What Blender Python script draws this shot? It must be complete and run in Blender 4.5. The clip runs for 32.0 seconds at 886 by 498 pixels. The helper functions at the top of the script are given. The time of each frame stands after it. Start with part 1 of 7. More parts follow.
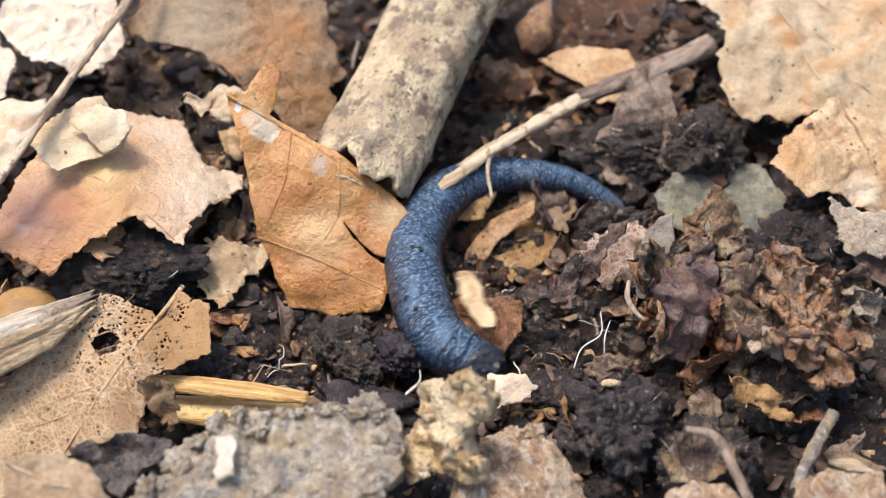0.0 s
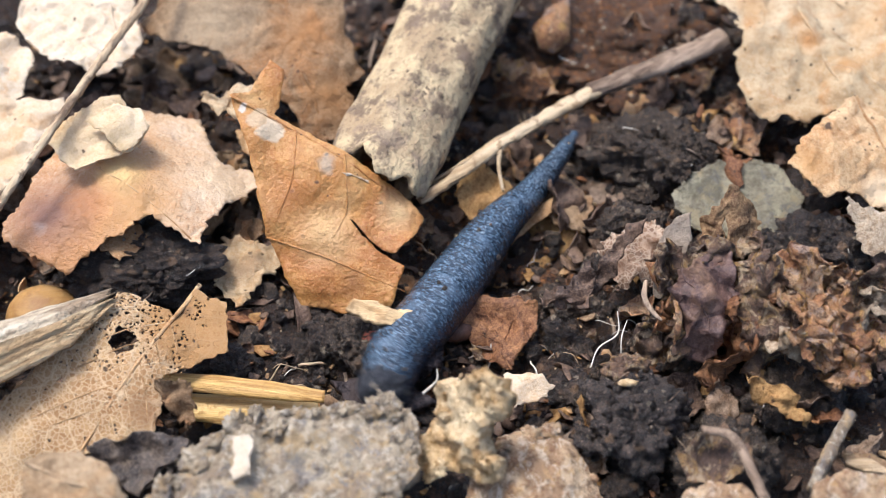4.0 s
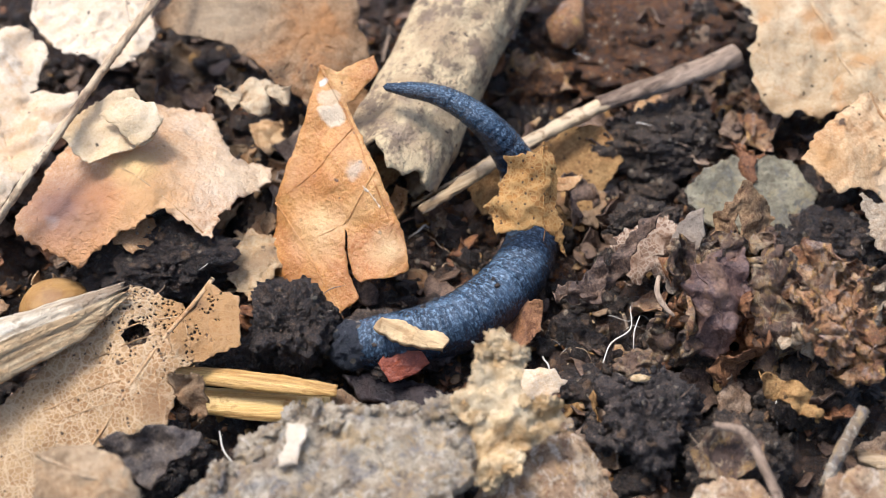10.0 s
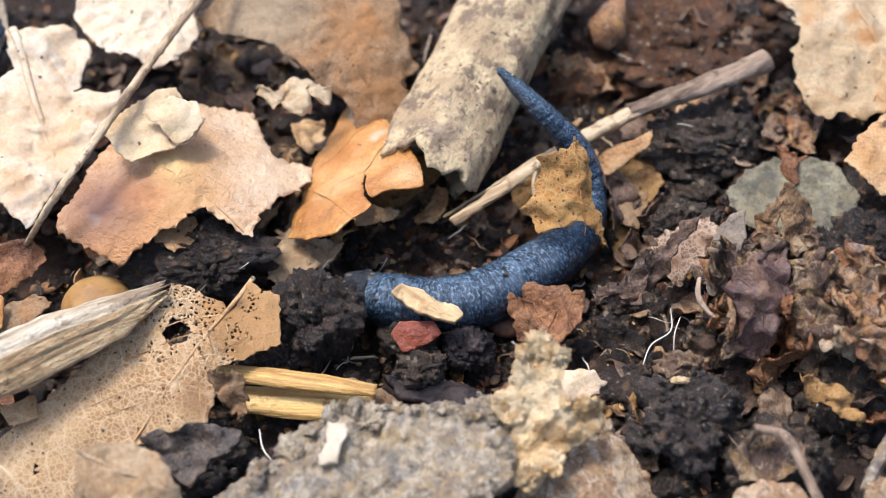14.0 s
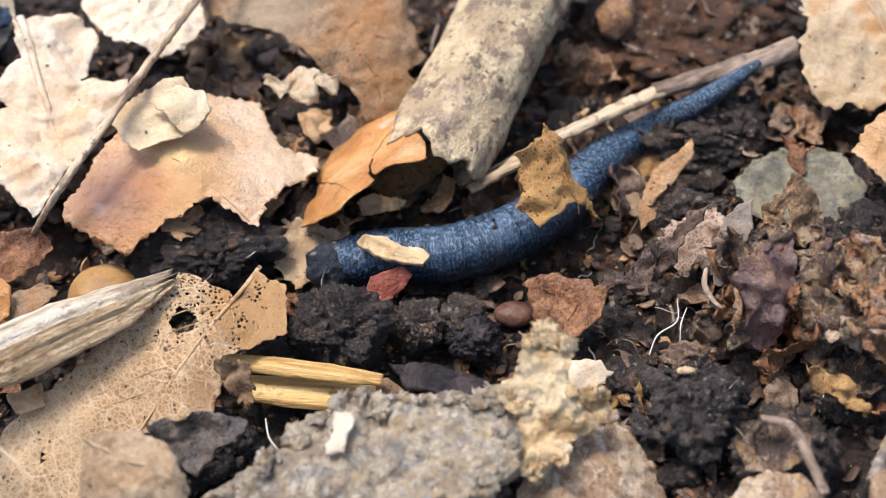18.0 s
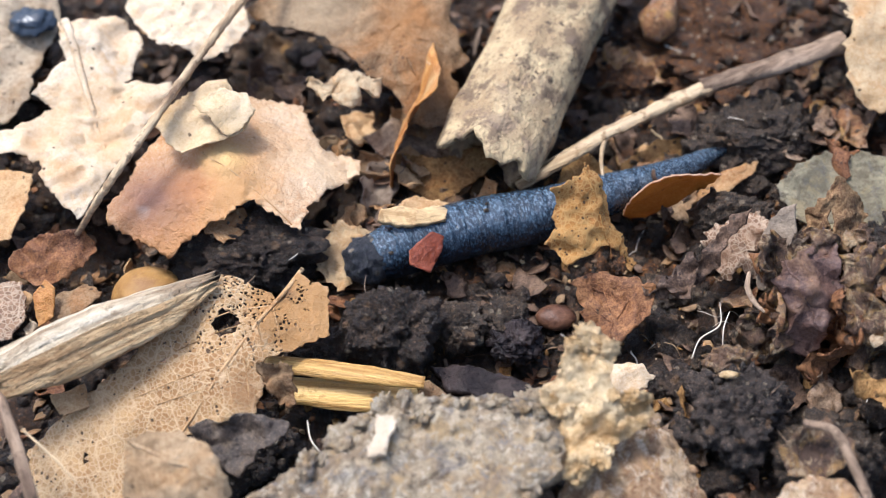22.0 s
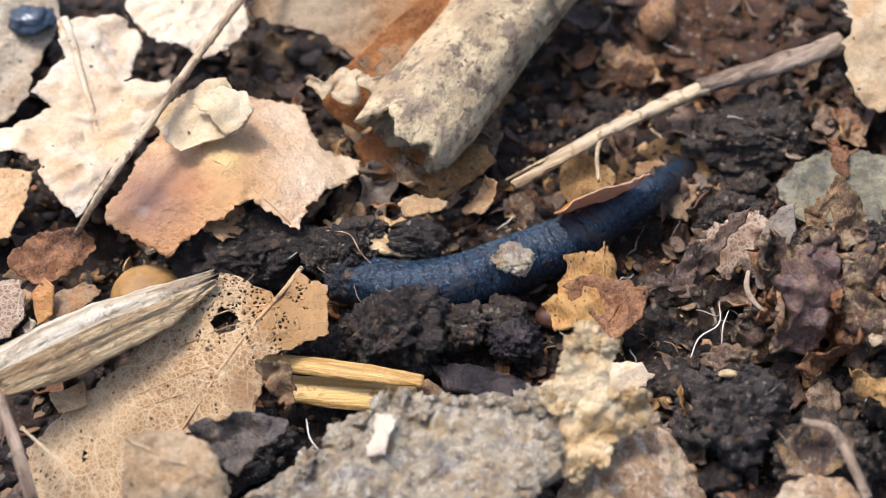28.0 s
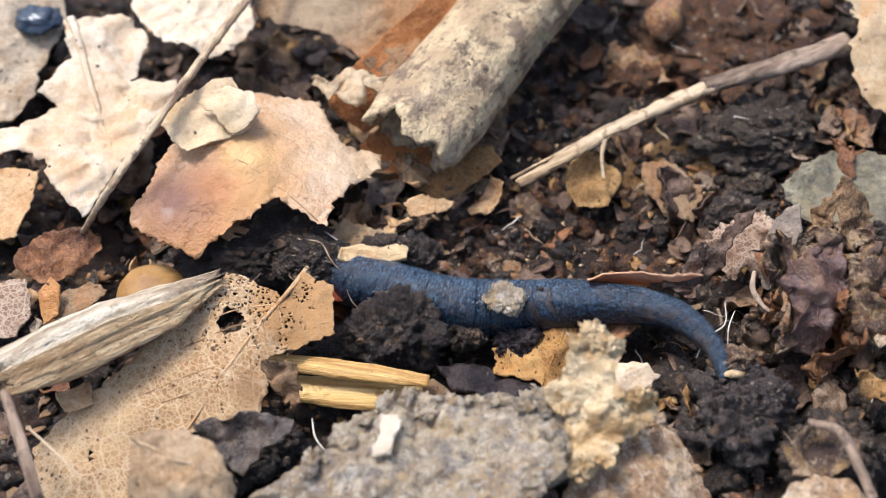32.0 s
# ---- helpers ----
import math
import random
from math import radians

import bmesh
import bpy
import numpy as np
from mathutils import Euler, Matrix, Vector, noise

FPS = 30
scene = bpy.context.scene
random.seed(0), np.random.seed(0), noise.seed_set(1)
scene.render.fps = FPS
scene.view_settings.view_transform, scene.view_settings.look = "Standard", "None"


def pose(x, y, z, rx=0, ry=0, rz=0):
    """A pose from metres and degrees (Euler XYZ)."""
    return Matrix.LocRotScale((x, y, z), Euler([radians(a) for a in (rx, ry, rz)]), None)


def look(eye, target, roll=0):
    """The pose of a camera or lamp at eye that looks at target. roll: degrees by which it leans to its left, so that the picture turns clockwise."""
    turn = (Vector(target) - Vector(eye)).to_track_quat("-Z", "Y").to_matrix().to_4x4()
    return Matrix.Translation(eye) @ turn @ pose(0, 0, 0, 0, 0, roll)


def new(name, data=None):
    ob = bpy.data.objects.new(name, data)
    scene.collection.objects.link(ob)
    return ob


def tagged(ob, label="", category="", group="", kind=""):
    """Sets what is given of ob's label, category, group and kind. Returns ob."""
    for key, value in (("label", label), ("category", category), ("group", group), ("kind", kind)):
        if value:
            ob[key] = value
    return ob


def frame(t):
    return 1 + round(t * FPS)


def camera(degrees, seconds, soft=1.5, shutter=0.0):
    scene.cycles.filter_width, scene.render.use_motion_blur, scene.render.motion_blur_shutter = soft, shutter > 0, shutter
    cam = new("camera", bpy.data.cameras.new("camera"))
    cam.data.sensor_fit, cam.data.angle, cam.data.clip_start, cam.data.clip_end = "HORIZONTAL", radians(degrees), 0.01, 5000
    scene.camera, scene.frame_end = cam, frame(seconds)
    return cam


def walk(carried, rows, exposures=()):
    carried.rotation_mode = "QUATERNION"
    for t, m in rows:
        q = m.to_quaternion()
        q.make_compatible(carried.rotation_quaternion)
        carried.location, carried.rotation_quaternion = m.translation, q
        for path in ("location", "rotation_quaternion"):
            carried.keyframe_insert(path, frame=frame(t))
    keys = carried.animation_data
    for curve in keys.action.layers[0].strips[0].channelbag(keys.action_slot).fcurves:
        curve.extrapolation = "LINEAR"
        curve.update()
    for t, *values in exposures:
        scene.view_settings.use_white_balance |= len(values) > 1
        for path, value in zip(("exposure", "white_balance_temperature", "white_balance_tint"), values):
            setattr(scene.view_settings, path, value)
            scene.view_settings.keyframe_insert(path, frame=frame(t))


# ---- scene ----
import collections
import itertools

EYE = (0.00000, -0.10706, 0.11890)

# a hand-steadied camera that only turns: (seconds, tilt, lean, turn)
TURNS = [
    (0, 42.539, -2.095, -3.342), (0.5, 42.624, -2.184, -3.310), (1, 42.586, -2.243, -3.338), (1.5, 42.626, -2.115, -3.418),
    (2, 42.613, -2.125, -3.311), (2.5, 42.455, -2.152, -3.313), (3, 42.569, -2.178, -3.226), (3.5, 42.528, -1.970, -3.101),
    (5.5, 42.459, -1.585, -2.348), (6, 42.383, -1.481, -2.461), (6.5, 42.403, -1.568, -2.410), (7, 42.413, -1.526, -2.447),
    (7.5, 42.392, -1.552, -2.420), (8, 42.365, -1.576, -2.440), (8.5, 42.344, -1.559, -2.490), (9, 42.348, -1.576, -2.442),
    (9.5, 42.316, -1.574, -2.512), (10, 42.317, -1.607, -2.460), (10.5, 42.338, -1.596, -2.459), (11, 42.384, -1.744, -2.305),
    (11.5, 42.389, -1.762, -2.225), (12, 42.400, -1.864, -2.095), (12.5, 42.403, -1.751, -2.185), (13, 42.392, -1.480, -1.984),
    (13.5, 42.317, -1.094, -1.448), (14, 42.298, -0.878, -1.328), (14.5, 42.274, -0.817, -1.242), (16.5, 41.824, -0.806, -1.136),
    (17, 41.890, -0.888, -1.024), (17.5, 41.920, -0.799, -1.086), (18, 41.963, -0.826, -1.072), (18.5, 41.997, -0.775, -1.007),
    (19, 42.108, -0.143, -0.263), (19.5, 42.079, 0.190, 0.088), (20, 42.042, 0.164, 0.019), (20.5, 42.019, 0.121, 0.020),
    (21, 42.019, 0.065, -0.025), (21.5, 42.054, 0.035, -0.034), (22, 42.047, 0.059, -0.029), (22.5, 42.049, 0.098, -0.042),
    (23, 42.046, 0.092, -0.040), (23.5, 42.021, 0.096, -0.070), (24, 42.015, 0.080, -0.052), (24.5, 42.012, 0.074, -0.020),
    (25, 42.026, 0.058, -0.028), (25.5, 42.031, 0.018, 0.022), (27.5, 42.004, -0.002, 0.002), (28, 42.000, 0.000, -0.000),
    (28.5, 42.002, 0.046, -0.025), (29, 42.009, 0.074, -0.042), (29.5, 41.973, 0.020, 0.020), (30, 41.984, 0.020, 0.019),
    (30.5, 41.984, 0.014, 0.026), (31, 41.988, 0.073, 0.001), (31.5, 41.994, 0.070, 0.037), (32, 42.003, 0.086, 0.186),
]
cam = camera(28.0, 32.0, soft=0.5, shutter=0.4)
cam.data.dof.use_dof = True
cam.data.dof.focus_distance = 0.1495
cam.data.dof.aperture_fstop = 32.0
walk(cam, [(t, pose(*EYE, a, b, c)) for t, a, b, c in TURNS], exposures=[(0, 0.74, 5620, 10), (32, 0.74, 5620, 10)])

# ---- daylight: bright open shade under a white sky ----
world = bpy.data.worlds.new("sky")
scene.world = world
world.use_nodes = True
wn = world.node_tree.nodes
sky = wn.new("ShaderNodeTexSky")
sky.sky_type = "NISHITA"
sky.sun_disc = False
sky.sun_elevation = radians(68)
sky.sun_rotation = radians(-60)
sky.air_density, sky.dust_density, sky.ozone_density = 1.0, 4.0, 1.0
wn["Background"].inputs["Strength"].default_value = 0.172
world.node_tree.links.new(sky.outputs["Color"], wn["Background"].inputs["Color"])
sun = new("sun", bpy.data.lights.new("sun", "SUN"))
sun.data.energy, sun.data.angle, sun.data.color = 2.2, radians(15), (1.0, 0.95, 0.88)
sun.matrix_world = look((-0.32, 0.18, 0.93), (0, 0, 0))

# ---- materials ----
class Nodes:
    """A small hand for node materials."""

    def __init__(self, name, coords="Object", like=None):
        self.mat = like.copy() if like else bpy.data.materials.new(name)
        self.mat.use_nodes = True
        self.tree = self.mat.node_tree
        self.bsdf = self.tree.nodes["Principled BSDF"]
        self.out = self.tree.nodes["Material Output"]
        self.where = self.tree.nodes.new("ShaderNodeTexCoord").outputs[coords]

    def add(self, kind, **values):
        node = self.tree.nodes.new(kind)
        for key, value in values.items():
            if key in node.inputs:
                node.inputs[key].default_value = value
        return node

    def link(self, a, b):
        self.tree.links.new(a, b)

    def stretch(self, sx, sy, sz, lean=0):
        if lean:
            turn = self.add("ShaderNodeMapping", Rotation=(0, 0, radians(-lean)))
            self.link(self.where, turn.inputs["Vector"])
            m = self.add("ShaderNodeMapping", Scale=(sx, sy, sz))
            self.link(turn.outputs["Vector"], m.inputs["Vector"])
            return m.outputs["Vector"]
        m = self.add("ShaderNodeMapping", Scale=(sx, sy, sz))
        self.link(self.where, m.inputs["Vector"])
        return m.outputs["Vector"]

    def noise(self, scale, detail=5.0, rough=0.6, where=None, distort=0.0):
        n = self.add("ShaderNodeTexNoise", Scale=scale, Detail=detail, Roughness=rough, Distortion=distort)
        self.link(where or self.where, n.inputs["Vector"])
        return n.outputs["Fac"]

    def cells(self, scale, feature="DISTANCE_TO_EDGE", where=None, out="Distance"):
        n = self.add("ShaderNodeTexVoronoi", Scale=scale)
        n.feature = feature
        self.link(where or self.where, n.inputs["Vector"])
        return n.outputs[out]

    def ramp(self, fac, *stops):
        n = self.tree.nodes.new("ShaderNodeValToRGB")
        ring = n.color_ramp.elements
        while len(ring) < len(stops):
            ring.new(0.5)
        for e, (p, c) in zip(ring, stops):
            e.position, e.color = p, (*c, 1) if len(c) == 3 else c
        self.link(fac, n.inputs["Fac"])
        return n.outputs["Color"]

    def grey(self, fac, lo, hi, a=0.0, b=1.0):
        n = self.tree.nodes.new("ShaderNodeMapRange")
        for i, v in ((1, lo), (2, hi), (3, a), (4, b)):
            n.inputs[i].default_value = v
        self.link(fac, n.inputs[0])
        return n.outputs[0]

    def mix(self, fac, a, b, how="MIX"):
        n = self.tree.nodes.new("ShaderNodeMix")
        n.data_type, n.blend_type = "RGBA", how
        for socket, value in ((n.inputs[0], fac), (n.inputs[6], a), (n.inputs[7], b)):
            if isinstance(value, (int, float)):
                socket.default_value = value
            elif isinstance(value, tuple):
                socket.default_value = (*value, 1)
            else:
                self.link(value, socket)
        return n.outputs[2]

    def specks(self, scale, rare, size, where=None):
        """Round dots: 0 to 1 over a share (1 - rare) of the cells."""
        near = self.cells(scale, "F1", where)
        pick = self.tree.nodes.new("ShaderNodeSeparateColor")
        self.link(self.cells(scale, "F1", where, "Color"), pick.inputs[0])
        n = self.tree.nodes.new("ShaderNodeMath")
        n.operation = "MULTIPLY"
        self.link(self.grey(near, size, size * 1.6, 0.9, 0.0), n.inputs[0])
        self.link(self.grey(pick.outputs[0], rare, rare + 0.02), n.inputs[1])
        return n.outputs[0]

    def warped(self, scale, amount):
        """The coordinates, pushed about by a noise, so that cells lose their straight edges."""
        n = self.add("ShaderNodeTexNoise", Scale=scale, Detail=3.0, Roughness=0.6)
        self.link(self.where, n.inputs["Vector"])
        m = self.tree.nodes.new("ShaderNodeVectorMath")
        m.operation = "MULTIPLY_ADD"
        m.inputs[1].default_value = (amount, amount, amount)
        self.link(n.outputs["Color"], m.inputs[0])
        self.link(self.where, m.inputs[2])
        return m.outputs[0]

    def shifted(self):
        """The coordinates, moved by each object's own random number."""
        info = self.tree.nodes.new("ShaderNodeObjectInfo")
        n = self.tree.nodes.new("ShaderNodeVectorMath")
        n.operation = "ADD"
        self.link(self.where, n.inputs[0])
        self.link(info.outputs["Random"], n.inputs[1])
        self.where = n.outputs[0]
        return info.outputs["Random"]

    def relief(self, height, depth, strength=1.0, under=None):
        n = self.add("ShaderNodeBump", Strength=strength, Distance=depth)
        self.link(height, n.inputs["Height"])
        if under:
            self.link(under, n.inputs["Normal"])
        return n.outputs["Normal"]

    def finish(self, colour, rough=0.7, normal=None, gloss=0.4, thin=0.0):
        if isinstance(colour, tuple):
            self.bsdf.inputs["Base Color"].default_value = (*colour, 1)
        else:
            self.link(colour, self.bsdf.inputs["Base Color"])
        if isinstance(rough, (int, float)):
            self.bsdf.inputs["Roughness"].default_value = rough
        else:
            self.link(rough, self.bsdf.inputs["Roughness"])
        self.bsdf.inputs["Specular IOR Level"].default_value = gloss
        if normal:
            self.link(normal, self.bsdf.inputs["Normal"])
        if thin:
            glow = self.tree.nodes.new("ShaderNodeBsdfTranslucent")
            both = self.tree.nodes.new("ShaderNodeMixShader")
            both.inputs[0].default_value = thin
            self.link(colour, glow.inputs["Color"])
            self.link(self.bsdf.outputs[0], both.inputs[1])
            self.link(glow.outputs[0], both.inputs[2])
            self.link(both.outputs[0], self.out.inputs["Surface"])
        return self.mat


def leaf_matter(name, pale, main, dark, spot=(0.045, 0.026, 0.015), dots=0.82, stain=0.64, blotch=0.5, gloss=0.2, thin=0.12, net=0.2, size=1.0, fade=None, sheen=0.0, grit=1.0, tint=None, tint_from=0.55, bleach=0.0):
    """Dead leaf: broad blotches, a net of fine veins, specks, stains. fade: (x, y, from, to): a stain that deepens that way, in mm."""
    n = Nodes(name)
    flat = n.where
    n.shifted()
    broad = n.noise(95 / size, 4.0, 0.6, distort=0.7)
    middle = n.noise(380, 5.0, 0.7)
    fine = n.noise(2100, 5.0, 0.78)
    base = n.ramp(broad, (blotch - 0.15, pale), (blotch, main), (blotch + 0.14, dark))
    if tint:
        wash = n.noise(150, 4.0, 0.62, distort=1.0)
        base = n.mix(n.grey(wash, tint_from, tint_from + 0.13, 0.0, 0.85), base, tint)
        blush = n.noise(640, 4.0, 0.6, distort=0.6)
        base = n.mix(n.grey(blush, 0.56, 0.70, 0.0, 0.6), base, tint)
    if fade:
        dot = n.tree.nodes.new("ShaderNodeVectorMath")
        dot.operation = "DOT_PRODUCT"
        dot.inputs[1].default_value = (fade[0], fade[1], 0)
        n.link(flat, dot.inputs[0])
        wave = n.tree.nodes.new("ShaderNodeMath")
        wave.operation = "MULTIPLY_ADD"
        wave.inputs[1].default_value = 0.012
        n.link(n.noise(160, 3.0, 0.6), wave.inputs[0])
        n.link(dot.outputs["Value"], wave.inputs[2])
        base = n.mix(n.grey(wave.outputs[0], fade[2] * 0.001 + 0.006, fade[3] * 0.001 + 0.006, 0.0, 0.9), base, dark)
    base = n.mix(n.grey(middle, 0.44, 0.64, 0.0, 0.6 * grit), base, dark)
    base = n.mix(n.grey(middle, 0.5, 0.34, 0.0, 0.45 * grit), base, pale)
    base = n.mix(n.grey(fine, 0.5, 0.62, 0.0, 0.6 * grit), base, dark)
    base = n.mix(n.grey(fine, 0.48, 0.36, 0.0, 0.45 * grit), base, pale)
    warp = n.warped(900, 0.0009)
    web = n.cells(1700, where=warp)
    mesh = n.cells(520, where=warp)
    base = n.mix(n.grey(web, 0.0, 0.14, net, 0.0), base, pale)
    base = n.mix(n.grey(mesh, 0.0, 0.04, net * 0.4, 0.0), base, pale)
    base = n.mix(n.specks(1900, dots, 0.24, warp), base, spot)
    if bleach:
        worn = n.noise(430, 5.0, 0.7, distort=1.2)
        base = n.mix(n.grey(worn, 0.60, 0.64, 0.0, bleach), base, (0.74, 0.66, 0.54))
    grain = n.noise(5600, 3.0, 0.7)
    base = n.mix(n.grey(grain, 0.53, 0.66, 0.0, 0.5 * grit), base, dark)
    base = n.mix(n.grey(grain, 0.47, 0.36, 0.0, 0.4 * grit), base, pale)
    patches = n.noise(300, 5.0, 0.75)
    base = n.mix(n.grey(patches, stain, stain + 0.06, 0.0, 0.8), base, spot)
    bump = n.relief(web, 0.0002, 0.3 + net)
    bump = n.relief(mesh, 0.0003, 0.15 + net * 0.4, bump)
    bump = n.relief(fine, 0.00022, 0.55 * min(1, grit + 0.3), bump)
    bump = n.relief(middle, 0.0010, 0.5 * min(1, grit + 0.2), bump)
    return n.finish(base, n.grey(fine, 0.3, 0.7, 0.55 - sheen, 0.85 - sheen), bump, gloss + sheen, thin)


def lace_matter(name, pale, main, dark, vein, spot=(0.05, 0.028, 0.016), dots=0.90, thin=0.15):
    """Dead leaf worn thin: a raised pale net of veins round small cells of uneven tan, fine dark dots."""
    n = Nodes(name)
    n.shifted()
    warp = n.warped(900, 0.0005)
    web = n.cells(2300, where=warp)
    course = n.cells(420, where=n.warped(300, 0.0012))
    pick = n.tree.nodes.new("ShaderNodeSeparateColor")
    n.link(n.cells(2300, "F1", warp, "Color"), pick.inputs[0])
    broad = n.noise(140, 4.0, 0.6, distort=0.7)
    fine = n.noise(4800, 4.0, 0.75)
    base = n.ramp(broad, (0.36, pale), (0.5, main), (0.64, dark))
    base = n.mix(n.grey(pick.outputs[0], 0.35, 1.0, 0.0, 0.6), base, dark)
    base = n.mix(n.grey(pick.outputs[1], 0.5, 1.0, 0.0, 0.5), base, pale)
    base = n.mix(n.grey(fine, 0.52, 0.66, 0.0, 0.65), base, dark)
    base = n.mix(n.grey(web, 0.03, 0.14, 0.6, 0.0), base, vein)
    base = n.mix(n.grey(course, 0.01, 0.04, 0.65, 0.0), base, vein)
    base = n.mix(n.specks(2500, dots, 0.22, warp), base, spot)
    base = n.mix(n.specks(1100, 0.95, 0.2, warp), base, spot)
    bump = n.relief(n.grey(web, 0.0, 0.2, 1.0, 0.0), 0.00006, 0.4)
    bump = n.relief(n.grey(course, 0.0, 0.05, 1.0, 0.0), 0.00006, 0.4, bump)
    bump = n.relief(fine, 0.0003, 0.6, bump)
    return n.finish(base, n.grey(fine, 0.3, 0.7, 0.5, 0.8), bump, 0.3, thin)


def bark_matter(name, pale, main, dark, along=(0.35, 1, 1), depth=0.0006, rough=0.8, patch=220, grit=0.5, lean=0):
    """Weathered bark or rotten wood: patches, fibres along x, dark pits."""
    n = Nodes(name)
    n.shifted()
    v = n.stretch(*along, lean)
    broad = n.noise(patch, 5.0, 0.7, v, 0.6)
    fibre = n.noise(1500, 5.0, 0.75, v)
    pits = n.noise(620, 4.0, 0.65)
    base = n.ramp(broad, (0.40, dark), (0.49, main), (0.60, pale))
    base = n.mix(n.grey(fibre, 0.46, 0.7, 0.0, grit + 0.2), base, dark)
    base = n.mix(n.grey(fibre, 0.5, 0.3, 0.0, grit), base, pale)
    base = n.mix(n.grey(pits, 0.57, 0.66, 0.0, 0.8), base, dark)
    bump = n.relief(broad, depth * 2.0, 0.7)
    bump = n.relief(fibre, depth, 0.9, bump)
    bump = n.relief(pits, depth * 1.5, 0.6, bump)
    return n.finish(base, rough, bump, 0.2)


def blotch_bark(name, pale, main, dark):
    """Smooth old bark with soft cream and grey-brown blotches and small dark flecks."""
    n = Nodes(name)
    n.shifted()
    broad = n.noise(170, 4.0, 0.62)
    small = n.noise(430, 4.0, 0.68)
    fine = n.noise(2000, 4.0, 0.75)
    base = n.ramp(broad, (0.40, main), (0.50, pale), (0.60, main))
    base = n.mix(n.grey(small, 0.51, 0.61, 0.0, 0.85), base, dark)
    base = n.mix(n.grey(n.noise(240, 3.0, 0.6), 0.56, 0.64, 0.0, 0.6), base, (dark[0] * 1.5, dark[1] * 1.55, dark[2] * 1.7))
    base = n.mix(n.grey(fine, 0.54, 0.66, 0.0, 0.6), base, dark)
    base = n.mix(n.specks(1300, 0.88, 0.2, n.warped(900, 0.0012)), base, (0.10, 0.068, 0.045))
    bump = n.relief(broad, 0.0014, 0.6)
    bump = n.relief(small, 0.0010, 0.7, bump)
    bump = n.relief(fine, 0.0004, 0.7, bump)
    return n.finish(base, 0.75, bump, 0.2)


def lichen_matter(name, tones, dark, rough=0.9, gloss=0.15):
    """Bark crusted with soft patches of many dull colours."""
    n = Nodes(name)
    n.shifted()
    base = n.ramp(n.noise(240, 5.0, 0.7, distort=0.6), (0.40, tones[0]), (0.50, tones[1]), (0.60, tones[2]))
    for k, tone in enumerate(tones[3:]):
        spot = n.noise(520 + 170 * k, 4.0, 0.65, n.stretch(1 + 0.13 * k, 1 - 0.1 * k, 1.2), 0.8)
        base = n.mix(n.grey(spot, 0.53, 0.62, 0.0, 0.8), base, tone)
    fine = n.noise(2300, 5.0, 0.78)
    grit = n.noise(900, 5.0, 0.75)
    base = n.mix(n.grey(grit, 0.52, 0.64, 0.0, 0.75), base, dark)
    base = n.mix(n.grey(fine, 0.52, 0.68, 0.0, 0.6), base, dark)
    bump = n.relief(grit, 0.0014, 0.8)
    bump = n.relief(fine, 0.0004, 0.9, bump)
    return n.finish(base, rough, bump, gloss)


def soil_matter(name, dark, main, red, damp=0.5):
    n = Nodes(name)
    n.shifted()
    broad = n.noise(130, 4.0, 0.6)
    grain = n.noise(800, 6.0, 0.8)
    fine = n.noise(3600, 4.0, 0.7)
    base = n.ramp(grain, (0.38, dark), (0.52, main), (0.68, red))
    base = n.mix(n.grey(broad, 0.45, 0.65, 0.0, 0.5), base, dark)
    base = n.mix(n.grey(fine, 0.53, 0.66, 0.0, 0.75), base, red)
    base = n.mix(n.grey(fine, 0.48, 0.36, 0.0, 0.8), base, dark)
    base = n.mix(n.specks(900, 0.86, 0.3), base, (0.24, 0.14, 0.07))
    base = n.mix(n.specks(1500, 0.90, 0.3), base, (0.42, 0.33, 0.22))
    base = n.mix(n.specks(3300, 0.92, 0.28), base, (red[0] * 1.5, red[1] * 1.5, red[2] * 1.5))
    tiny = n.noise(8500, 3.0, 0.7)
    base = n.mix(n.grey(tiny, 0.54, 0.66, 0.0, 0.6), base, red)
    base = n.mix(n.grey(tiny, 0.48, 0.38, 0.0, 0.7), base, dark)
    bump = n.relief(grain, 0.0016, 1.0)
    bump = n.relief(fine, 0.0006, 1.0, bump)
    bump = n.relief(tiny, 0.00022, 0.8, bump)
    return n.finish(base, n.grey(grain, 0.42, 0.58, damp, 0.9), bump, 0.5)


CREAM = leaf_matter("cream_leaf", (0.70, 0.58, 0.42), (0.645, 0.495, 0.325), (0.50, 0.315, 0.155), dots=0.965, stain=0.68, blotch=0.56, net=0.08, grit=0.6, tint=(0.56, 0.30, 0.115), tint_from=0.57)
SAND = leaf_matter("sandy_leaf", (0.55, 0.415, 0.25), (0.48, 0.34, 0.182), (0.37, 0.21, 0.085), dots=0.95, stain=0.66, blotch=0.55, net=0.08, grit=0.8, tint=(0.43, 0.20, 0.065), tint_from=0.54)
UMBER = leaf_matter("umber_leaf", (0.36, 0.25, 0.16), (0.23, 0.15, 0.09), (0.07, 0.04, 0.023), dots=0.92, net=0.1, tint=(0.26, 0.13, 0.05), sheen=0.1)
REDCHIP = leaf_matter("glossy_red_flake", (0.32, 0.075, 0.024), (0.23, 0.042, 0.012), (0.11, 0.018, 0.007), dots=0.97, stain=0.75, net=0.05, sheen=0.3)
TAN = leaf_matter("tan_leaf", (0.66, 0.46, 0.25), (0.54, 0.33, 0.15), (0.34, 0.17, 0.065), dots=0.92, net=0.15, tint=(0.42, 0.19, 0.06), grit=0.8)
LACE = lace_matter("lacy_leaf", (0.60, 0.39, 0.19), (0.51, 0.305, 0.13), (0.34, 0.175, 0.065), (0.67, 0.48, 0.275))
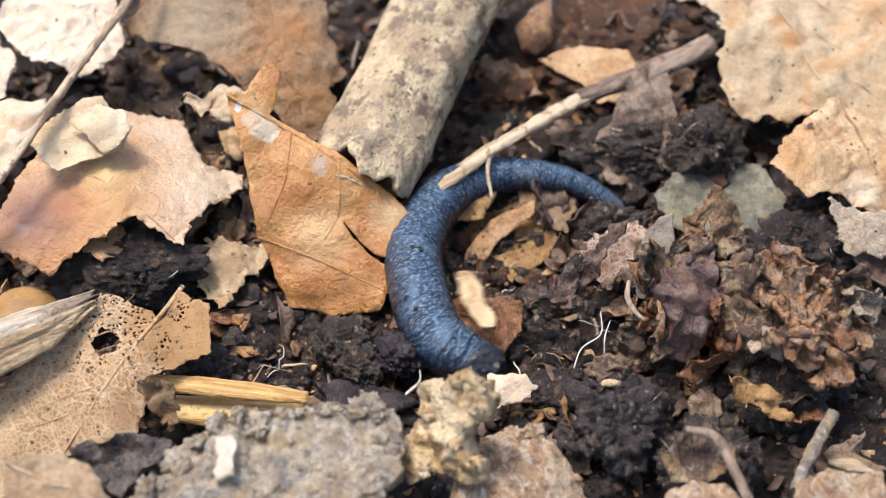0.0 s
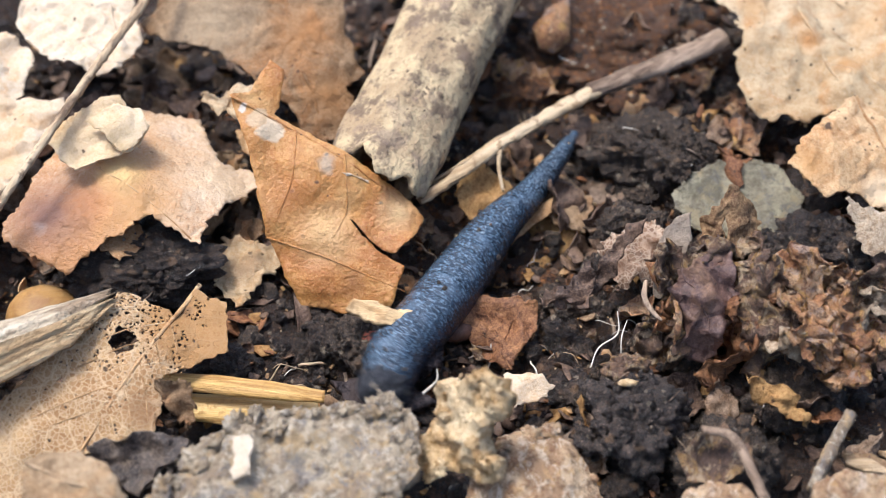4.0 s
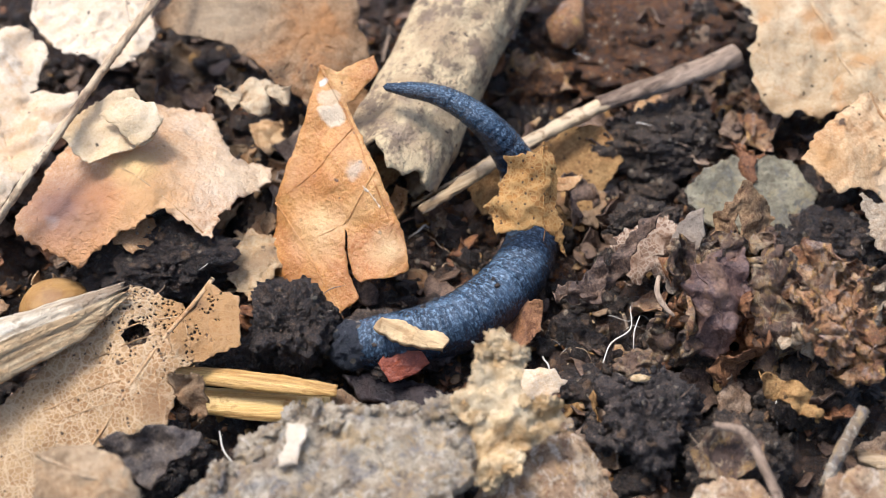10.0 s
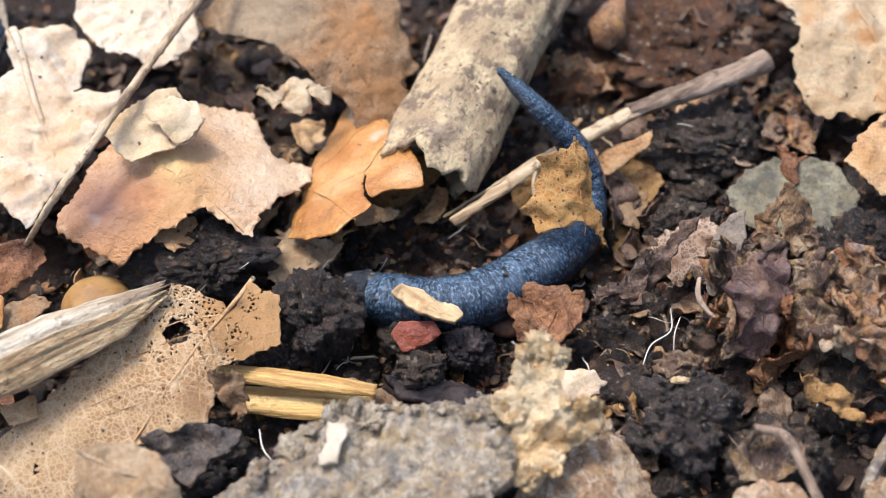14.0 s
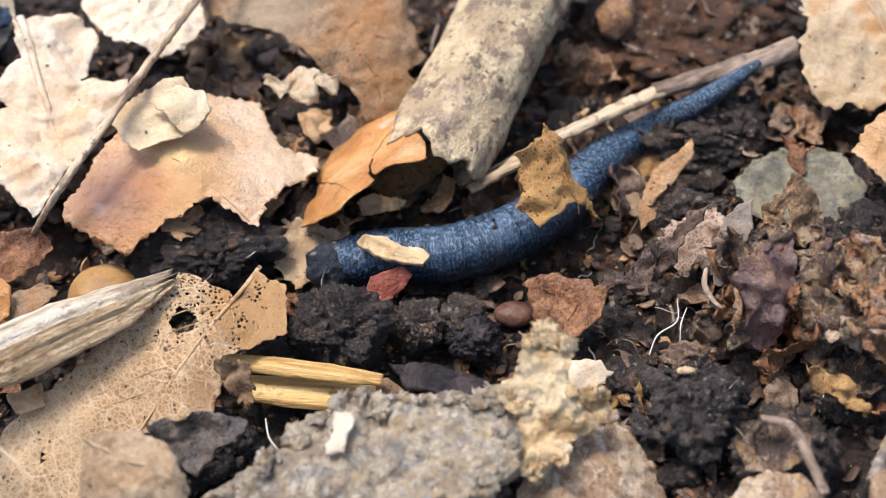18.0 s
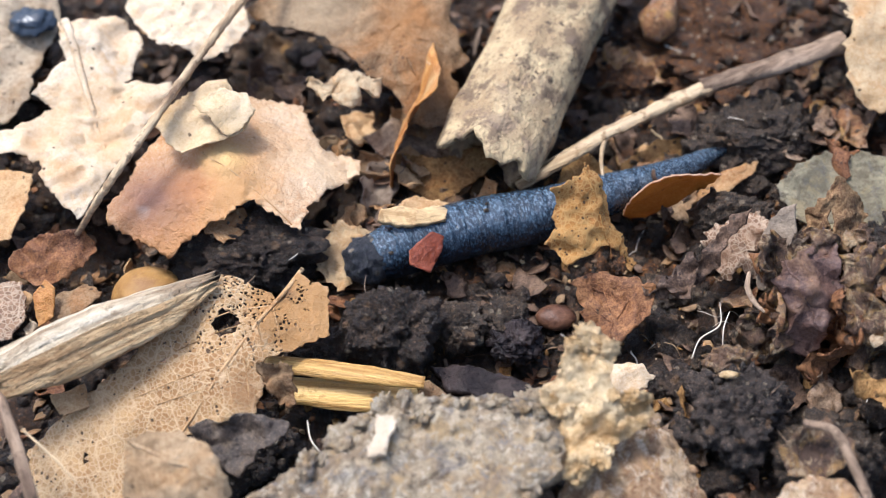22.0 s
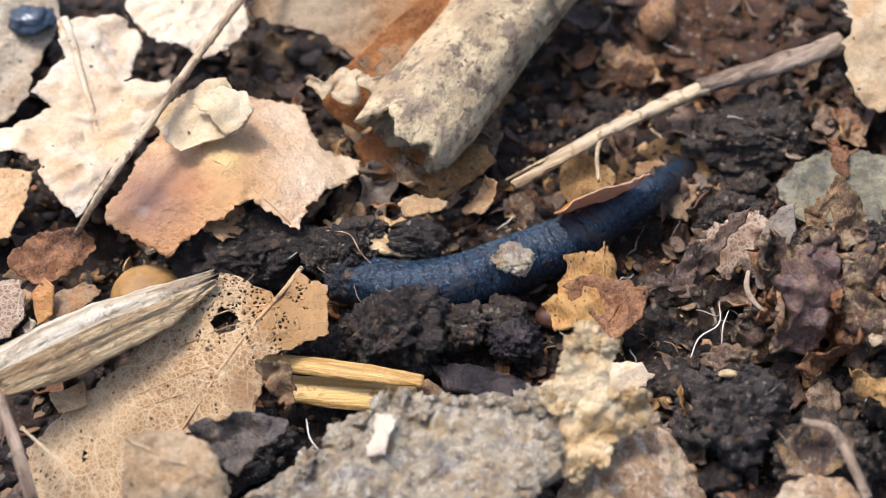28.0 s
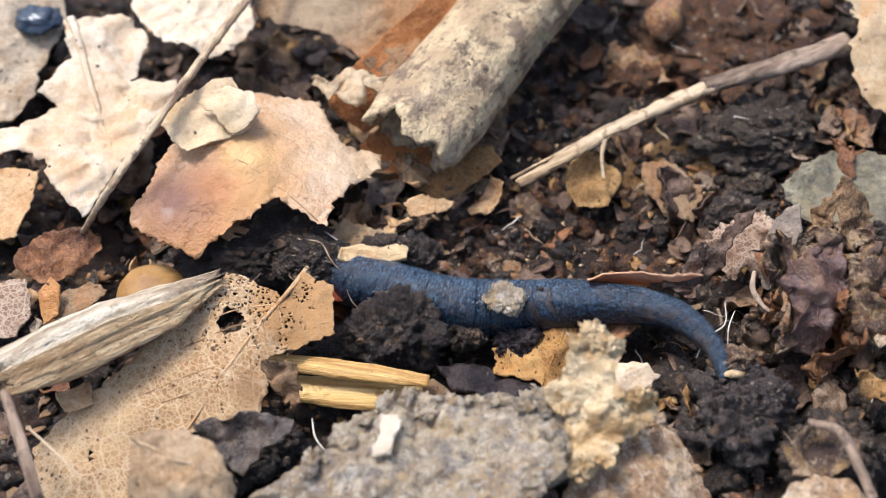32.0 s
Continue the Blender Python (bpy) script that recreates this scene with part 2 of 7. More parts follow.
RUST = leaf_matter("rust_and_tan_leaf", (0.70, 0.53, 0.345), (0.62, 0.42, 0.225), (0.45, 0.21, 0.068), dots=0.965, stain=0.70, size=1.3, net=0.2, blotch=0.55, fade=(-0.83, -0.56, -8, 8), sheen=0.22, grit=0.8)
ORANGE = leaf_matter("orange_leaf", (0.62, 0.35, 0.12), (0.54, 0.23, 0.047), (0.34, 0.115, 0.024), dots=0.955, stain=0.72, net=0.16, blotch=0.5, sheen=0.28, grit=0.7, tint=(0.42, 0.15, 0.028), tint_from=0.5)
BROWN = leaf_matter("brown_leaf", (0.34, 0.228, 0.128), (0.24, 0.147, 0.071), (0.125, 0.068, 0.032), dots=0.93, net=0.12, tint=(0.34, 0.145, 0.042), tint_from=0.50)
DARK = leaf_matter("dark_leaf", (0.26, 0.16, 0.095), (0.12, 0.068, 0.04), (0.04, 0.022, 0.014), dots=0.9, sheen=0.15, net=0.1)
RED = leaf_matter("red_brown_leaf", (0.40, 0.19, 0.075), (0.22, 0.085, 0.03), (0.07, 0.027, 0.014), dots=0.9, sheen=0.1, net=0.15, tint=(0.10, 0.04, 0.02), tint_from=0.52)
GREY = leaf_matter("grey_leaf", (0.56, 0.45, 0.31), (0.40, 0.30, 0.19), (0.20, 0.135, 0.08), dots=0.9, net=0.12, tint=(0.40, 0.24, 0.11))
GREYLEAF = leaf_matter("grey_brown_leaf", (0.50, 0.36, 0.21), (0.36, 0.235, 0.125), (0.18, 0.11, 0.055), dots=0.92, net=0.12, tint=(0.40, 0.22, 0.09))
SKELETON = lace_matter("skeleton_leaf", (0.38, 0.235, 0.14), (0.28, 0.16, 0.09), (0.13, 0.07, 0.04), (0.62, 0.47, 0.32), dots=0.95)
TENT = leaf_matter("tent_leaf", (0.48, 0.31, 0.15), (0.33, 0.185, 0.08), (0.11, 0.055, 0.028), dots=0.9, net=0.2, tint=(0.42, 0.25, 0.10), tint_from=0.53)
SMOKE = leaf_matter("smoky_leaf", (0.20, 0.145, 0.10), (0.085, 0.06, 0.043), (0.03, 0.021, 0.016), dots=0.94, net=0.1, sheen=0.2, tint=(0.30, 0.21, 0.12), tint_from=0.58)
PINK = leaf_matter("pale_pink_leaf", (0.78, 0.52, 0.35), (0.71, 0.44, 0.27), (0.57, 0.32, 0.17), dots=0.975, stain=0.72, net=0.16, grit=0.7, thin=0.25)
OCHRE = leaf_matter("ochre_leaf", (0.46, 0.27, 0.10), (0.32, 0.165, 0.05), (0.16, 0.075, 0.025), dots=0.88, net=0.3, tint=(0.36, 0.14, 0.035))
DOTTED = lace_matter("dotted_tan_leaf", (0.62, 0.35, 0.115), (0.53, 0.25, 0.06), (0.31, 0.125, 0.03), (0.60, 0.36, 0.125), dots=0.74, thin=0.25)
RUSTUNDER = leaf_matter("rust_leaf_underside", (0.46, 0.20, 0.065), (0.36, 0.13, 0.035), (0.19, 0.065, 0.02), dots=0.95, net=0.25, thin=0.2)
# orange underside; light shining through the blade is put into its colour
GLOWING = leaf_matter("backlit_orange_underside", (0.68, 0.33, 0.07), (0.60, 0.25, 0.04), (0.44, 0.16, 0.024), dots=0.97, stain=0.75, net=0.1, grit=0.5, thin=0.35)
PURPLE = leaf_matter("purple_brown_leaf", (0.25, 0.145, 0.10), (0.135, 0.072, 0.053), (0.06, 0.03, 0.024), dots=0.93, net=0.12, sheen=0.22, tint=(0.30, 0.16, 0.07), tint_from=0.56)
DRAB = leaf_matter("drab_grey_leaf", (0.36, 0.28, 0.20), (0.25, 0.185, 0.13), (0.13, 0.09, 0.06), dots=0.95, net=0.12, grit=0.6)
BUFF = leaf_matter("buff_leaf", (0.68, 0.52, 0.33), (0.61, 0.445, 0.25), (0.48, 0.31, 0.14), dots=0.96, stain=0.70, net=0.1, grit=0.6)
MOSSY = lichen_matter("grey_green_leaf", [(0.22, 0.185, 0.115), (0.34, 0.29, 0.185), (0.46, 0.39, 0.245), (0.21, 0.19, 0.15), (0.40, 0.31, 0.165)], (0.16, 0.125, 0.075), 0.6, 0.3)
ROT = lichen_matter("rotten_leaf", [(0.085, 0.048, 0.03), (0.18, 0.10, 0.058), (0.34, 0.20, 0.10), (0.13, 0.08, 0.055), (0.44, 0.255, 0.085), (0.50, 0.36, 0.21)], (0.032, 0.019, 0.013), 0.5, 0.35)
ROTRED = lichen_matter("red_rotten_leaf", [(0.33, 0.145, 0.06), (0.50, 0.25, 0.105), (0.60, 0.38, 0.21), (0.44, 0.33, 0.26), (0.60, 0.34, 0.09), (0.22, 0.09, 0.045)], (0.09, 0.042, 0.022), 0.5, 0.35)
STICK = blotch_bark("stick_bark", (0.52, 0.385, 0.21), (0.36, 0.25, 0.135), (0.145, 0.097, 0.062))
GREYBARK = lichen_matter("lichen_bark", [(0.34, 0.245, 0.155), (0.47, 0.36, 0.235), (0.59, 0.47, 0.315), (0.29, 0.255, 0.225), (0.52, 0.35, 0.17), (0.64, 0.54, 0.40)], (0.14, 0.10, 0.066))
PALEWOOD = bark_matter("pale_wood", (0.74, 0.63, 0.46), (0.60, 0.48, 0.32), (0.30, 0.21, 0.125), (0.07, 1, 1), 0.0007, patch=300, grit=0.35)
RAWWOOD = bark_matter("raw_tan_wood", (0.66, 0.48, 0.27), (0.54, 0.36, 0.18), (0.28, 0.165, 0.075), (0.07, 1, 1), 0.0006, patch=380, grit=0.45)
SPLIT = bark_matter("split_wood", (0.58, 0.43, 0.26), (0.45, 0.315, 0.17), (0.24, 0.15, 0.075), (0.07, 1, 1), 0.0004, patch=420, grit=0.5)
TANWOOD = bark_matter("rotten_tan_wood", (0.85, 0.64, 0.37), (0.76, 0.515, 0.255), (0.52, 0.30, 0.115), (1, 1, 1), 0.0009, grit=0.35)
STRAWY = bark_matter("straw", (0.80, 0.56, 0.25), (0.66, 0.41, 0.13), (0.34, 0.17, 0.045), (0.05, 1, 1), 0.0003, 0.45, 420, grit=0.35)
TWIGGY = bark_matter("brown_twig", (0.38, 0.27, 0.18), (0.23, 0.155, 0.10), (0.08, 0.05, 0.032), (0.15, 1, 1), 0.0003)
REDBARK = lichen_matter("red_brown_bark", [(0.44, 0.265, 0.145), (0.56, 0.36, 0.20), (0.70, 0.50, 0.30), (0.34, 0.17, 0.085), (0.62, 0.38, 0.17), (0.76, 0.60, 0.42)], (0.20, 0.11, 0.06), 0.9, 0.08)
SOIL = soil_matter("soil", (0.014, 0.008, 0.005), (0.060, 0.032, 0.017), (0.18, 0.09, 0.04), 0.38)
CLOD = soil_matter("dark_clod", (0.010, 0.007, 0.005), (0.048, 0.030, 0.020), (0.18, 0.115, 0.07), 0.3)
DUSKCLOD = soil_matter("dusky_clod", (0.018, 0.013, 0.010), (0.075, 0.053, 0.041), (0.22, 0.155, 0.11), 0.4)
REDSOIL = soil_matter("red_soil", (0.03, 0.015, 0.008), (0.14, 0.06, 0.023), (0.42, 0.17, 0.045))
BROWNCLOD = soil_matter("brown_clod", (0.03, 0.02, 0.013), (0.09, 0.06, 0.037), (0.25, 0.165, 0.10))
PALEFLAKE = bark_matter("pale_flake_wood", (0.66, 0.47, 0.25), (0.56, 0.375, 0.18), (0.34, 0.20, 0.085), (0.3, 1, 1), 0.0004, grit=0.35, lean=-33)
PALECHIP = bark_matter("whitish_wood", (0.60, 0.49, 0.35), (0.52, 0.41, 0.285), (0.50, 0.38, 0.25), (1, 1, 1), 0.0003, grit=0.25)
ROOT = Nodes("white_root").finish((0.56, 0.49, 0.38), 0.6)
SEEDRED = bark_matter("seed_coat", (0.17, 0.085, 0.05), (0.11, 0.05, 0.028), (0.05, 0.024, 0.015), (1, 1, 1), 0.0001, 0.3, grit=0.2)
SHELL = bark_matter("black_shell", (0.05, 0.035, 0.03), (0.02, 0.014, 0.013), (0.01, 0.007, 0.007), (1, 1, 1), 0.0003, 0.18, grit=0.2)
WET = Nodes("wet_blue_black_stone").finish((0.03, 0.038, 0.05), 0.3, None, 0.5)
AMBER = bark_matter("amber_skin", (0.42, 0.24, 0.085), (0.34, 0.18, 0.055), (0.24, 0.115, 0.035), (1, 1, 1), 0.0001, 0.4, 120, grit=0.1)
TWIGTAN = bark_matter("tan_twig", (0.58, 0.43, 0.26), (0.40, 0.27, 0.15), (0.16, 0.10, 0.06), (0.10, 1, 1), 0.0003, patch=260)


def skin_matter():
    """Damp slate-blue skin: fine pale flecks drawn out across the back, faint ring grooves, dark glossy flanks with
    mud, partly painted shade.
    """
    n = Nodes("slate_blue_skin", "UV")
    fleck = n.noise(3300, 4.0, 0.68, n.stretch(1.3, 0.7, 1))
    tiny = n.noise(8000, 2.0, 0.6)
    cloud = n.noise(380, 3.0, 0.6)
    axes = n.tree.nodes.new("ShaderNodeSeparateXYZ")
    n.link(n.where, axes.inputs[0])
    fold = n.tree.nodes.new("ShaderNodeMath")
    fold.operation = "ABSOLUTE"
    n.link(axes.outputs[1], fold.inputs[0])
    # dark belly pigment, drawn up the flanks to paint their shade as well
    side = n.grey(fold.outputs[0], 0.0009, 0.0037, 0.0, 1.0)
    groove = n.tree.nodes.new("ShaderNodeTexWave")
    groove.wave_type, groove.bands_direction, groove.wave_profile = "BANDS", "X", "SIN"
    for key, value in (("Scale", 205.0), ("Distortion", 2.5), ("Detail", 2.0), ("Detail Scale", 2.0)):
        groove.inputs[key].default_value = value
    n.link(n.where, groove.inputs["Vector"])
    ring = n.grey(groove.outputs["Fac"], 0.0, 0.35, 0.0, 1.0)
    base = n.ramp(cloud, (0.35, (0.012, 0.021, 0.034)), (0.65, (0.026, 0.045, 0.070)))
    pale = n.mix(n.grey(fleck, 0.48, 0.66, 0.0, 0.95), base, (0.165, 0.240, 0.310))
    pale = n.mix(n.grey(tiny, 0.55, 0.7, 0.0, 0.5), pale, (0.008, 0.012, 0.018))
    pale = n.mix(n.grey(cloud, 0.52, 0.66, 0.0, 0.35), pale, (0.135, 0.185, 0.235))
    under = n.mix(n.grey(fleck, 0.50, 0.68, 0.0, 0.7), n.ramp(cloud, (0.35, (0.0025, 0.005, 0.010)), (0.65, (0.006, 0.015, 0.028))), (0.035, 0.078, 0.115))
    mud = n.noise(260, 5.0, 0.75, distort=0.8)
    under = n.mix(n.grey(mud, 0.52, 0.60, 0.0, 0.85), under, (0.035, 0.024, 0.018))
    colour = n.mix(side, pale, under)
    colour = n.mix(n.grey(ring, 0.0, 1.0, 0.12, 0.0), colour, (0.006, 0.010, 0.016))
    crumb = n.noise(900, 5.0, 0.8)
    colour = n.mix(n.grey(crumb, 0.64, 0.68, 0.0, 0.8), colour, (0.05, 0.033, 0.023))
    bump = n.relief(ring, 0.00022, 0.6)
    bump = n.relief(fleck, 0.00025, 0.7, bump)
    bump = n.relief(tiny, 0.00009, 0.6, bump)
    bump = n.relief(cloud, 0.0009, 0.5, bump)
    return n.finish(colour, n.grey(fleck, 0.3, 0.7, 0.09, 0.24), bump, 0.5)


SKIN = skin_matter()
MUDDY = soil_matter("muddy_skin", (0.014, 0.016, 0.022), (0.05, 0.052, 0.062), (0.13, 0.125, 0.13), 0.3)

# ---- builders (lengths in millimetres) ----
MM = 0.001


def fbm(p, octaves=3, seed=0.0):
    v, a = 0.0, 1.0
    q = Vector(p) + Vector((seed * 7.3, seed * 3.1, seed * 5.7))
    for _ in range(octaves):
        v += a * noise.noise(q)
        q, a = q * 2.07, a * 0.5
    return v


def part(name, bm, material, parent=None, label="", smooth=True):
    me = bpy.data.meshes.new(name)
    bm.to_mesh(me)
    bm.free()
    me.materials.append(material)
    if smooth:
        me.shade_smooth()
    ob = new(name, me)
    if parent:
        ob.parent = parent
    return tagged(ob, label)


def lying(x, y, z, sx=0.0, sy=0.0):
    """The pose of a sheet at a place in mm whose surface rises by sx and sy for each unit to the right and away."""
    u = Vector((1, 0, sx)).normalized()
    n = Vector((-sx, -sy, 1)).normalized()
    v = n.cross(u)
    m = Matrix((u, v, n)).transposed().to_4x4()
    m.translation = Vector((x, y, z)) * MM
    return m


def ragged(outline, step, jag, teeth, rng):
    """A finer outline with torn, uneven or toothed edges."""
    pts = []
    count = len(outline)
    run = 0.0
    for i in range(count):
        a, b = Vector(outline[i]), Vector(outline[(i + 1) % count])
        span = (b - a).length
        n = max(1, int(span / step))
        side = Vector((b.y - a.y, a.x - b.x)) / max(span, 1e-6)
        for k in range(n):
            f = k / n
            s = run + span * f
            off = jag * (noise.noise((s * 0.55, rng, 0)) + 0.6 * noise.noise((s * 1.7, rng, 4)) + 0.45 * noise.noise((s * 4.1, rng, 9)))
            if teeth:
                ph = (s / teeth[0]) % 1.0
                off += teeth[1] * ((ph if ph < 0.7 else (1 - ph) * 2.333) - 0.35)
            p = a.lerp(b, f) + side * off
            pts.append((p.x, p.y))
        run += span
    return pts


def inside(x, y, poly):
    hit = False
    j = len(poly) - 1
    for i in range(len(poly)):
        (x1, y1), (x2, y2) = poly[i], poly[j]
        if (y1 > y) != (y2 > y) and x < (x2 - x1) * (y - y1) / (y2 - y1) + x1:
            hit = not hit
        j = i
    return hit


def sheet(outline, seed, jag=0.35, teeth=None, cup=0.0, folds=(), wave=0.6, wave_size=6.0, crease=0.12, holes=(), thick=0.16, pores=None, roll=None, crumple=0.0):
    """A thin, curled, creased blade as a closed mesh. folds: (x, y, degrees, rise, width): beyond the line it turns up. roll: (degrees, radius): curls it about that direction."""
    from mathutils.geometry import delaunay_2d_cdt
    xs = [p[0] for p in outline]
    ys = [p[1] for p in outline]
    area = (max(xs) - min(xs)) * (max(ys) - min(ys))
    grid = min(1.1, max(0.28, math.sqrt(area / 2200)))
    edge = ragged(outline, grid * 0.8, jag, teeth, seed * 1.37)
    rng = random.Random(int(seed * 100) + 7)
    rings = [edge] + [ragged(h, grid * 0.6, 0.18, None, seed + 3.3 + i) for i, h in enumerate(holes)]
    verts, edges = [], []
    for ring in rings:
        k = len(verts)
        verts += [Vector(p) for p in ring]
        edges += [(k + i, k + (i + 1) % len(ring)) for i in range(len(ring))]
    border = len(verts)
    x = min(xs)
    row = 0
    while x < max(xs):
        y = min(ys) + (grid * 0.5 if row % 2 else 0)
        while y < max(ys):
            q = (x + rng.uniform(-0.2, 0.2) * grid, y + rng.uniform(-0.2, 0.2) * grid)
            if inside(*q, edge):
                verts.append(Vector(q))
            y += grid
        x += grid * 0.87
        row += 1
    if pores:
        fx, fy, fr = (sum(xs) / len(xs), sum(ys) / len(ys), 4.0) if pores[1] is None else pores[1:]
        n = int(fr / 0.13)
        for i in range(-n, n + 1):
            for j in range(-n, n + 1):
                q = (fx + (i + rng.uniform(-0.3, 0.3)) * 0.13, fy + (j + rng.uniform(-0.3, 0.3)) * 0.13)
                if math.hypot(q[0] - fx, q[1] - fy) < fr and inside(*q, edge):
                    verts.append(Vector(q))
    co, _, faces, *_ = delaunay_2d_cdt(verts, edges, [], 1, 1e-4)
    keep = []
    for f in faces:
        cx = sum(co[i].x for i in f) / len(f)
        cy = sum(co[i].y for i in f) / len(f)
        if inside(cx, cy, edge) and not any(inside(cx, cy, r) for r in rings[1:]):
            near = 0.0
            if pores:
                near = 1.0 if pores[1] is None else max(0.0, 1 - (math.hypot(cx - pores[1], cy - pores[2]) / pores[3]) ** 2)
                near = near + 0.9 * noise.noise((cx * 0.8, cy * 0.8, seed))
            if near > 0.25:
                d = noise.voronoi(Vector((cx * 3.0, cy * 3.0, seed)) + noise.noise_vector((cx * 2, cy * 2, seed)) * 0.25)[0]
                if d[1] - d[0] > pores[0] / min(near, 1.0):
                    continue
            keep.append(f)
    mx, my = sum(xs) / len(xs), sum(ys) / len(ys)
    size = max(max(xs) - min(xs), max(ys) - min(ys)) / 2

    def rise(px, py):
        z = cup * (((px - mx) / size) ** 2 + ((py - my) / size) ** 2 - 0.3)
        for fx, fy, deg, up, width in folds:
            d = (px - fx) * math.cos(radians(deg)) + (py - fy) * math.sin(radians(deg))
            if d > 0:
                z += up * (math.sqrt(d * d + width * width) - width)
        z += wave * fbm((px / wave_size, py / wave_size, 0), 2, seed)
        z += crease * fbm((px / 1.1, py / 1.1, 2), 2, seed)
        return z

    def placed(px, py, down):
        p = Vector(rolled(px, py, rise(px, py) - down))
        if crumple:
            v = noise.noise_vector(p * 0.33 / MM * 1.3 + Vector((seed, 0, seed)))
            w = noise.noise_vector(p * 0.9 / MM + Vector((0, seed, seed)))
            p += Vector([(1 - 2.4 * abs(a)) * 0.6 + (1 - 2.4 * abs(b)) * 0.28 for a, b in zip(v, w)]) * crumple * MM
        return p

    def rolled(px, py, z):
        if not roll:
            return (px * MM, py * MM, z * MM)
        ca, sa, r = math.cos(radians(roll[0])), math.sin(radians(roll[0])), roll[1]
        a, b = (px - mx) * ca + (py - my) * sa, -(px - mx) * sa + (py - my) * ca
        ang = b / r
        b2, z2 = (r - z) * math.sin(ang), r - (r - z) * math.cos(ang)
        return ((mx + a * ca - b2 * sa) * MM, (my + a * sa + b2 * ca) * MM, z2 * MM)

    bm = bmesh.new()
    top = [bm.verts.new(placed(c.x, c.y, 0)) for c in co]
    low = [bm.verts.new(placed(c.x, c.y, thick)) for c in co]
    rim = collections.Counter()
    for f in keep:
        bm.faces.new([top[i] for i in f])
        bm.faces.new([low[i] for i in reversed(f)]).material_index = 1
        for i in range(len(f)):
            rim[(f[i], f[(i + 1) % len(f)])] += 1
    for a, b in rim:
        if (b, a) not in rim:
            bm.faces.new((top[b], top[a], low[a], low[b]))
    bmesh.ops.delete(bm, geom=[v for v in bm.verts if not v.link_faces], context="VERTS")
    return bm, lambda px, py, up: placed(px, py, -up) / MM


def tube(path, radii, seed=0.0, rough=0.1, sides=12, flat=1.0, ragged_end=0.0, step=None, hollow=False, slant=0.0):
    """A round, tapered, uneven rod along points in mm; flat squashes it; ragged_end tears its first end."""
    pts = [Vector(p) for p in path]
    lengths = [0.0]
    for a, b in zip(pts, pts[1:]):
        lengths.append(lengths[-1] + (b - a).length)
    total = lengths[-1]
    mean = sum(radii) / len(radii)
    step = step or max(mean * 0.35, 0.12)
    n = max(4, int(total / step))

    def at(s, values):
        for i in range(len(lengths) - 1):
            if s <= lengths[i + 1] or i == len(lengths) - 2:
                f = (s - lengths[i]) / max(lengths[i + 1] - lengths[i], 1e-6)
                f = f * f * (3 - 2 * f) if isinstance(values[0], float) else f
                return values[i] * (1 - f) + values[i + 1] * f

    radii = [float(r) for r in radii]
    bm = bmesh.new()
    rings = []
    for k in range(n + 1):
        s = total * k / n
        c = at(s, pts)
        d = (at(min(total, s + step), pts) - at(max(0, s - step), pts)).normalized()
        side = d.cross(Vector((0, 0, 1)))
        side = side.normalized() if side.length > 1e-4 else Vector((1, 0, 0))
        up = side.cross(d)
        r = at(s, radii)
        ring = []
        for j in range(sides):
            a = 2 * math.pi * j / sides
            q = Vector((math.cos(a) * 1.6, math.sin(a) * 1.6, s / max(mean, 0.2) * 0.5))
            rr = r * (1 + rough * fbm(q, 3, seed))
            back = d * 0
            if ragged_end and k < 5:
                back = d * ragged_end * (1 - k / 5) * (0.5 + fbm((math.cos(a) * 2.6, math.sin(a) * 2.6, 5), 4, seed))
            if slant and k < 16:
                back = back + d * slant * (1 - math.sin(a)) * (1 - k / 16)
            p = c + side * math.cos(a) * rr + up * math.sin(a) * rr * flat + back
            ring.append(bm.verts.new(p * MM))
        rings.append(ring)
    for a, b in zip(rings, rings[1:]):
        for j in range(sides):
            bm.faces.new((a[j], a[(j + 1) % sides], b[(j + 1) % sides], b[j]))
    if not hollow:
        bm.faces.new(list(reversed(rings[0])))
    else:
        inner = []
        for ring, inset in ((rings[0], 0.86), (rings[min(len(rings) - 1, 14)], 0.80)):
            mid = sum((v.co for v in ring), Vector()) / sides
            inner.append([bm.verts.new(mid + (v.co - mid) * inset) for v in ring])
        for j in range(sides):
            i = (j + 1) % sides
            bm.faces.new((rings[0][i], rings[0][j], inner[0][j], inner[0][i]))
            bm.faces.new((inner[0][i], inner[0][j], inner[1][j], inner[1][i]))
        bm.faces.new(list(reversed(inner[1])))
    bm.faces.new(rings[-1])
    return bm


def lump(size, seed, rough=0.25, detail=5, knob=1.6, grain=0.10):
    """A clod: an uneven body of the given half sizes in mm, crumbly all over."""
    bm = bmesh.new()
    bmesh.ops.create_icosphere(bm, subdivisions=detail, radius=1.0)
    shift = Vector((seed * 1.7, seed * 0.9, seed * 2.3))
    for v in bm.verts:
        d = v.co.normalized()
        r = 1 + rough * fbm(d * knob, 2, seed)
        if grain:
            r += grain * (0.5 - 2.0 * noise.voronoi(d * knob * 2.4 + shift)[0][0] ** 2)
            r += grain * 0.6 * (0.5 - 2.0 * noise.voronoi(d * knob * 6.0 + shift)[0][0] ** 2)
            r += grain * 0.7 * noise.noise(d * knob * 13 + shift) + grain * 0.55 * noise.noise(d * knob * 27 + shift)
        v.co = Vector((d.x * size[0], d.y * size[1], d.z * size[2])) * r * MM
    return bm


COUNT = itertools.count(1)


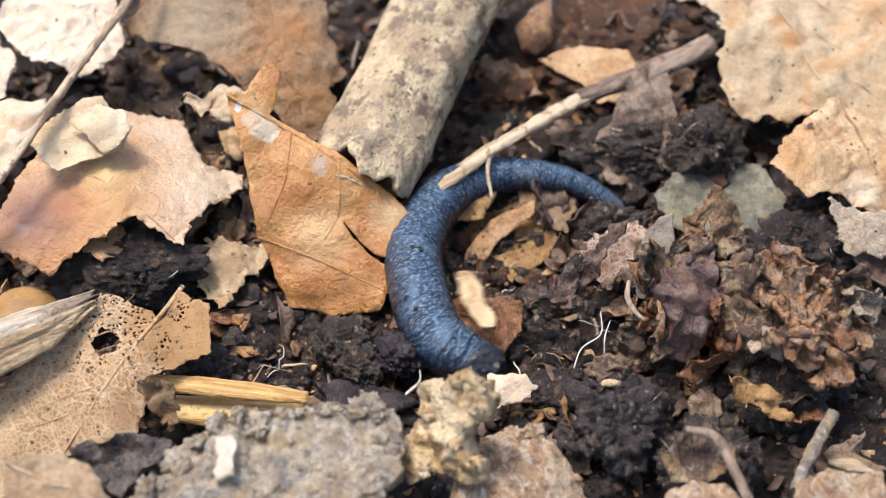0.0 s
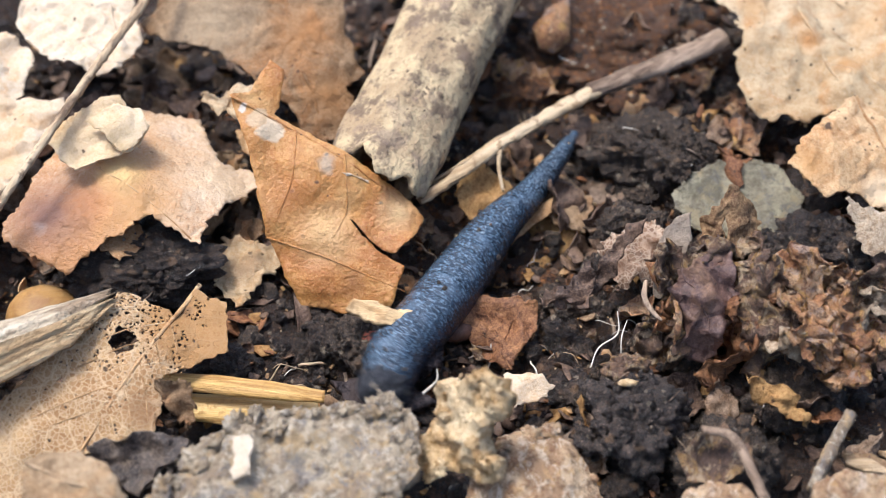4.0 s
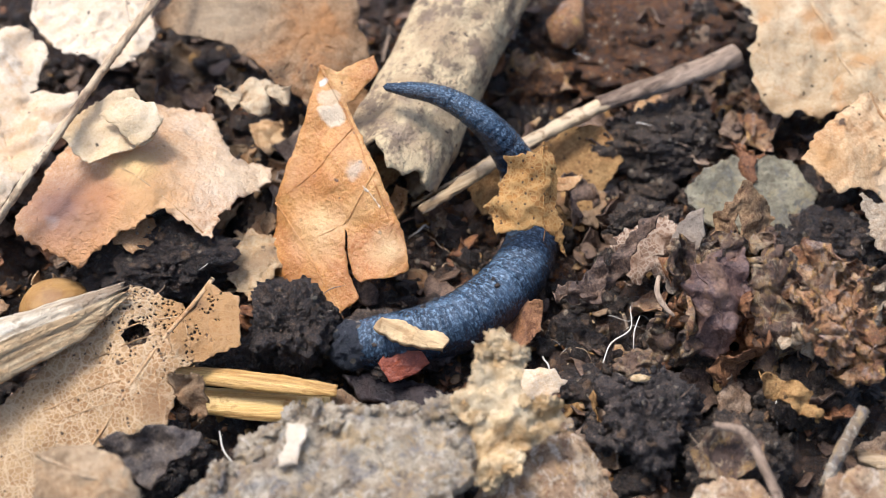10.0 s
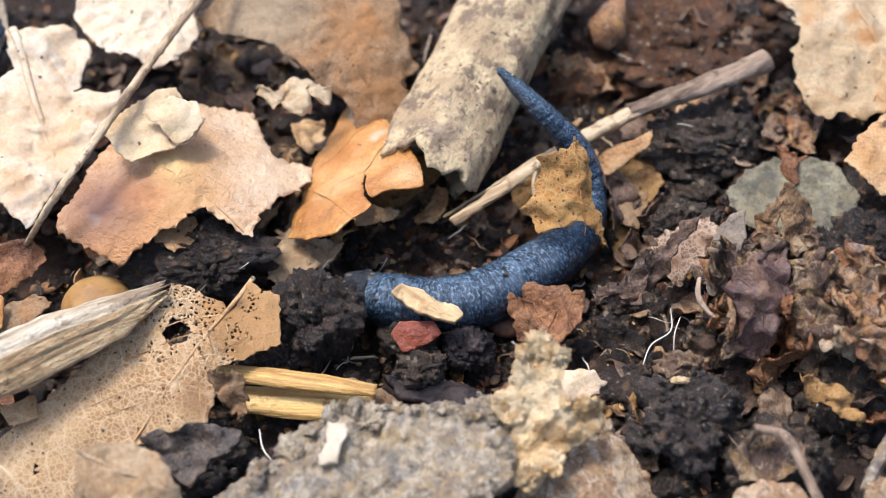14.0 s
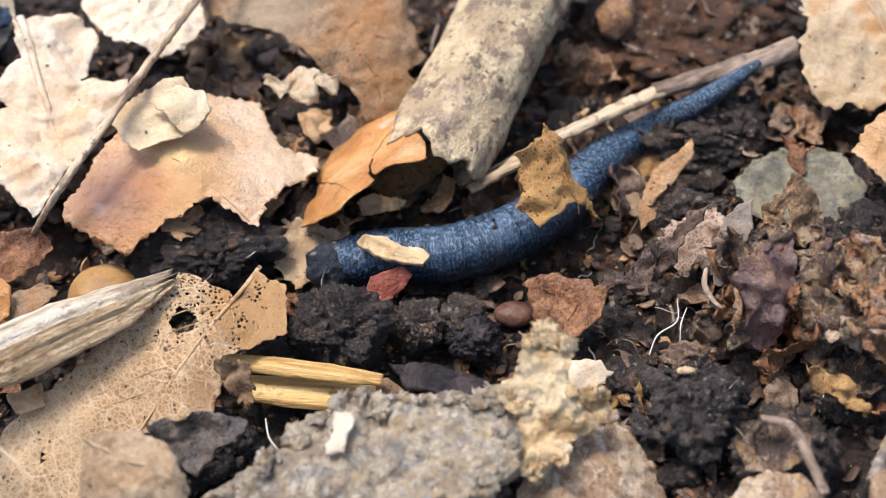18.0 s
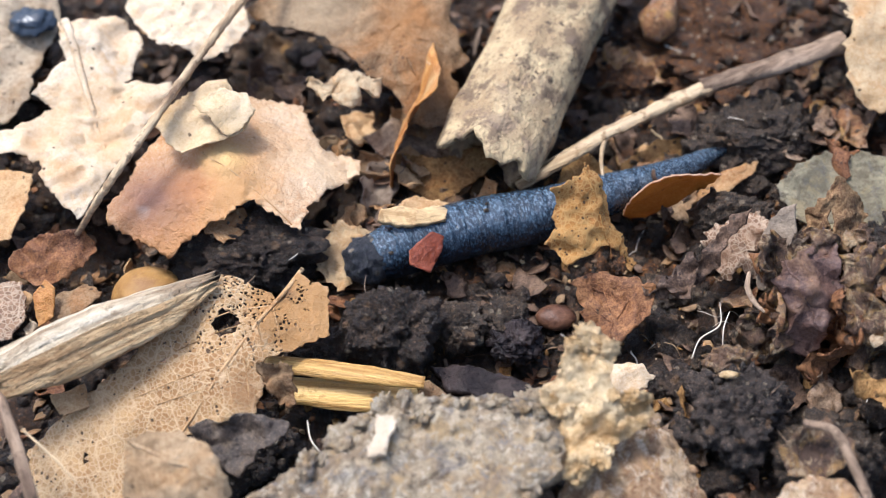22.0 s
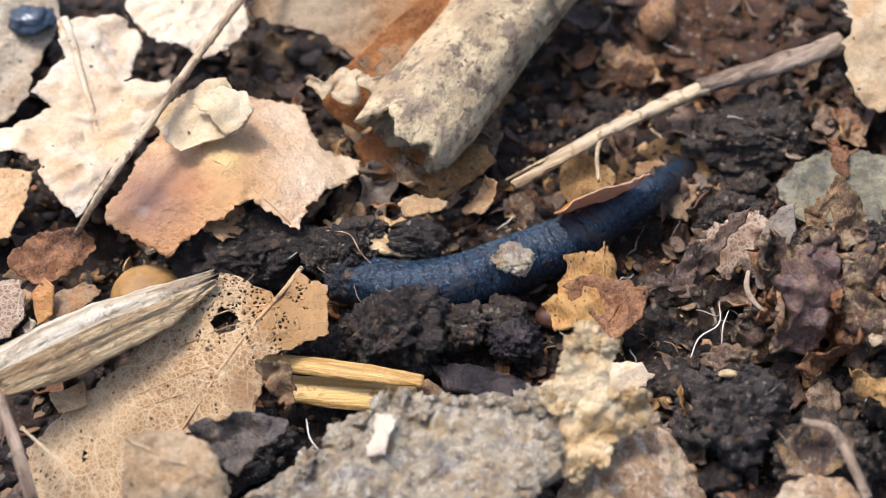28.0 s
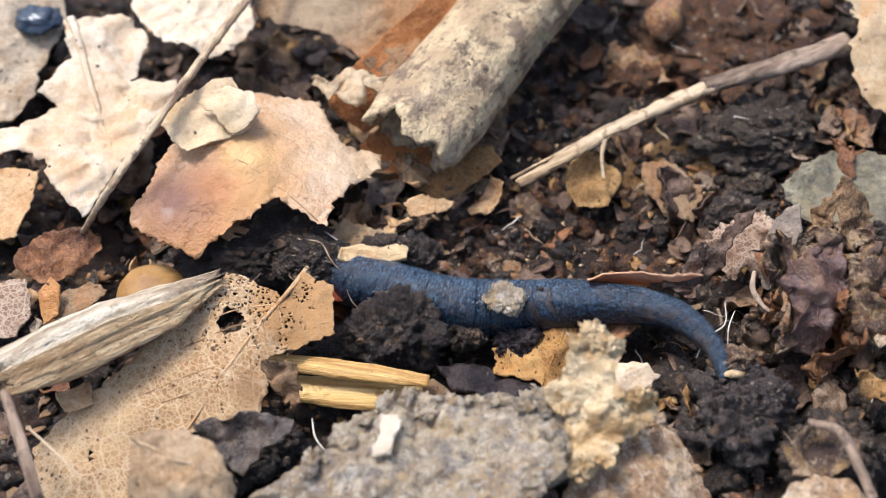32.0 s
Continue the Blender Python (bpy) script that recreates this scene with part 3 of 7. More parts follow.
def stained(material, spots):
    """A copy of a leaf's material with stains of its own, on the rust leaf a painted glow too: x and y in mm, radius,
    colour, inner share of the radius, strength.
    """
    n = Nodes("", like=material)
    base = n.bsdf.inputs["Base Color"].links[0].from_socket
    ends = [k.to_socket for k in base.links]
    n.where = n.warped(330, 0.0022)
    n.where = n.warped(1500, 0.0005)
    flat = n.add("ShaderNodeVectorMath")
    flat.operation = "MULTIPLY"
    flat.inputs[1].default_value = (1, 1, 0)
    n.link(n.where, flat.inputs[0])
    for x, y, r, colour, core, strength in spots:
        d = n.add("ShaderNodeVectorMath")
        d.operation = "DISTANCE"
        d.inputs[1].default_value = ((x + 1.35) * MM, (y + 1.35) * MM, 0)
        n.link(flat.outputs[0], d.inputs[0])
        base = n.mix(n.grey(d.outputs["Value"], r * MM, r * core * MM, 0.0, strength), base, colour)
    for end in ends:
        n.link(base, end)
    return n.mat


def leaf(name, label, material, at, tilt, outline, rib=None, rib_width=0.28, side_veins=0, vein_material=None, category="leaf", blade_name="blade", crust=0, patches=(), ribs=(), stains=(), under=None, **shape):
    """A dead leaf: its blade, and where it shows its midrib with the veins that branch from it."""
    seed = next(COUNT) * 1.618
    thing = tagged(new(name), label, category)
    thing.matrix_basis = lying(*at, *tilt)
    bm, spot = sheet(outline, seed, **shape)
    if stains:
        material = stained(material, stains)
    blade = part(blade_name, bm, material, thing)
    if under:
        blade.data.materials.append(under)
    rng = random.Random(int(seed * 10))
    for _ in range(crust):
        k = rng.randrange(len(outline))
        f = rng.uniform(0, 1)
        a, b = Vector(outline[k]), Vector(outline[k - 1])
        q = a.lerp(b, f) * rng.uniform(0.8, 0.97)
        r = rng.uniform(0.35, 1.0)
        bump = part("crumb", lump((r * 1.2, r * rng.uniform(0.6, 1.1), r * 0.4), seed + k + f, 0.55, 4, 1.8, 0.3), material, thing)
        bump.matrix_basis = pose(*(spot(q.x, q.y, 0.05) * MM), rng.uniform(-30, 30), rng.uniform(-30, 30), rng.uniform(0, 360))
    for matter, zone, note in patches:
        film, _ = sheet(zone, seed + len(zone), jag=0.25, wave=0.0, crease=0.0, thick=0.05)
        for v in film.verts:
            v.co = spot(v.co.x / MM, v.co.y / MM, v.co.z / MM + 0.07) * MM
        part("patch", film, matter, blade, note)
    for extra in ribs:
        line = [spot(x, y, 0.04) for x, y in finely(extra, 9)]
        part("side_vein", tube(line, [rib_width * 0.55 * (1 - 0.6 * i / 8) for i in range(9)], seed, 0.1, 6, 0.6), vein_material or material, blade)
    if rib:
        course = finely(rib, 9)
        line = [spot(x, y, 0.0) for x, y in course]
        part("midrib", tube(line, [rib_width * (1 - 0.6 * i / (len(line) - 1)) for i in range(len(line))], seed, 0.1, 6, 0.7), vein_material or material, thing)
        for k in range(side_veins):
            f = 0.12 + 0.75 * k / max(1, side_veins - 1)
            i = int(f * (len(line) - 2))
            a, b = Vector(course[i]), Vector(course[i + 1])
            d = (b - a).normalized()
            for sign in (-1, 1):
                out = Matrix.Rotation(radians(48) * sign, 2) @ d
                vein = []
                for j in range(7):
                    q = a + out * j * 1.1 + d * j * j * 0.05
                    if not inside(q.x, q.y, outline):
                        break
                    vein.append(spot(q.x, q.y, 0.0))
                if len(vein) > 2:
                    part("side_vein", tube(vein, [0.065] * (len(vein) - 1) + [0.03], seed, 0.1, 5, 0.5), vein_material or material, blade)
    return thing


def finely(points, n):
    """n points evenly along a broken line."""
    pts = [Vector(p) for p in points]
    runs = [0.0]
    for a, b in zip(pts, pts[1:]):
        runs.append(runs[-1] + (b - a).length)
    out = []
    for k in range(n):
        s = runs[-1] * k / (n - 1)
        i = max(j for j in range(len(pts) - 1) if runs[j] <= s + 1e-9)
        f = (s - runs[i]) / max(runs[i + 1] - runs[i], 1e-9)
        out.append(tuple(pts[i].lerp(pts[i + 1], f)))
    return out


def clod(name, label, material, at, size, seed, rough=0.25, detail=5, turn=0, category="clod", knob=1.6, grain=0.16):
    ob = tagged(part(name, lump(size, seed, rough, detail, knob, grain), material), label, category)
    ob.matrix_basis = pose(at[0] * MM, at[1] * MM, at[2] * MM, 0, 0, turn)
    if detail == 5 and size[0] >= 3 and grain > 0.1:
        rng = random.Random(int(seed * 10))
        for k in range(7):
            d = Vector((rng.uniform(-1, 1), rng.uniform(-1.2, 0.6), rng.uniform(0.2, 1))).normalized()
            p = Vector((d.x * size[0], d.y * size[1], d.z * size[2]))
            if k < 4:
                r = rng.uniform(0.3, 0.8)
                bump = part("crumb", lump((r, r * 0.8, r * 0.7), seed + k, 0.4, 3, 1.8, 0.25), rng.choice((material, BROWNCLOD)), ob)
                bump.location = p * 0.97 * MM
            else:
                e = Vector((rng.uniform(-1, 1), rng.uniform(-1, 1), rng.uniform(-0.6, 0.4)))
                part("root_thread", tube(*rounded([p * 0.9, p * 1.04 + e * 0.5, p * 1.0 + e * 1.4, p * 0.92 + e * 2.3], [0.04, 0.06, 0.05, 0.02]), seed, 0.2, 5), ROOT if k == 4 else TWIGGY, ob)
        crumbs = bmesh.new()
        for _ in range(150):
            d = Vector((rng.gauss(0, 1), rng.gauss(-0.3, 1), rng.gauss(0.5, 1))).normalized()
            p = Vector((d.x * size[0], d.y * size[1], d.z * size[2])) * rng.uniform(0.93, 1.06)
            r = 0.09 * 5 ** (rng.random() ** 2)
            made = bmesh.ops.create_icosphere(crumbs, subdivisions=1, radius=r * MM)["verts"]
            for v in made:
                v.co = v.co * rng.uniform(0.6, 1.35) + p * MM
        part("crumb_crust", crumbs, BROWNCLOD if rng.random() < 0.5 else material, ob, smooth=False)["kind"] = "stuff"
    return ob


def rounded(path, radii, n=5):
    """The same line with its corners rounded off, and radii to match."""
    pts = [Vector(p) for p in path]
    pts = [pts[0] * 2 - pts[1]] + pts + [pts[-1] * 2 - pts[-2]]
    line, girths = [], []
    for i in range(1, len(pts) - 2):
        a, b, c, d = pts[i - 1:i + 3]
        for k in range(n):
            u = k / n
            line.append(0.5 * (2 * b + (c - a) * u + (2 * a - 5 * b + 4 * c - d) * u * u + (3 * b - a - 3 * c + d) * u ** 3))
            girths.append(radii[i - 1] * (1 - u) + radii[i] * u)
    return line + [pts[-2]], girths + [radii[-1]]


def rod(name, label, material, path, radii, category="twig", skins=None, split=None, **shape):
    """A twig, straw or root, its origin in its middle and x along it. skins: names of an outer and an inner part and the inner
    material; split: how many of the first points are bare wood, and its material."""
    mid = Vector(path[len(path) // 2])
    x = (Vector(path[-1]) - Vector(path[0])).normalized()
    y = Vector((0, 0, 1)).cross(x).normalized()
    turn = Matrix((x, y, x.cross(y))).transposed()
    back = turn.transposed()
    local = [back @ (Vector(p) - mid) for p in path]
    seed = next(COUNT) * 0.77
    if skins:
        ob = new(name)
        part(skins[0], tube(local, radii, seed, **shape), material, ob)
        core = local[:]
        core[0] = local[0].lerp(local[1], 0.75)
        part(skins[1], tube(core, [r * 0.7 for r in radii], 5.0, 0.2, 14), skins[2], ob)
    elif split:
        k = split[0]
        ob = new(name)
        part("bark", tube(local[k - 1:], radii[k - 1:], seed, **shape), material, ob)
        bare = local[:k - 1] + [local[k - 1].lerp(local[k], 0.15)]
        part("split_wood", tube(*rounded(bare, radii[:k]), seed + 1, 0.3, 12, 0.6), split[1], ob, "pale split wood")
        part("strand", tube(*rounded([local[2], local[1].lerp(local[2], 0.7) + Vector((0, -1.6, -0.3)), local[1].lerp(local[2], 0.5) + Vector((0, -3.6, -1.2))], [0.25, 0.2, 0.14]), seed + 4, 0.2, 7), split[1], ob)
        part("splinter", tube([p + Vector((0, 0.35, -0.2)) * (k - i) for i, p in enumerate(bare)], [r * 0.3 for r in radii[:k]], seed + 2, 0.3, 7), split[1], ob)
    else:
        local, radii = rounded(local, radii)
        ob = part(name, tube(local, radii, seed, **shape), material)
    ob.matrix_basis = Matrix.Translation(mid * MM) @ turn.to_4x4()
    return tagged(ob, label, category)


def billet(name, label, path, widths, heights, seed, faces, category="splinter"):
    """A split length of wood with a sharp ridge, ragged ends and grooves along it; faces: name, material, label and arc in degrees of each side."""
    pts = [Vector(p) for p in path]
    mid = pts[len(pts) // 2]
    x = (pts[-1] - pts[0]).normalized()
    y = Vector((0, 0, 1)).cross(x).normalized()
    turn = Matrix((x, y, x.cross(y))).transposed()
    local = [turn.transposed() @ (p - mid) for p in pts]
    total = [0.0]
    for a, b in zip(local, local[1:]):
        total.append(total[-1] + (b - a).length)
    along, around = 70, 60
    arr = np.array([p[:] for p in local])
    thing = tagged(new(name), label, category)
    thing.matrix_basis = Matrix.Translation(mid * MM) @ turn.to_4x4()

    def place(i, a):
        s = total[-1] * i / along
        c = Vector([float(np.interp(s, total, arr[:, k])) for k in range(3)])
        w, h = float(np.interp(s, total, widths)), float(np.interp(s, total, heights))
        ca, sa = math.cos(a), math.sin(a)
        r = 1 / (abs(ca) ** 1.15 + abs(sa) ** 1.15) ** (1 / 1.15)
        groove = noise.noise((ca * 4.5, sa * 4.5, s * 0.07 + seed)) + 0.6 * noise.noise((ca * 11, sa * 11, s * 0.13 + seed)) + 0.35 * noise.noise((ca * 22, sa * 22, s * 0.5 + seed))
        r *= 1 + 0.10 * groove + 0.05 * noise.noise((s * 0.9, ca * 2, seed))
        end = min(1.0, i / 5, (along - i) / 9)
        c.x += (1 - end) * 1.6 * noise.noise((ca * 5, sa * 5, seed + (3 if i < 10 else 8)))
        return (c + Vector((0, ca * r * w, sa * r * h))) * MM

    for part_name, material, note, start, stop in faces:
        bm = bmesh.new()
        n = max(2, int(around * (stop - start) / 360))
        rows = [[bm.verts.new(place(i, radians(start + (stop - start) * j / n))) for j in range(n + 1)] for i in range(along + 1)]
        for p, q in zip(rows, rows[1:]):
            for j in range(n):
                bm.faces.new((p[j], p[j + 1], q[j + 1], q[j]))
        for i, flip in ((0, True), (along, False)):
            hub = bm.verts.new(sum((place(i, radians(k * 30)) for k in range(12)), Vector()) / 12)
            for j in range(n):
                tri = (rows[i][j], rows[i][j + 1], hub)
                bm.faces.new(tuple(reversed(tri)) if not flip else tri)
        bmesh.ops.recalc_face_normals(bm, faces=bm.faces)
        part(part_name, bm, material, thing, note)
    return thing


def blob(radius, rng, n=11, long=1.0):
    """A loose outline in mm."""
    out = []
    for k in range(n):
        a = 2 * math.pi * k / n
        r = radius * rng.uniform(0.62, 1.08)
        out.append((r * math.cos(a) * long, r * math.sin(a)))
    return out


def heap(name, label, at, size, layers, seed, category="leaf clump", piece="leaf_layer"):
    """A clump of rotten leaf: several torn layers curled over one another."""
    rng = random.Random(seed)
    thing = tagged(new(name), label, category)
    thing.location = Vector(at) * MM
    matters = [layer[0] for layer in layers]
    for _ in range(4):
        layers = layers + [(rng.choice(matters), rng.uniform(-1, 1) * size, rng.uniform(-1, 1) * size, rng.uniform(0.2, 1.0) * size, rng.uniform(10, 90), rng.uniform(0, 360), rng.uniform(0.25, 0.6) * size, rng.uniform(0.8, 2.5))]
    for material, dx, dy, dz, tip, turn, r, curl in layers:
        bm, _ = sheet(blob(r, rng, 12, rng.uniform(0.8, 1.6)), rng.uniform(1, 90), jag=0.6, wave=0.8, wave_size=2.2, crease=0.3, thick=0.2, roll=(rng.uniform(0, 180), curl), crumple=1.3)
        ob = part(piece, bm, material, thing)
        ob.matrix_basis = pose(dx * MM, dy * MM, dz * MM, tip, rng.uniform(-35, 35), turn)
    part("core", lump((size * 0.7, size * 0.6, size * 0.6), seed, 0.3, 4, 1.8, 0.15), CLOD, thing)
    return thing


# ---- the ground ----
TABLES = {}


def lattice(x, y, size, seed):
    """Smooth random heights between -1 and 1 over arrays of places in mm."""
    if seed not in TABLES:
        TABLES[seed] = np.random.RandomState(seed).uniform(-1, 1, (256, 256))
    table = TABLES[seed]
    u, v = x / size + 128.0, y / size + 128.0
    i, j = np.floor(u).astype(int), np.floor(v).astype(int)
    f, g = u - i, v - j
    f, g = f * f * (3 - 2 * f), g * g * (3 - 2 * g)
    i, j, i2, j2 = i % 256, j % 256, (i + 1) % 256, (j + 1) % 256
    return (table[i, j] * (1 - f) + table[i2, j] * f) * (1 - g) + (table[i, j2] * (1 - f) + table[i2, j2] * f) * g


def ground_height(x, y):
    """The soil in mm: a shallow scraped hollow in the middle, rougher and higher to the right and behind."""
    hollow = np.exp(-((x - 4) / 20) ** 2 - ((y + 2) / 12) ** 2)
    z = -0.9 * hollow - 1.6 * np.exp(-((x + 26) / 14) ** 2)
    z = z + 2.2 / (1 + np.exp(-np.clip(x - 27, -90, 90) / 4)) + 1.5 / (1 + np.exp(-np.clip(y - 19, -90, 90) / 4))
    z = z + (1.3 - 0.6 * hollow) * lattice(x, y, 7.0, 3) + (0.9 - 0.3 * hollow) * lattice(x, y, 3.1, 4)
    z = z + 0.45 * lattice(x, y, 1.3, 5) + 0.28 * lattice(x, y, 0.6, 6)
    far = np.clip((np.hypot(x, y) - 120) / 400, 0, 1)
    return z * (1 - far) - 0.4


def make_ground():
    fine = np.concatenate([[-60000, -9000, -1500, -400, -160, -90], np.arange(-52, 62.01, 0.32), [95, 170, 420, 1500, 9000, 60000]])
    deep = np.concatenate([[-60000, -9000, -1500, -400, -160, -80], np.arange(-42, 50.01, 0.32), [80, 160, 420, 1500, 9000, 60000]])
    gx, gy = np.meshgrid(fine, deep, indexing="ij")
    gz = ground_height(gx, gy)
    n, m = gx.shape
    ids = np.arange(n * m).reshape(n, m)
    quads = np.stack([ids[:-1, :-1], ids[1:, :-1], ids[1:, 1:], ids[:-1, 1:]], -1).reshape(-1, 4)
    me = bpy.data.meshes.new("ground")
    me.from_pydata((np.stack([gx, gy, gz], -1).reshape(-1, 3) * MM).tolist(), [], quads.tolist())
    me.materials.append(SOIL)
    me.shade_smooth()
    tagged(new("ground", me), "dark damp crumbly forest soil", "ground", kind="structure")


make_ground()


def strewn(name, label, category, material, count, seed, kind, small, large, middle=(4, 2), spread=(30, 22)):
    """Countless loose bits over the soil as one mesh."""
    rs = np.random.RandomState(seed)
    verts, faces = [], []
    base = bmesh.new()
    bmesh.ops.create_icosphere(base, subdivisions=2 if kind == "crumb" else 1, radius=1.0)
    ball = np.array([v.co[:] for v in base.verts])
    tris = [[v.index for v in f.verts] for f in base.faces]
    base.free()
    for _ in range(count):
        x, y = middle[0] + rs.uniform(-1, 1) * spread[0] * 1.55, middle[1] + rs.uniform(-1, 1) * spread[1] * 1.5
        z = float(ground_height(np.array([x]), np.array([y]))[0])
        s = small * (large / small) ** (rs.uniform() ** 1.8)
        turn = np.array(Euler(rs.uniform(-1, 1, 3) * ((3, 3, 3) if kind == "crumb" else (0.7, 0.7, 3))).to_matrix())
        k = len(verts)
        if kind == "crumb":
            w = ball * (1 + 0.38 * rs.uniform(-1, 1, (len(ball), 1))) * s * rs.uniform(0.6, 1.3, 3)
            w = w @ turn.T + (x, y, z + s * 0.35)
            faces += [[a + k for a in t] for t in tris]
        else:
            n = rs.randint(7, 12)
            a = np.arange(n) / n * 2 * np.pi
            r = s * rs.uniform(0.45, 1.15, n)
            long = rs.uniform(0.35, 1.0)
            bow = rs.uniform(-0.5, 0.5) / s
            flat = np.stack([np.cos(a) * r, np.sin(a) * r * long, 0 * a], -1)
            flat = np.concatenate([[[0, 0, 0]], flat * [[0.55, 0.55, 1]], flat])
            flat[:, 2] = bow * flat[:, 0] ** 2 + rs.uniform(-0.09, 0.09, len(flat)) * s
            w = np.concatenate([flat, flat - [[0, 0, 0.13]]]) @ turn.T + (x, y, z + 0.3 + 0.25 * s)
            h = len(flat)
            for i in range(n):
                j = (i + 1) % n
                faces += [[k, k + 1 + i, k + 1 + j], [k + 1 + i, k + 1 + n + i, k + 1 + n + j, k + 1 + j]]
                faces += [[k + h, k + h + 1 + j, k + h + 1 + i], [k + h + 1 + j, k + h + 1 + n + j, k + h + 1 + n + i, k + h + 1 + i]]
                faces += [[k + 1 + n + i, k + h + 1 + n + i, k + h + 1 + n + j, k + 1 + n + j]]
        verts += w.tolist()
    me = bpy.data.meshes.new(name)
    me.from_pydata((np.array(verts) * MM).tolist(), [], faces)
    me.materials.append(material)
    me.shade_smooth()
    return tagged(new(name, me), label, category, kind="stuff")


strewn("soil_crumbs", "loose dark crumbs of damp soil", "soil crumbs", CLOD, 5200, 11, "crumb", 0.10, 1.0)
strewn("brown_crumbs", "loose brown crumbs of soil and rotten wood", "soil crumbs", BROWNCLOD, 1600, 12, "crumb", 0.09, 0.9)
strewn("red_crumbs", "reddish crumbs of rotten wood", "soil crumbs", REDSOIL, 700, 18, "crumb", 0.15, 1.0, (22, 14), (14, 12))
strewn("dark_leaf_bits", "small torn bits of dark rotten leaf", "leaf bits", DARK, 800, 13, "bit", 0.5, 2.4)
strewn("brown_leaf_bits", "small torn bits of brown leaf", "leaf bits", BROWN, 240, 14, "bit", 0.4, 2.0)
strewn("red_leaf_bits", "small torn bits of red-brown leaf", "leaf bits", RED, 260, 15, "bit", 0.4, 1.8)
strewn("pale_leaf_bits", "small torn bits of pale tan leaf", "leaf bits", TAN, 330, 16, "bit", 0.18, 1.0)
strewn("pale_grains", "tiny whitish grains on damp soil", "soil crumbs", TANWOOD, 1100, 19, "crumb", 0.07, 0.26, (14, -2), (22, 16))
strewn("ochre_leaf_bits", "small torn bits of ochre leaf", "leaf bits", OCHRE, 420, 17, "bit", 0.2, 1.4)


def scraps(count, seed, where, sizes, kinds, lift=0.6, steep=35):
    """Torn leaf scraps lying loose, each of its own shape. where: two corners in mm."""
    rng = random.Random(seed)
    for _ in range(count):
        x, y = rng.uniform(where[0], where[2]), rng.uniform(where[1], where[3])
        z = float(ground_height(np.array([x]), np.array([y]))[0]) + rng.uniform(0.2, lift)
        r = rng.uniform(*sizes)
        label, material = rng.choice(kinds)
        bm, _ = sheet(blob(r, rng, rng.randint(8, 12), rng.uniform(0.8, 1.7)), rng.uniform(1, 99), jag=0.3, wave=0.5, wave_size=2.2, crease=0.2, thick=0.14, roll=(rng.uniform(0, 180), r * rng.uniform(0.45, 1.6)), crumple=0.7)
        ob = tagged(part("leaf_fragment", bm, material), label, "leaf scrap", "torn scraps on the soil")
        ob.matrix_basis = pose(x * MM, y * MM, z * MM, rng.uniform(-5, steep), rng.uniform(-steep, steep) * 0.7, rng.uniform(0, 360))


def threads(count, seed, where, kind, label, material, length, radius, category, curl=0.6):
    """Thin bent rootlets or fibres lying over the soil."""
    rng = random.Random(seed)
    for _ in range(count):
        x, y, a = rng.uniform(where[0], where[2]), rng.uniform(where[1], where[3]), rng.uniform(0, 6.28)
        path = []
        step = rng.uniform(*length) / 6
        for k in range(7):
            z = float(ground_height(np.array([x]), np.array([y]))[0])
            path.append((x, y, z + 0.5 + 0.5 * math.sin(k * min(1.3, curl * 2) + a)))
            a += rng.uniform(-curl, curl)
            x, y = x + step * math.cos(a), y + step * math.sin(a)
        r = rng.uniform(*radius)
        rod(kind, label, material, path, [r, r, r, r, r, r * 0.8, r * 0.4], category, sides=6, rough=0.2, step=0.3)["group"] = kind + "s strewn about"


def clods(count, seed, where, sizes, kinds):
    rng = random.Random(seed)
    for _ in range(count):
        x, y, r = rng.uniform(where[0], where[2]), rng.uniform(where[1], where[3]), rng.uniform(*sizes)
        z = float(ground_height(np.array([x]), np.array([y]))[0]) + r * 0.3
        label, material = rng.choice(kinds)
        clod("clod", label, material, (x, y, z), (r, r * rng.uniform(0.7, 1.1), r * rng.uniform(0.6, 0.9)), rng.uniform(1, 99), 0.3, 4, rng.uniform(0, 360))["group"] = "loose clods"


DULL = [("dark brown torn leaf scrap on soil", DARK), ("brown torn leaf scrap on soil", UMBER), ("red-brown torn leaf scrap on soil", RED), ("dark rotten leaf scrap on soil", DARK)]
WARM = DULL * 2 + [("ochre leaf scrap curled on soil", OCHRE), ("mottled brown rotten leaf scrap", ROT), ("mottled brown rotten leaf scrap", ROT), ("red-brown rotten leaf scrap", ROTRED)]
LUMPS = [("brown crumbly clod of rotten leaf", BROWNCLOD), ("small black clod of damp soil", CLOD), ("small brown clod of rotten wood", BROWNCLOD), ("small dark crumbly soil clod", CLOD)]
scraps(40, 101, (17, -27, 52, 8), (1.0, 3.2), WARM, 2.4, 65)
scraps(24, 102, (12, 6, 40, 30), (1.0, 2.6), WARM, 1.6, 40)
scraps(26, 103, (-10, -17, 17, 9), (0.6, 1.5), WARM, 0.5, 25)
scraps(16, 104, (-38, -24, -8, 24), (1.0, 2.4), DULL, 1.0, 30)
clods(40, 105, (16, -26, 52, 10), (1.0, 2.4), LUMPS)
clods(16, 106, (-9, -16, 16, 8), (0.6, 1.3), LUMPS)
clods(26, 107, (12, 8, 40, 30), (0.8, 2.2), LUMPS + [("reddish crumbly lump of rotten wood", REDSOIL)] * 3)
scraps(13, 112, (-34, 3, -13, 27), (1.6, 4.2), DULL + [("dull brown leaf scrap under leaves", BROWN)], 2.2, 30)
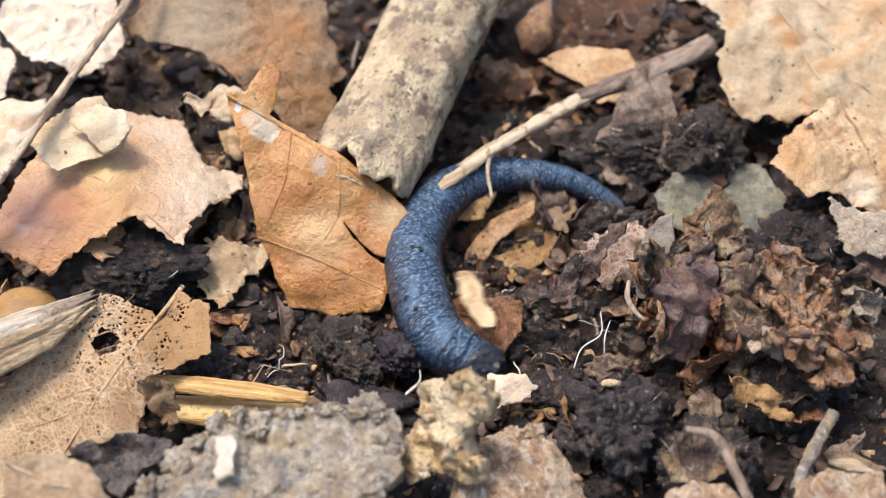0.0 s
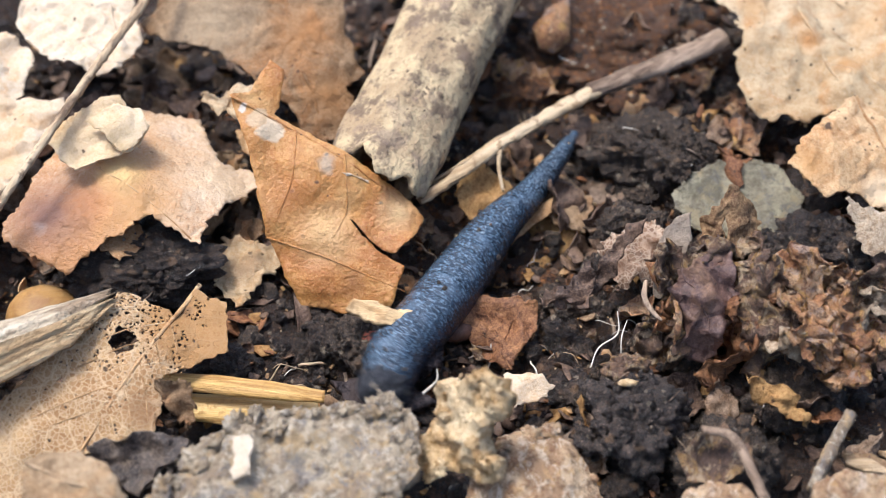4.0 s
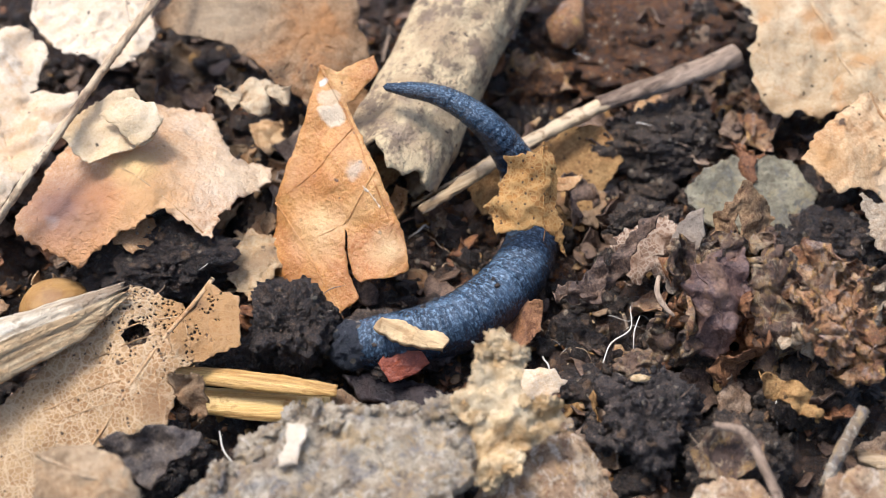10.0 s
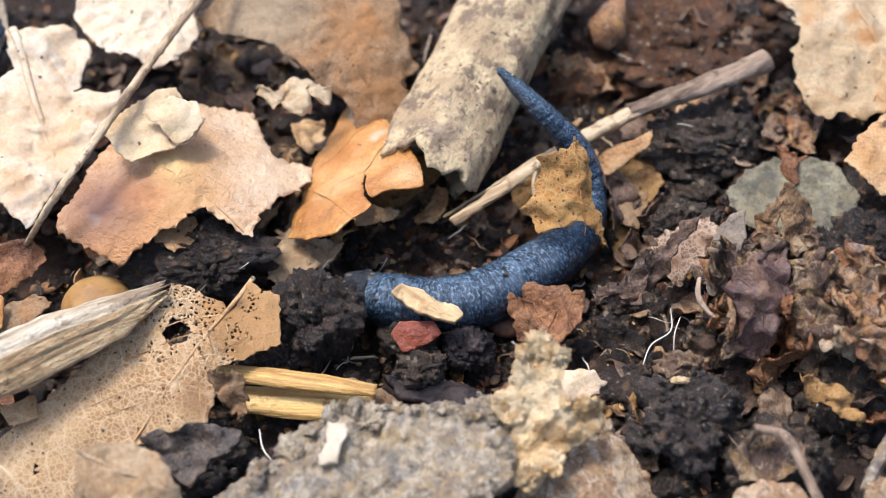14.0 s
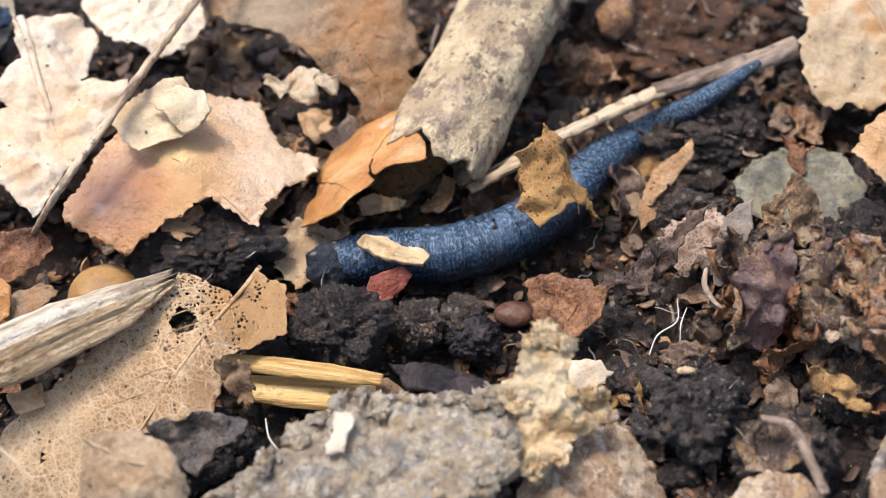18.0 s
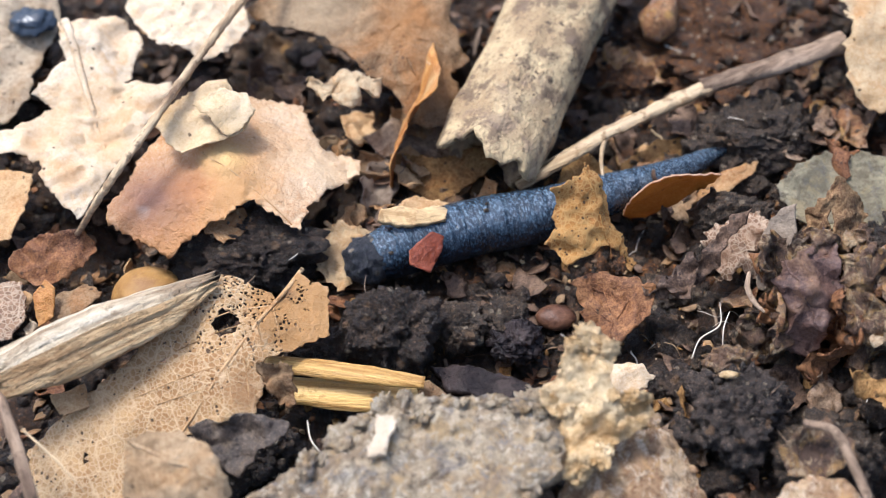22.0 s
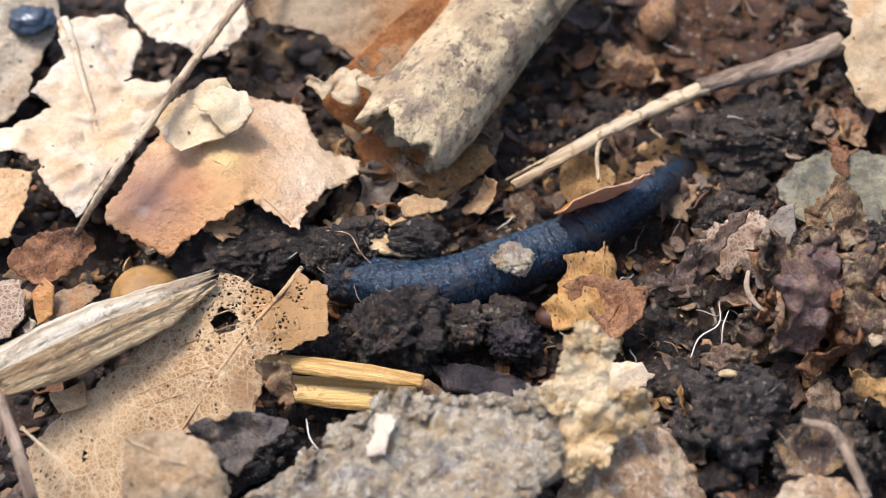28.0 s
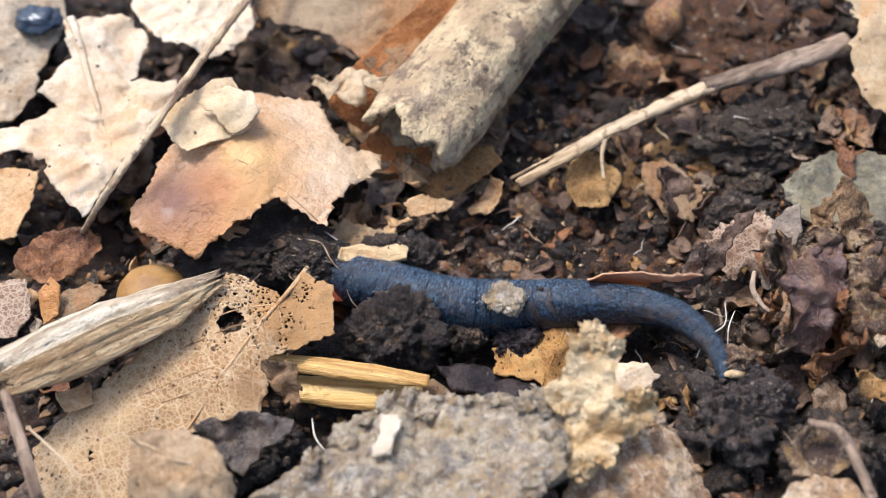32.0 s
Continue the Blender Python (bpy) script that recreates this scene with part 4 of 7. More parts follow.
scraps(20, 114, (-13, 2, 5, 15), (1.2, 3.0), [("dull brown leaf scrap under leaves", BROWN), ("drab leaf scrap under leaves", DRAB), ("greyish brown leaf scrap under leaves", GREYLEAF), ("pale tan leaf scrap under leaves", TAN)], 1.6, 35)
scraps(12, 115, (-41, -10, -24, -1), (0.7, 1.8), [("pale tan leaf scrap under leaves", TAN), ("greyish leaf scrap under leaves", GREY), ("sandy leaf scrap under leaves", SAND), ("purple-brown leaf scrap", PURPLE)], 2.0, 40)
threads(26, 108, (-8, -18, 45, 6), "rootlet", "thin white root thread on soil", ROOT, (2, 6), (0.04, 0.09), "root")
threads(26, 109, (-10, -18, 48, 26), "twiglet", "short thin brown twig bit on soil", TWIGGY, (2, 7), (0.10, 0.24), "twig", 0.2)
threads(18, 110, (-10, -18, 45, 20), "straw_bit", "short pale straw fibre on soil", SPLIT, (2, 5), (0.07, 0.15), "straw", 0.1)

threads(34, 111, (-12, -17, 24, 9), "rootlet", "fine tan fibre on soil", TWIGTAN, (1.5, 4.5), (0.025, 0.055), "root", 0.35)
threads(22, 113, (12, -22, 46, 10), "rootlet", "fine pale fibre on rotten leaves", ROOT, (1.5, 4), (0.025, 0.05), "root", 0.5)

# ---- the litter, from behind to the front ----
back_leaf = leaf("fallen_leaf", "large dull brown dead leaf standing against the bark stick", BROWN, (-6.15, 17.85, 8), (0, 0.45), [
    (-10.06, 2.96), (-6.37, 2.06), (-3.2, -0.56), (-1.63, -2.86), (1.5, -4.59), (2.52, -7.41), (6.16, -7.45), (7.51, -4.38), (6.75, -2.38), (8.09, -0.96), (6.82, 2.8), (5.84, 9.28), (-11.22, 8.82), (-12.99, 5.31)], rib=[(0.49, 8.73), (2.57, -0.62), (4.6, -7.16)], stains=[(2.59, 2.84, 5, (0.34, 0.15, 0.045), 0, 0.7), (5.16, -3.5, 3.5, (0.36, 0.165, 0.05), 0, 0.7), (-5.87, 4.66, 6, (0.50, 0.37, 0.22), 0, 0.6)], rib_width=0.22, side_veins=3, wave=1.6, wave_size=9, cup=-2.5, crumple=0.5)
cream_back = leaf("fallen_leaf", "pale cream dead leaf with ragged edge under a thin twig", CREAM, (-24.12, 21.12, 9), (0, 0.15), [
    (-2.79, -3.35), (0.74, -4.72), (3.61, -4.38), (5.48, -0.61), (4.8, 6.15), (-5.53, 6.17), (-6.39, 1.17)], rib=[(1.7, 5.43), (3.33, -0.26), (1.74, -4.04)], wave=0.9, rib_width=0.2, crumple=0.6)
top_right_leaf = leaf("fallen_leaf", "large sandy cream dead leaf with torn scalloped edge", SAND, (42.44, 15, 9), (0, 0.3), [
    (-10.03, 12.08), (-9.9, 7.88), (-6.21, 6.88), (-4.91, 4.03), (-5.93, -0.3), (-4.73, -3.66), (-3.06, -5.19), (0.36, -5.24), (5.07, -3.81), (10.13, -12.19), (12.51, -10.48), (16.23, 11.83)], rib=[(-0.57, 10.69), (4.17, -2.58)], stains=[(1.76, 3.32, 1.6, (0.44, 0.20, 0.06), 0.2, 0.8), (0.69, 5.54, 1.2, (0.46, 0.21, 0.06), 0.2, 0.7), (7.49, 5.46, 2.2, (0.50, 0.29, 0.12), 0, 0.7), (5.14, 0.47, 1.4, (0.48, 0.24, 0.08), 0.1, 0.7), (-3.19, 7.17, 2.4, (0.50, 0.29, 0.12), 0, 0.7)], side_veins=3, rib_width=0.3, jag=0.55, wave=1.4, wave_size=7, teeth=(1.6, 0.5), crumple=0.55)
right_leaf = leaf("fallen_leaf", "tan dead leaf with ragged edge on soil", TAN, (46.54, 3.14, 8), (-0.2, 0.35), [
    (-0.55, 7.51), (-4.38, 3.92), (-7.05, 0.13), (-5.3, -1.86), (-3.78, -3.32), (-1.02, -2.39), (1.6, -3.71), (3.6, -4.56), (7.55, -4.6), (8.35, 3.45), (1.28, 5.91)], rib=[(-0.39, 7.41), (3.45, -1.23)], stains=[(-3.42, 3.6, 0.5, (0.05, 0.03, 0.02), 0.5, 0.9), (-5.19, -0.17, 2.5, (0.50, 0.25, 0.08), 0, 0.7), (1.74, -2.02, 2.4, (0.70, 0.54, 0.34), 0.2, 0.8)], rib_width=0.2, jag=0.4, wave=0.8, cup=-1.2, crumple=0.4)
right_tip_leaf = leaf("fallen_leaf", "greyish tan leaf tip hanging over soil", GREY, (47.89, -3.38, 7), (0, 0.5), [
    (-3.32, -0.09), (-2.05, -2.42), (4.44, -2.81), (4.84, 0.79), (-0.12, 1.66), (-3.78, 2.92)], jag=0.5)
stick = rod("stick", "thick dead stick with blotched tan bark and a torn hollow end", STICK, [(1.91, 4.1, 4.6), (5.83, 12.85, 6.5), (9.46, 20.58, 8), (12.65, 27.08, 9.5), (16.31, 34.83, 11)], [4.8, 4.6, 4.6, 4.8, 4.8], sides=72, rough=0.12, flat=0.9, ragged_end=1.7, slant=1.6, hollow=True, step=0.7, skins=("bark", "heartwood", TWIGGY))
bud = rod("leaf_bud", "pointed red-brown leaf bud", ROTRED, [(20.07, 22.87, 5), (20.68, 24.2, 6), (21.49, 26.14, 6.5), (22.47, 28.1, 7)], [0.9, 1.75, 1.45, 0.25], rough=0.25, sides=16, category="bud")
long_twig = rod("twig", "long brown twig split to pale wood at one end", TWIGGY, [(7.1, 5.73, 4.2), (11.02, 8.23, 4.8), (15.28, 11.2, 5.5), (19.86, 13.69, 6), (24.43, 16.34, 6.4), (28.84, 17.7, 7), (32.58, 18.6, 7.6), (37.98, 20.33, 8.6)], [0.5, 0.62, 0.7, 0.72, 0.85, 1.0, 1.1, 1.15], rough=0.3, flat=0.8, split=(5, SPLIT))
big_cream = leaf("fallen_leaf", "large pale cream dead leaf with lobed torn edge", CREAM, (-33.92, 10.83, 6), (0, 0.2), [
    (-9.14, -5.45), (-5.18, -4.55), (-2.2, -6.08), (-0.53, -9.67), (1.63, -11.15), (3.26, -7.29), (5.46, -3.65), (8.71, 0.71), (8.46, 3.91), (4, 3.92), (4.88, 5.86), (5.42, 8.83), (2.8, 11.18), (-2.68, 9.85), (-1.75, 6.2), (-4.54, 2.97), (-2.49, 1.05), (-6.04, -1.77), (-9.56, -2.38)], rib=[(-1.91, 10.18), (3.53, -4.87)], stains=[(-3.31, -3.01, 2.5, (0.52, 0.29, 0.12), 0, 0.7), (3.81, -2.41, 3, (0.55, 0.33, 0.15), 0, 0.6), (0.73, -7.29, 2.2, (0.50, 0.27, 0.11), 0, 0.7), (3.32, 8.5, 2, (0.55, 0.34, 0.17), 0, 0.6)], rib_width=0.45, jag=0.4, wave=1.4, wave_size=7, crumple=0.6)
left_edge_leaf = leaf("fallen_leaf", "tan dead leaf edge beside a thin twig", TAN, (-39.38, 2.59, 4), (0.2, 0.2), [
    (-3.07, -4.62), (1.11, -4.11), (2.34, -0.16), (2.57, 2.22), (1, 2.97), (-3.98, 3.92)])
corner_leaf = leaf("fallen_leaf", "greyish dull dead leaf holding a wet pebble", GREY, (-41.69, 21.37, 4), (0, 0.2), [
    (-4.24, -8.94), (-0.08, -8.3), (2.19, -5.05), (2.27, -1.07), (4.11, 4.4), (2.65, 10.06), (-6.9, 10.08)], wave=1.2, crumple=0.4)
wet_lump = clod("stone", "wet blue-black pebble on a grey leaf", WET, (-40.08, 24.83, 5.6), (2.2, 1.8, 1.1), 5.5, rough=0.3, detail=4, grain=0.05, category="stone")
rust_leaf = leaf("fallen_leaf", "tan and rust-brown dead leaf with sharply toothed edge", RUST, (-17.45, 3.01, 8), (0.05, 0.25), [
    # the amber spot at (-1.98, 0.27) paints light glowing through the blade
    (-6.69, -8.66), (-4.83, -7.08), (-1.49, -5.27), (0.42, -3.66), (4.68, -6.35), (5.34, -3.58), (7.76, -0.84), (9.62, 1.68), (9.61, 3.14), (6.18, 3.59), (5.39, 5.1), (4.03, 8.77), (-3.17, 9.41), (-5.56, 6.19), (-8.46, 3.65), (-10.27, 0.51), (-12.34, -5.1)], rib=[(4.02, -5.66), (-0.66, -1.51), (-5.33, 1.92)], folds=[(-7.11, -1.93, 215, 0.5, 4), (-0.66, -1.51, 45, -0.42, 0.5)], stains=[(-6.4, -5.35, 8, (0.47, 0.205, 0.06), 0.3, 0.75), (-0.61, -2.77, 5, (0.52, 0.26, 0.075), 0.1, 0.75), (-0.51, 0.96, 5.5, (0.50, 0.25, 0.075), 0.2, 0.6), (-1.98, 0.27, 2.6, (0.66, 0.42, 0.16), 0.2, 0.85), (-8.05, -2.74, 5.2, (0.17, 0.075, 0.05), 0.15, 0.85), (-8.84, -4.24, 0.8, (0.46, 0.36, 0.29), 0.2, 0.4), (-4.6, -2.32, 3, (0.40, 0.15, 0.04), 0.1, 0.6), (6.24, 0.96, 4, (0.70, 0.52, 0.32), 0, 0.7)], jag=0.3, teeth=(0.9, 0.45), wave=1.5, wave_size=8, cup=-2.0, crumple=0.25, rib_width=0.07, vein_material=TAN)
cream_flake = leaf("leaf_fragment", "thin buff leaf flake lying on a rust-brown leaf", BUFF, (-20.51, 6.52, 10.3), (0.05, 0.22), [
    (-2.46, -3.77), (0.46, -2.73), (2.39, -1.63), (3.8, 0.39), (2.21, 2.27), (1.13, 3.85), (-2.36, 2.79), (-5.13, -1)], jag=0.3, wave=0.7, wave_size=3.5, cup=0.6, crumple=0.15)
thin_twig = rod("twig", "thin straight tan twig across dead leaves", TWIGTAN, [(-32.15, -1.63, 4), (-28.86, -1.1, 9.5), (-25.43, 3.61, 12), (-21.98, 11.77, 12.5), (-18.03, 20.53, 13), (-15.76, 25.9, 13)], [0.26, 0.34, 0.36, 0.38, 0.42, 0.42], rough=0.3)
clod_left = clod("clod", "dark crumbly soil clod under a leaf", CLOD, (-17.42, -1.08, 1.5), (7, 4.5, 3.2), 7.1, rough=0.3)
acorn = clod("acorn", "smooth amber acorn half buried under leaves", AMBER, (-25.91, -5.47, -0.3), (3.4, 3.0, 2.8), 2.0, rough=0.02, grain=0, category="acorn")
under_flake = leaf("leaf_fragment", "pale ragged leaf scrap under a larger leaf", TAN, (-19.05, -1.38, 4.5), (0, 0.2), [
    (-1.5, -0.92), (0.05, -2.08), (2.26, 0.81), (1.28, 2.28), (-2.06, -0.05)], jag=0.4)
pale_scrap = leaf("leaf_fragment", "pale tan leaf scrap half buried in soil", SAND, (-8.46, -2.05, 1.5), (0.1, 0.3), [
    (-2.91, -1.76), (-0.9, -4.09), (1.12, -1.51), (3.69, 1.62), (1.16, 2.66), (-2.15, 3.19)], stains=[(-0.38, 0.26, 2, (0.24, 0.15, 0.08), 0.1, 0.7), (1.15, 1.26, 1.2, (0.20, 0.12, 0.06), 0.1, 0.7)], jag=0.6, crumple=0.7)
purple_curl = leaf("leaf_fragment", "curled purple-brown leaf scrap", RED, (-34.62, -3.39, 3), (0, 0.3), [
    (-3.15, -1.35), (-1.07, -2.44), (1.83, -1.9), (4.34, 0.54), (2.93, 2.47), (-1.49, 1.92), (-3.37, 0.83)], wave=1.4, wave_size=2.5)
orange_chip = leaf("leaf_fragment", "small upright orange-brown leaf chip", ORANGE, (-34.18, -8.45, 3), (0.2, 0.7), [
    (-0.95, -2.18), (0.64, -1.4), (1.11, 0.98), (0.16, 1.84), (-0.96, 0.76)], jag=0.15)
lace_scrap = leaf("leaf_fragment", "lacy leaf scrap worn to its veins", SKELETON, (-37.48, -8.93, 2), (0, 0.3), [
    (-1.33, -2.93), (0.54, -2.41), (1.78, -0.32), (0.97, 2.87), (-1.96, 2.88)], jag=0.4)
grey_scrap = leaf("leaf_fragment", "dull brown leaf scrap on soil", BROWN, (-32.09, -7.93, 2), (0.1, 0.3), [
    (-1.79, -1.57), (0.2, -1.71), (2.54, 0.78), (0.98, 1.96), (-1.93, 0.57)], jag=0.4)
lacy_leaf = leaf("fallen_leaf", "tan dead leaf worn to lacy veins with a round hole", LACE, (-18.64, -18.49, 6), (0.02, 0.42), [
    (-1.89, 5.17), (-5.9, 1.87), (-9.85, -1.37), (-14.78, -5.94), (-14.56, -12.27), (-0.34, -12.45), (1.33, -9.34), (-1.95, -5.2), (3.42, -3.65), (4.26, -1.1), (3.98, 0.78), (5.11, 1.47), (9.2, 3.56), (8.91, 7.91), (6.57, 9.17), (5, 6.51), (2.17, 8.26), (0.31, 8.53)], rib=[(6.8, 9.66), (2.35, 2.23), (-2.41, -5.1)], holes=[[(-0.24, 3.94), (0.64, 5.37), (2.05, 4.38), (1.86, 3.19), (0.49, 2.73)]], folds=[(2.35, 2.23, 38, -0.35, 0.6)], pores=(0.31, 2.01, 6.07, 7.5), stains=[(6.41, 5.52, 4.8, (0.42, 0.21, 0.065), 0.65, 0.8), (5.44, 7.48, 1.3, (0.12, 0.06, 0.03), 0.1, 0.8), (2.92, -2.02, 2.2, (0.30, 0.15, 0.06), 0.2, 0.7)], rib_width=0.22, side_veins=8, vein_material=TAN, jag=0.3, teeth=(1.1, 0.3), wave=0.7, cup=-1.0)
lace_flap = leaf("leaf_fragment", "pale tan flap under a lacy leaf", TAN, (-29.86, -20.68, 5), (0.1, 0.3), [
    (-0.72, -1.39), (1.54, -0.58), (0.96, 1.39), (-1.78, 0.6)], jag=0.2)
front_leaf = leaf("fallen_leaf", "dull greyish brown dead leaf lying over a lacy leaf", GREYLEAF, (-19.3, -32.4, 11), (0.1, 0.35), [
    (-4.5, -4.45), (3.4, -4.89), (3.76, -1.15), (2.47, 1.05), (1.18, 2.42), (-1.4, 3.8), (-5.01, 3.46)], rib=[(-4.58, 3.22), (3.34, -1.13)], rib_width=0.2, jag=0.3, cup=-1.5, crumple=0.5)
pale_splinter = billet("wood_splinter", "weathered grey-white splinter of wood with a raw tan side", [(-35.28, -20.83, 8.00), (-31.27, -18.88, 8.40), (-27.02, -16.49, 8.80), (-22.65, -14.47, 9.20), (-18.99, -11.75, 9.40)], [2.3, 3.0, 2.8, 2.2, 0.8], [1.8, 2.6, 2.5, 1.8, 0.5], 4.4, [
    ("weathered_face", PALEWOOD, "grey-white weathered grain", -40, 112), ("split_face", RAWWOOD, "raw tan split grain", 112, 320)])
straw_top = rod("straw", "yellow straw stem with a cut end", STRAWY, [(-14.73, -16, 4), (-10.52, -16.6, 4), (-5.86, -17.37, 4), (-1.6, -17.83, 3.6)], [0.75, 0.95, 0.95, 0.6], rough=0.1, flat=0.5, category="straw")
straw_low = rod("straw", "broad yellow straw stem with black specks", STRAWY, [(-13.4, -17.27, 2), (-9.64, -17.69, 2), (-5.9, -18.17, 2), (-2.18, -18.02, 1.8)], [1.3, 1.5, 1.4, 1.1], rough=0.1, flat=0.45, category="straw")
straw_tip = leaf("leaf_fragment", "dark curled scrap at the end of a straw", BROWN, (-1.05, -18.05, 2.5), (0.3, 0.3), [
    (-0.98, -0.74), (0.69, -1.06), (1.46, -0.46), (-0.09, 1.25), (-1.09, 1.03)], jag=0.2)
clod_front = clod("clod", "dark grey-brown clod with root threads", CLOD, (-16.4, -22.6, 1.4), (4.4, 3.4, 2.6), 8.8, rough=0.3)
clod_front_small = clod("clod", "dark reddish crumb beside a straw", CLOD, (-10.6, -12.69, 1.5), (2.6, 2.0, 1.6), 9.9, rough=0.3)
corner_twig = rod("twig", "thin red-brown twig beside dead leaves", TWIGGY, [(-34.8, -22.39, 8), (-32.4, -27.99, 9), (-30.05, -33.77, 10)], [0.4, 0.5, 0.5])
grey_clod_a = clod("clod", "brown crumbly clod of soil", BROWNCLOD, (1.38, -10.23, 1.5), (2.5, 2.3, 2.0), 4.2, rough=0.28)
shell = clod("seed_shell", "broken glossy black seed shell", SHELL, (6.17, -11.8, 1.5), (2.4, 2.2, 1.7), 6.3, rough=0.25, category="seed")
seed = clod("seed", "smooth reddish brown seed", SEEDRED, (9.72, -8.37, 0.6), (1.8, 1.3, 0.9), 1.0, rough=0.03, detail=4, grain=0, category="seed")
shard = leaf("leaf_fragment", "dark red-brown torn leaf piece with stiff edge", RED, (12.81, -8.35, 3), (0.2, 0.5), [
    (-2.99, 3.85), (-0.86, 4.53), (1.58, 4.02), (3.77, 3.13), (3.64, 1.17), (2.08, -0.61), (0.77, -2.62), (-1.22, -1.25), (-2.66, 0.89)], rib=[(0.77, -2.62), (-0.86, 4.53)], jag=0.35, wave=0.9, wave_size=3, crumple=0.5, rib_width=0.1, side_veins=3)
pale_shard = leaf("leaf_fragment", "pale pinkish leaf tip under a lump of wood", CREAM, (15.04, -17.23, 3.5), (0.1, 0.4), [
    (-1.32, -1.66), (0.8, -1.08), (2.25, -0.12), (0.06, 1.38), (-1.79, 1.5)], jag=0.45, wave=0.8, wave_size=3)
charcoal = leaf("wood_splinter", "flat black splinter of charred wood", SHELL, (3.39, -15.75, 1.2), (0, 0.1), [
    (-2.76, -0.87), (1.93, -1.71), (4.77, -0.89), (1.98, 0.51), (-1.32, 1.64), (-4.65, 1.36)], thick=0.8, jag=0.3, category="splinter")
scrap_stick = leaf("leaf_fragment", "pale yellow scrap at the stick end", TAN, (-1.98, 2.15, 3.5), (0, 0.4), [
    (-1.61, -1.05), (1.67, -0.68), (2.43, 0.3), (-0.36, 1.12), (-2.12, 0.31)], jag=0.3)
ochre_leaf = leaf("leaf_fragment", "ochre curled leaf scrap under a splinter", OCHRE, (12.82, 6.09, 2.5), (0.1, 0.4), [
    (-1.31, -2.36), (1.5, -2.57), (3.24, 0.36), (0.57, 2.81), (-1.55, 2.13), (-2.47, -0.33)], jag=0.3, wave=1.2, wave_size=3)
bark_flap = leaf("leaf_fragment", "ochre-brown leaf lobe beneath the stick end", OCHRE, (-0.06, 7.8, 2), (0, 0.5), [
    (-3.27, -1.42), (-0.67, -2.94), (0.89, -1.96), (5.06, 0.77), (4.03, 2.42), (-1.19, 1.32), (-4.85, 1.86)], jag=0.3, wave=0.8)
tan_oval = leaf("leaf_fragment", "ochre-brown leaf piece curled beside the animal tail", OCHRE, (16.49, 2.78, 3), (0.15, 0.35), [
    (-3.87, -1.48), (-2.56, -3.85), (-1.17, -5.12), (2.18, -2.23), (5.18, -0.37), (4.84, 3.35), (1.87, 4.59), (-2.33, 3.98), (-4.12, 1.36)], jag=0.25, wave=0.9)
tan_strip = leaf("leaf_fragment", "narrow light tan leaf strip", TAN, (21.65, 5.83, 4), (0.3, 0.6), [
    (-2.02, -2.29), (0.4, -0.39), (3.95, 1.53), (4.34, 2.79), (-0.28, 1.64), (-2.75, -0.53), (-3.66, -2.75)], jag=0.2)
grey_flat = leaf("leaf_fragment", "dull brown leaf scrap on soil", BROWN, (20.2, 5.95, 1.5), (0.1, 0.3), [
    (-2.27, -0.15), (-0.15, -2.66), (1.85, -3.4), (2.95, -0.01), (-0.12, 3.51), (-2.29, 2.81)], jag=0.4)
mossy = leaf("leaf_fragment", "grey-green flat leaf piece on soil", MOSSY, (36.21, 3.97, 3.5), (-0.05, 0.25), [
    (-4.84, -3.17), (2.27, -4.45), (5.05, -2.93), (6.03, 0.64), (3.74, 3.59), (-1.54, 3.75), (-4.31, 2.46), (-6.33, 0.32)], jag=0.4, wave=1.0)
lump_back = clod("clod", "brown crumbly clod of rotten wood", BROWNCLOD, (28.46, 11.36, 3), (5.5, 3.2, 2.6), 14.2, rough=0.35)
lump_back_b = clod("clod", "dark brown clod behind the leaf litter", BROWNCLOD, (25.61, 1.1, 3), (2.9, 2.2, 2.2), 15.2, rough=0.35)
skeleton = leaf("leaf_fragment", "brown leaf scrap worn to a net of veins", SKELETON, (25.3, -3.94, 4.2), (0.1, 0.4), [
    (-2.38, -1.05), (-2.11, -3.16), (-0.54, -2.25), (2.08, -3), (1.83, -0.89), (2.8, 1.14), (2.33, 3.59), (0.52, 2.94), (-1.52, 2.48), (-2.98, 0.32)], stains=[(-1.35, -0.61, 2, (0.16, 0.08, 0.04), 0.2, 0.8), (1.82, 1.23, 1.6, (0.20, 0.10, 0.05), 0.1, 0.8)], jag=0.9, wave=1.0, wave_size=3, crumple=0.6)
dry_curl = leaf("leaf_fragment", "smooth drab grey leaf curled up on edge", DRAB, (27.42, -8.74, 10.0), (0.5, 1.0), [
    (2.89, 2.91), (1.49, 2.95), (0.3, 2.5), (-0.86, 1.23), (-2.11, -1.23), (-2.4, -2.78), (-1.55, -3.2), (-0.47, -2.34), (0.64, -1.04), (2.01, 0.91)], jag=0.25, wave=0.5, wave_size=3, roll=(75, 4.5))
tent_leaf = leaf("leaf_fragment", "brown leaf bent like a tent with dark torn slits", TENT, (32.19, -6.83, 10.5), (0.1, 1.0), [
    (0.72, 3.83), (-1.37, 2.12), (-2.34, 0.17), (-3.76, -2.17), (-2.55, -3.26), (-0.21, -2.13), (2.05, -2.14), (2.93, -0.77), (2.7, 1.54), (1.78, 2.75)], folds=[(0.3, 0.2, 8, -0.9, 0.3), (-0.6, 0, 190, -0.5, 0.4)], holes=[[(0.1, 1.2), (0.35, 0.2), (0.15, -0.7), (-0.15, 0.2)]], jag=0.45, wave=0.7, wave_size=2, crumple=0.6)
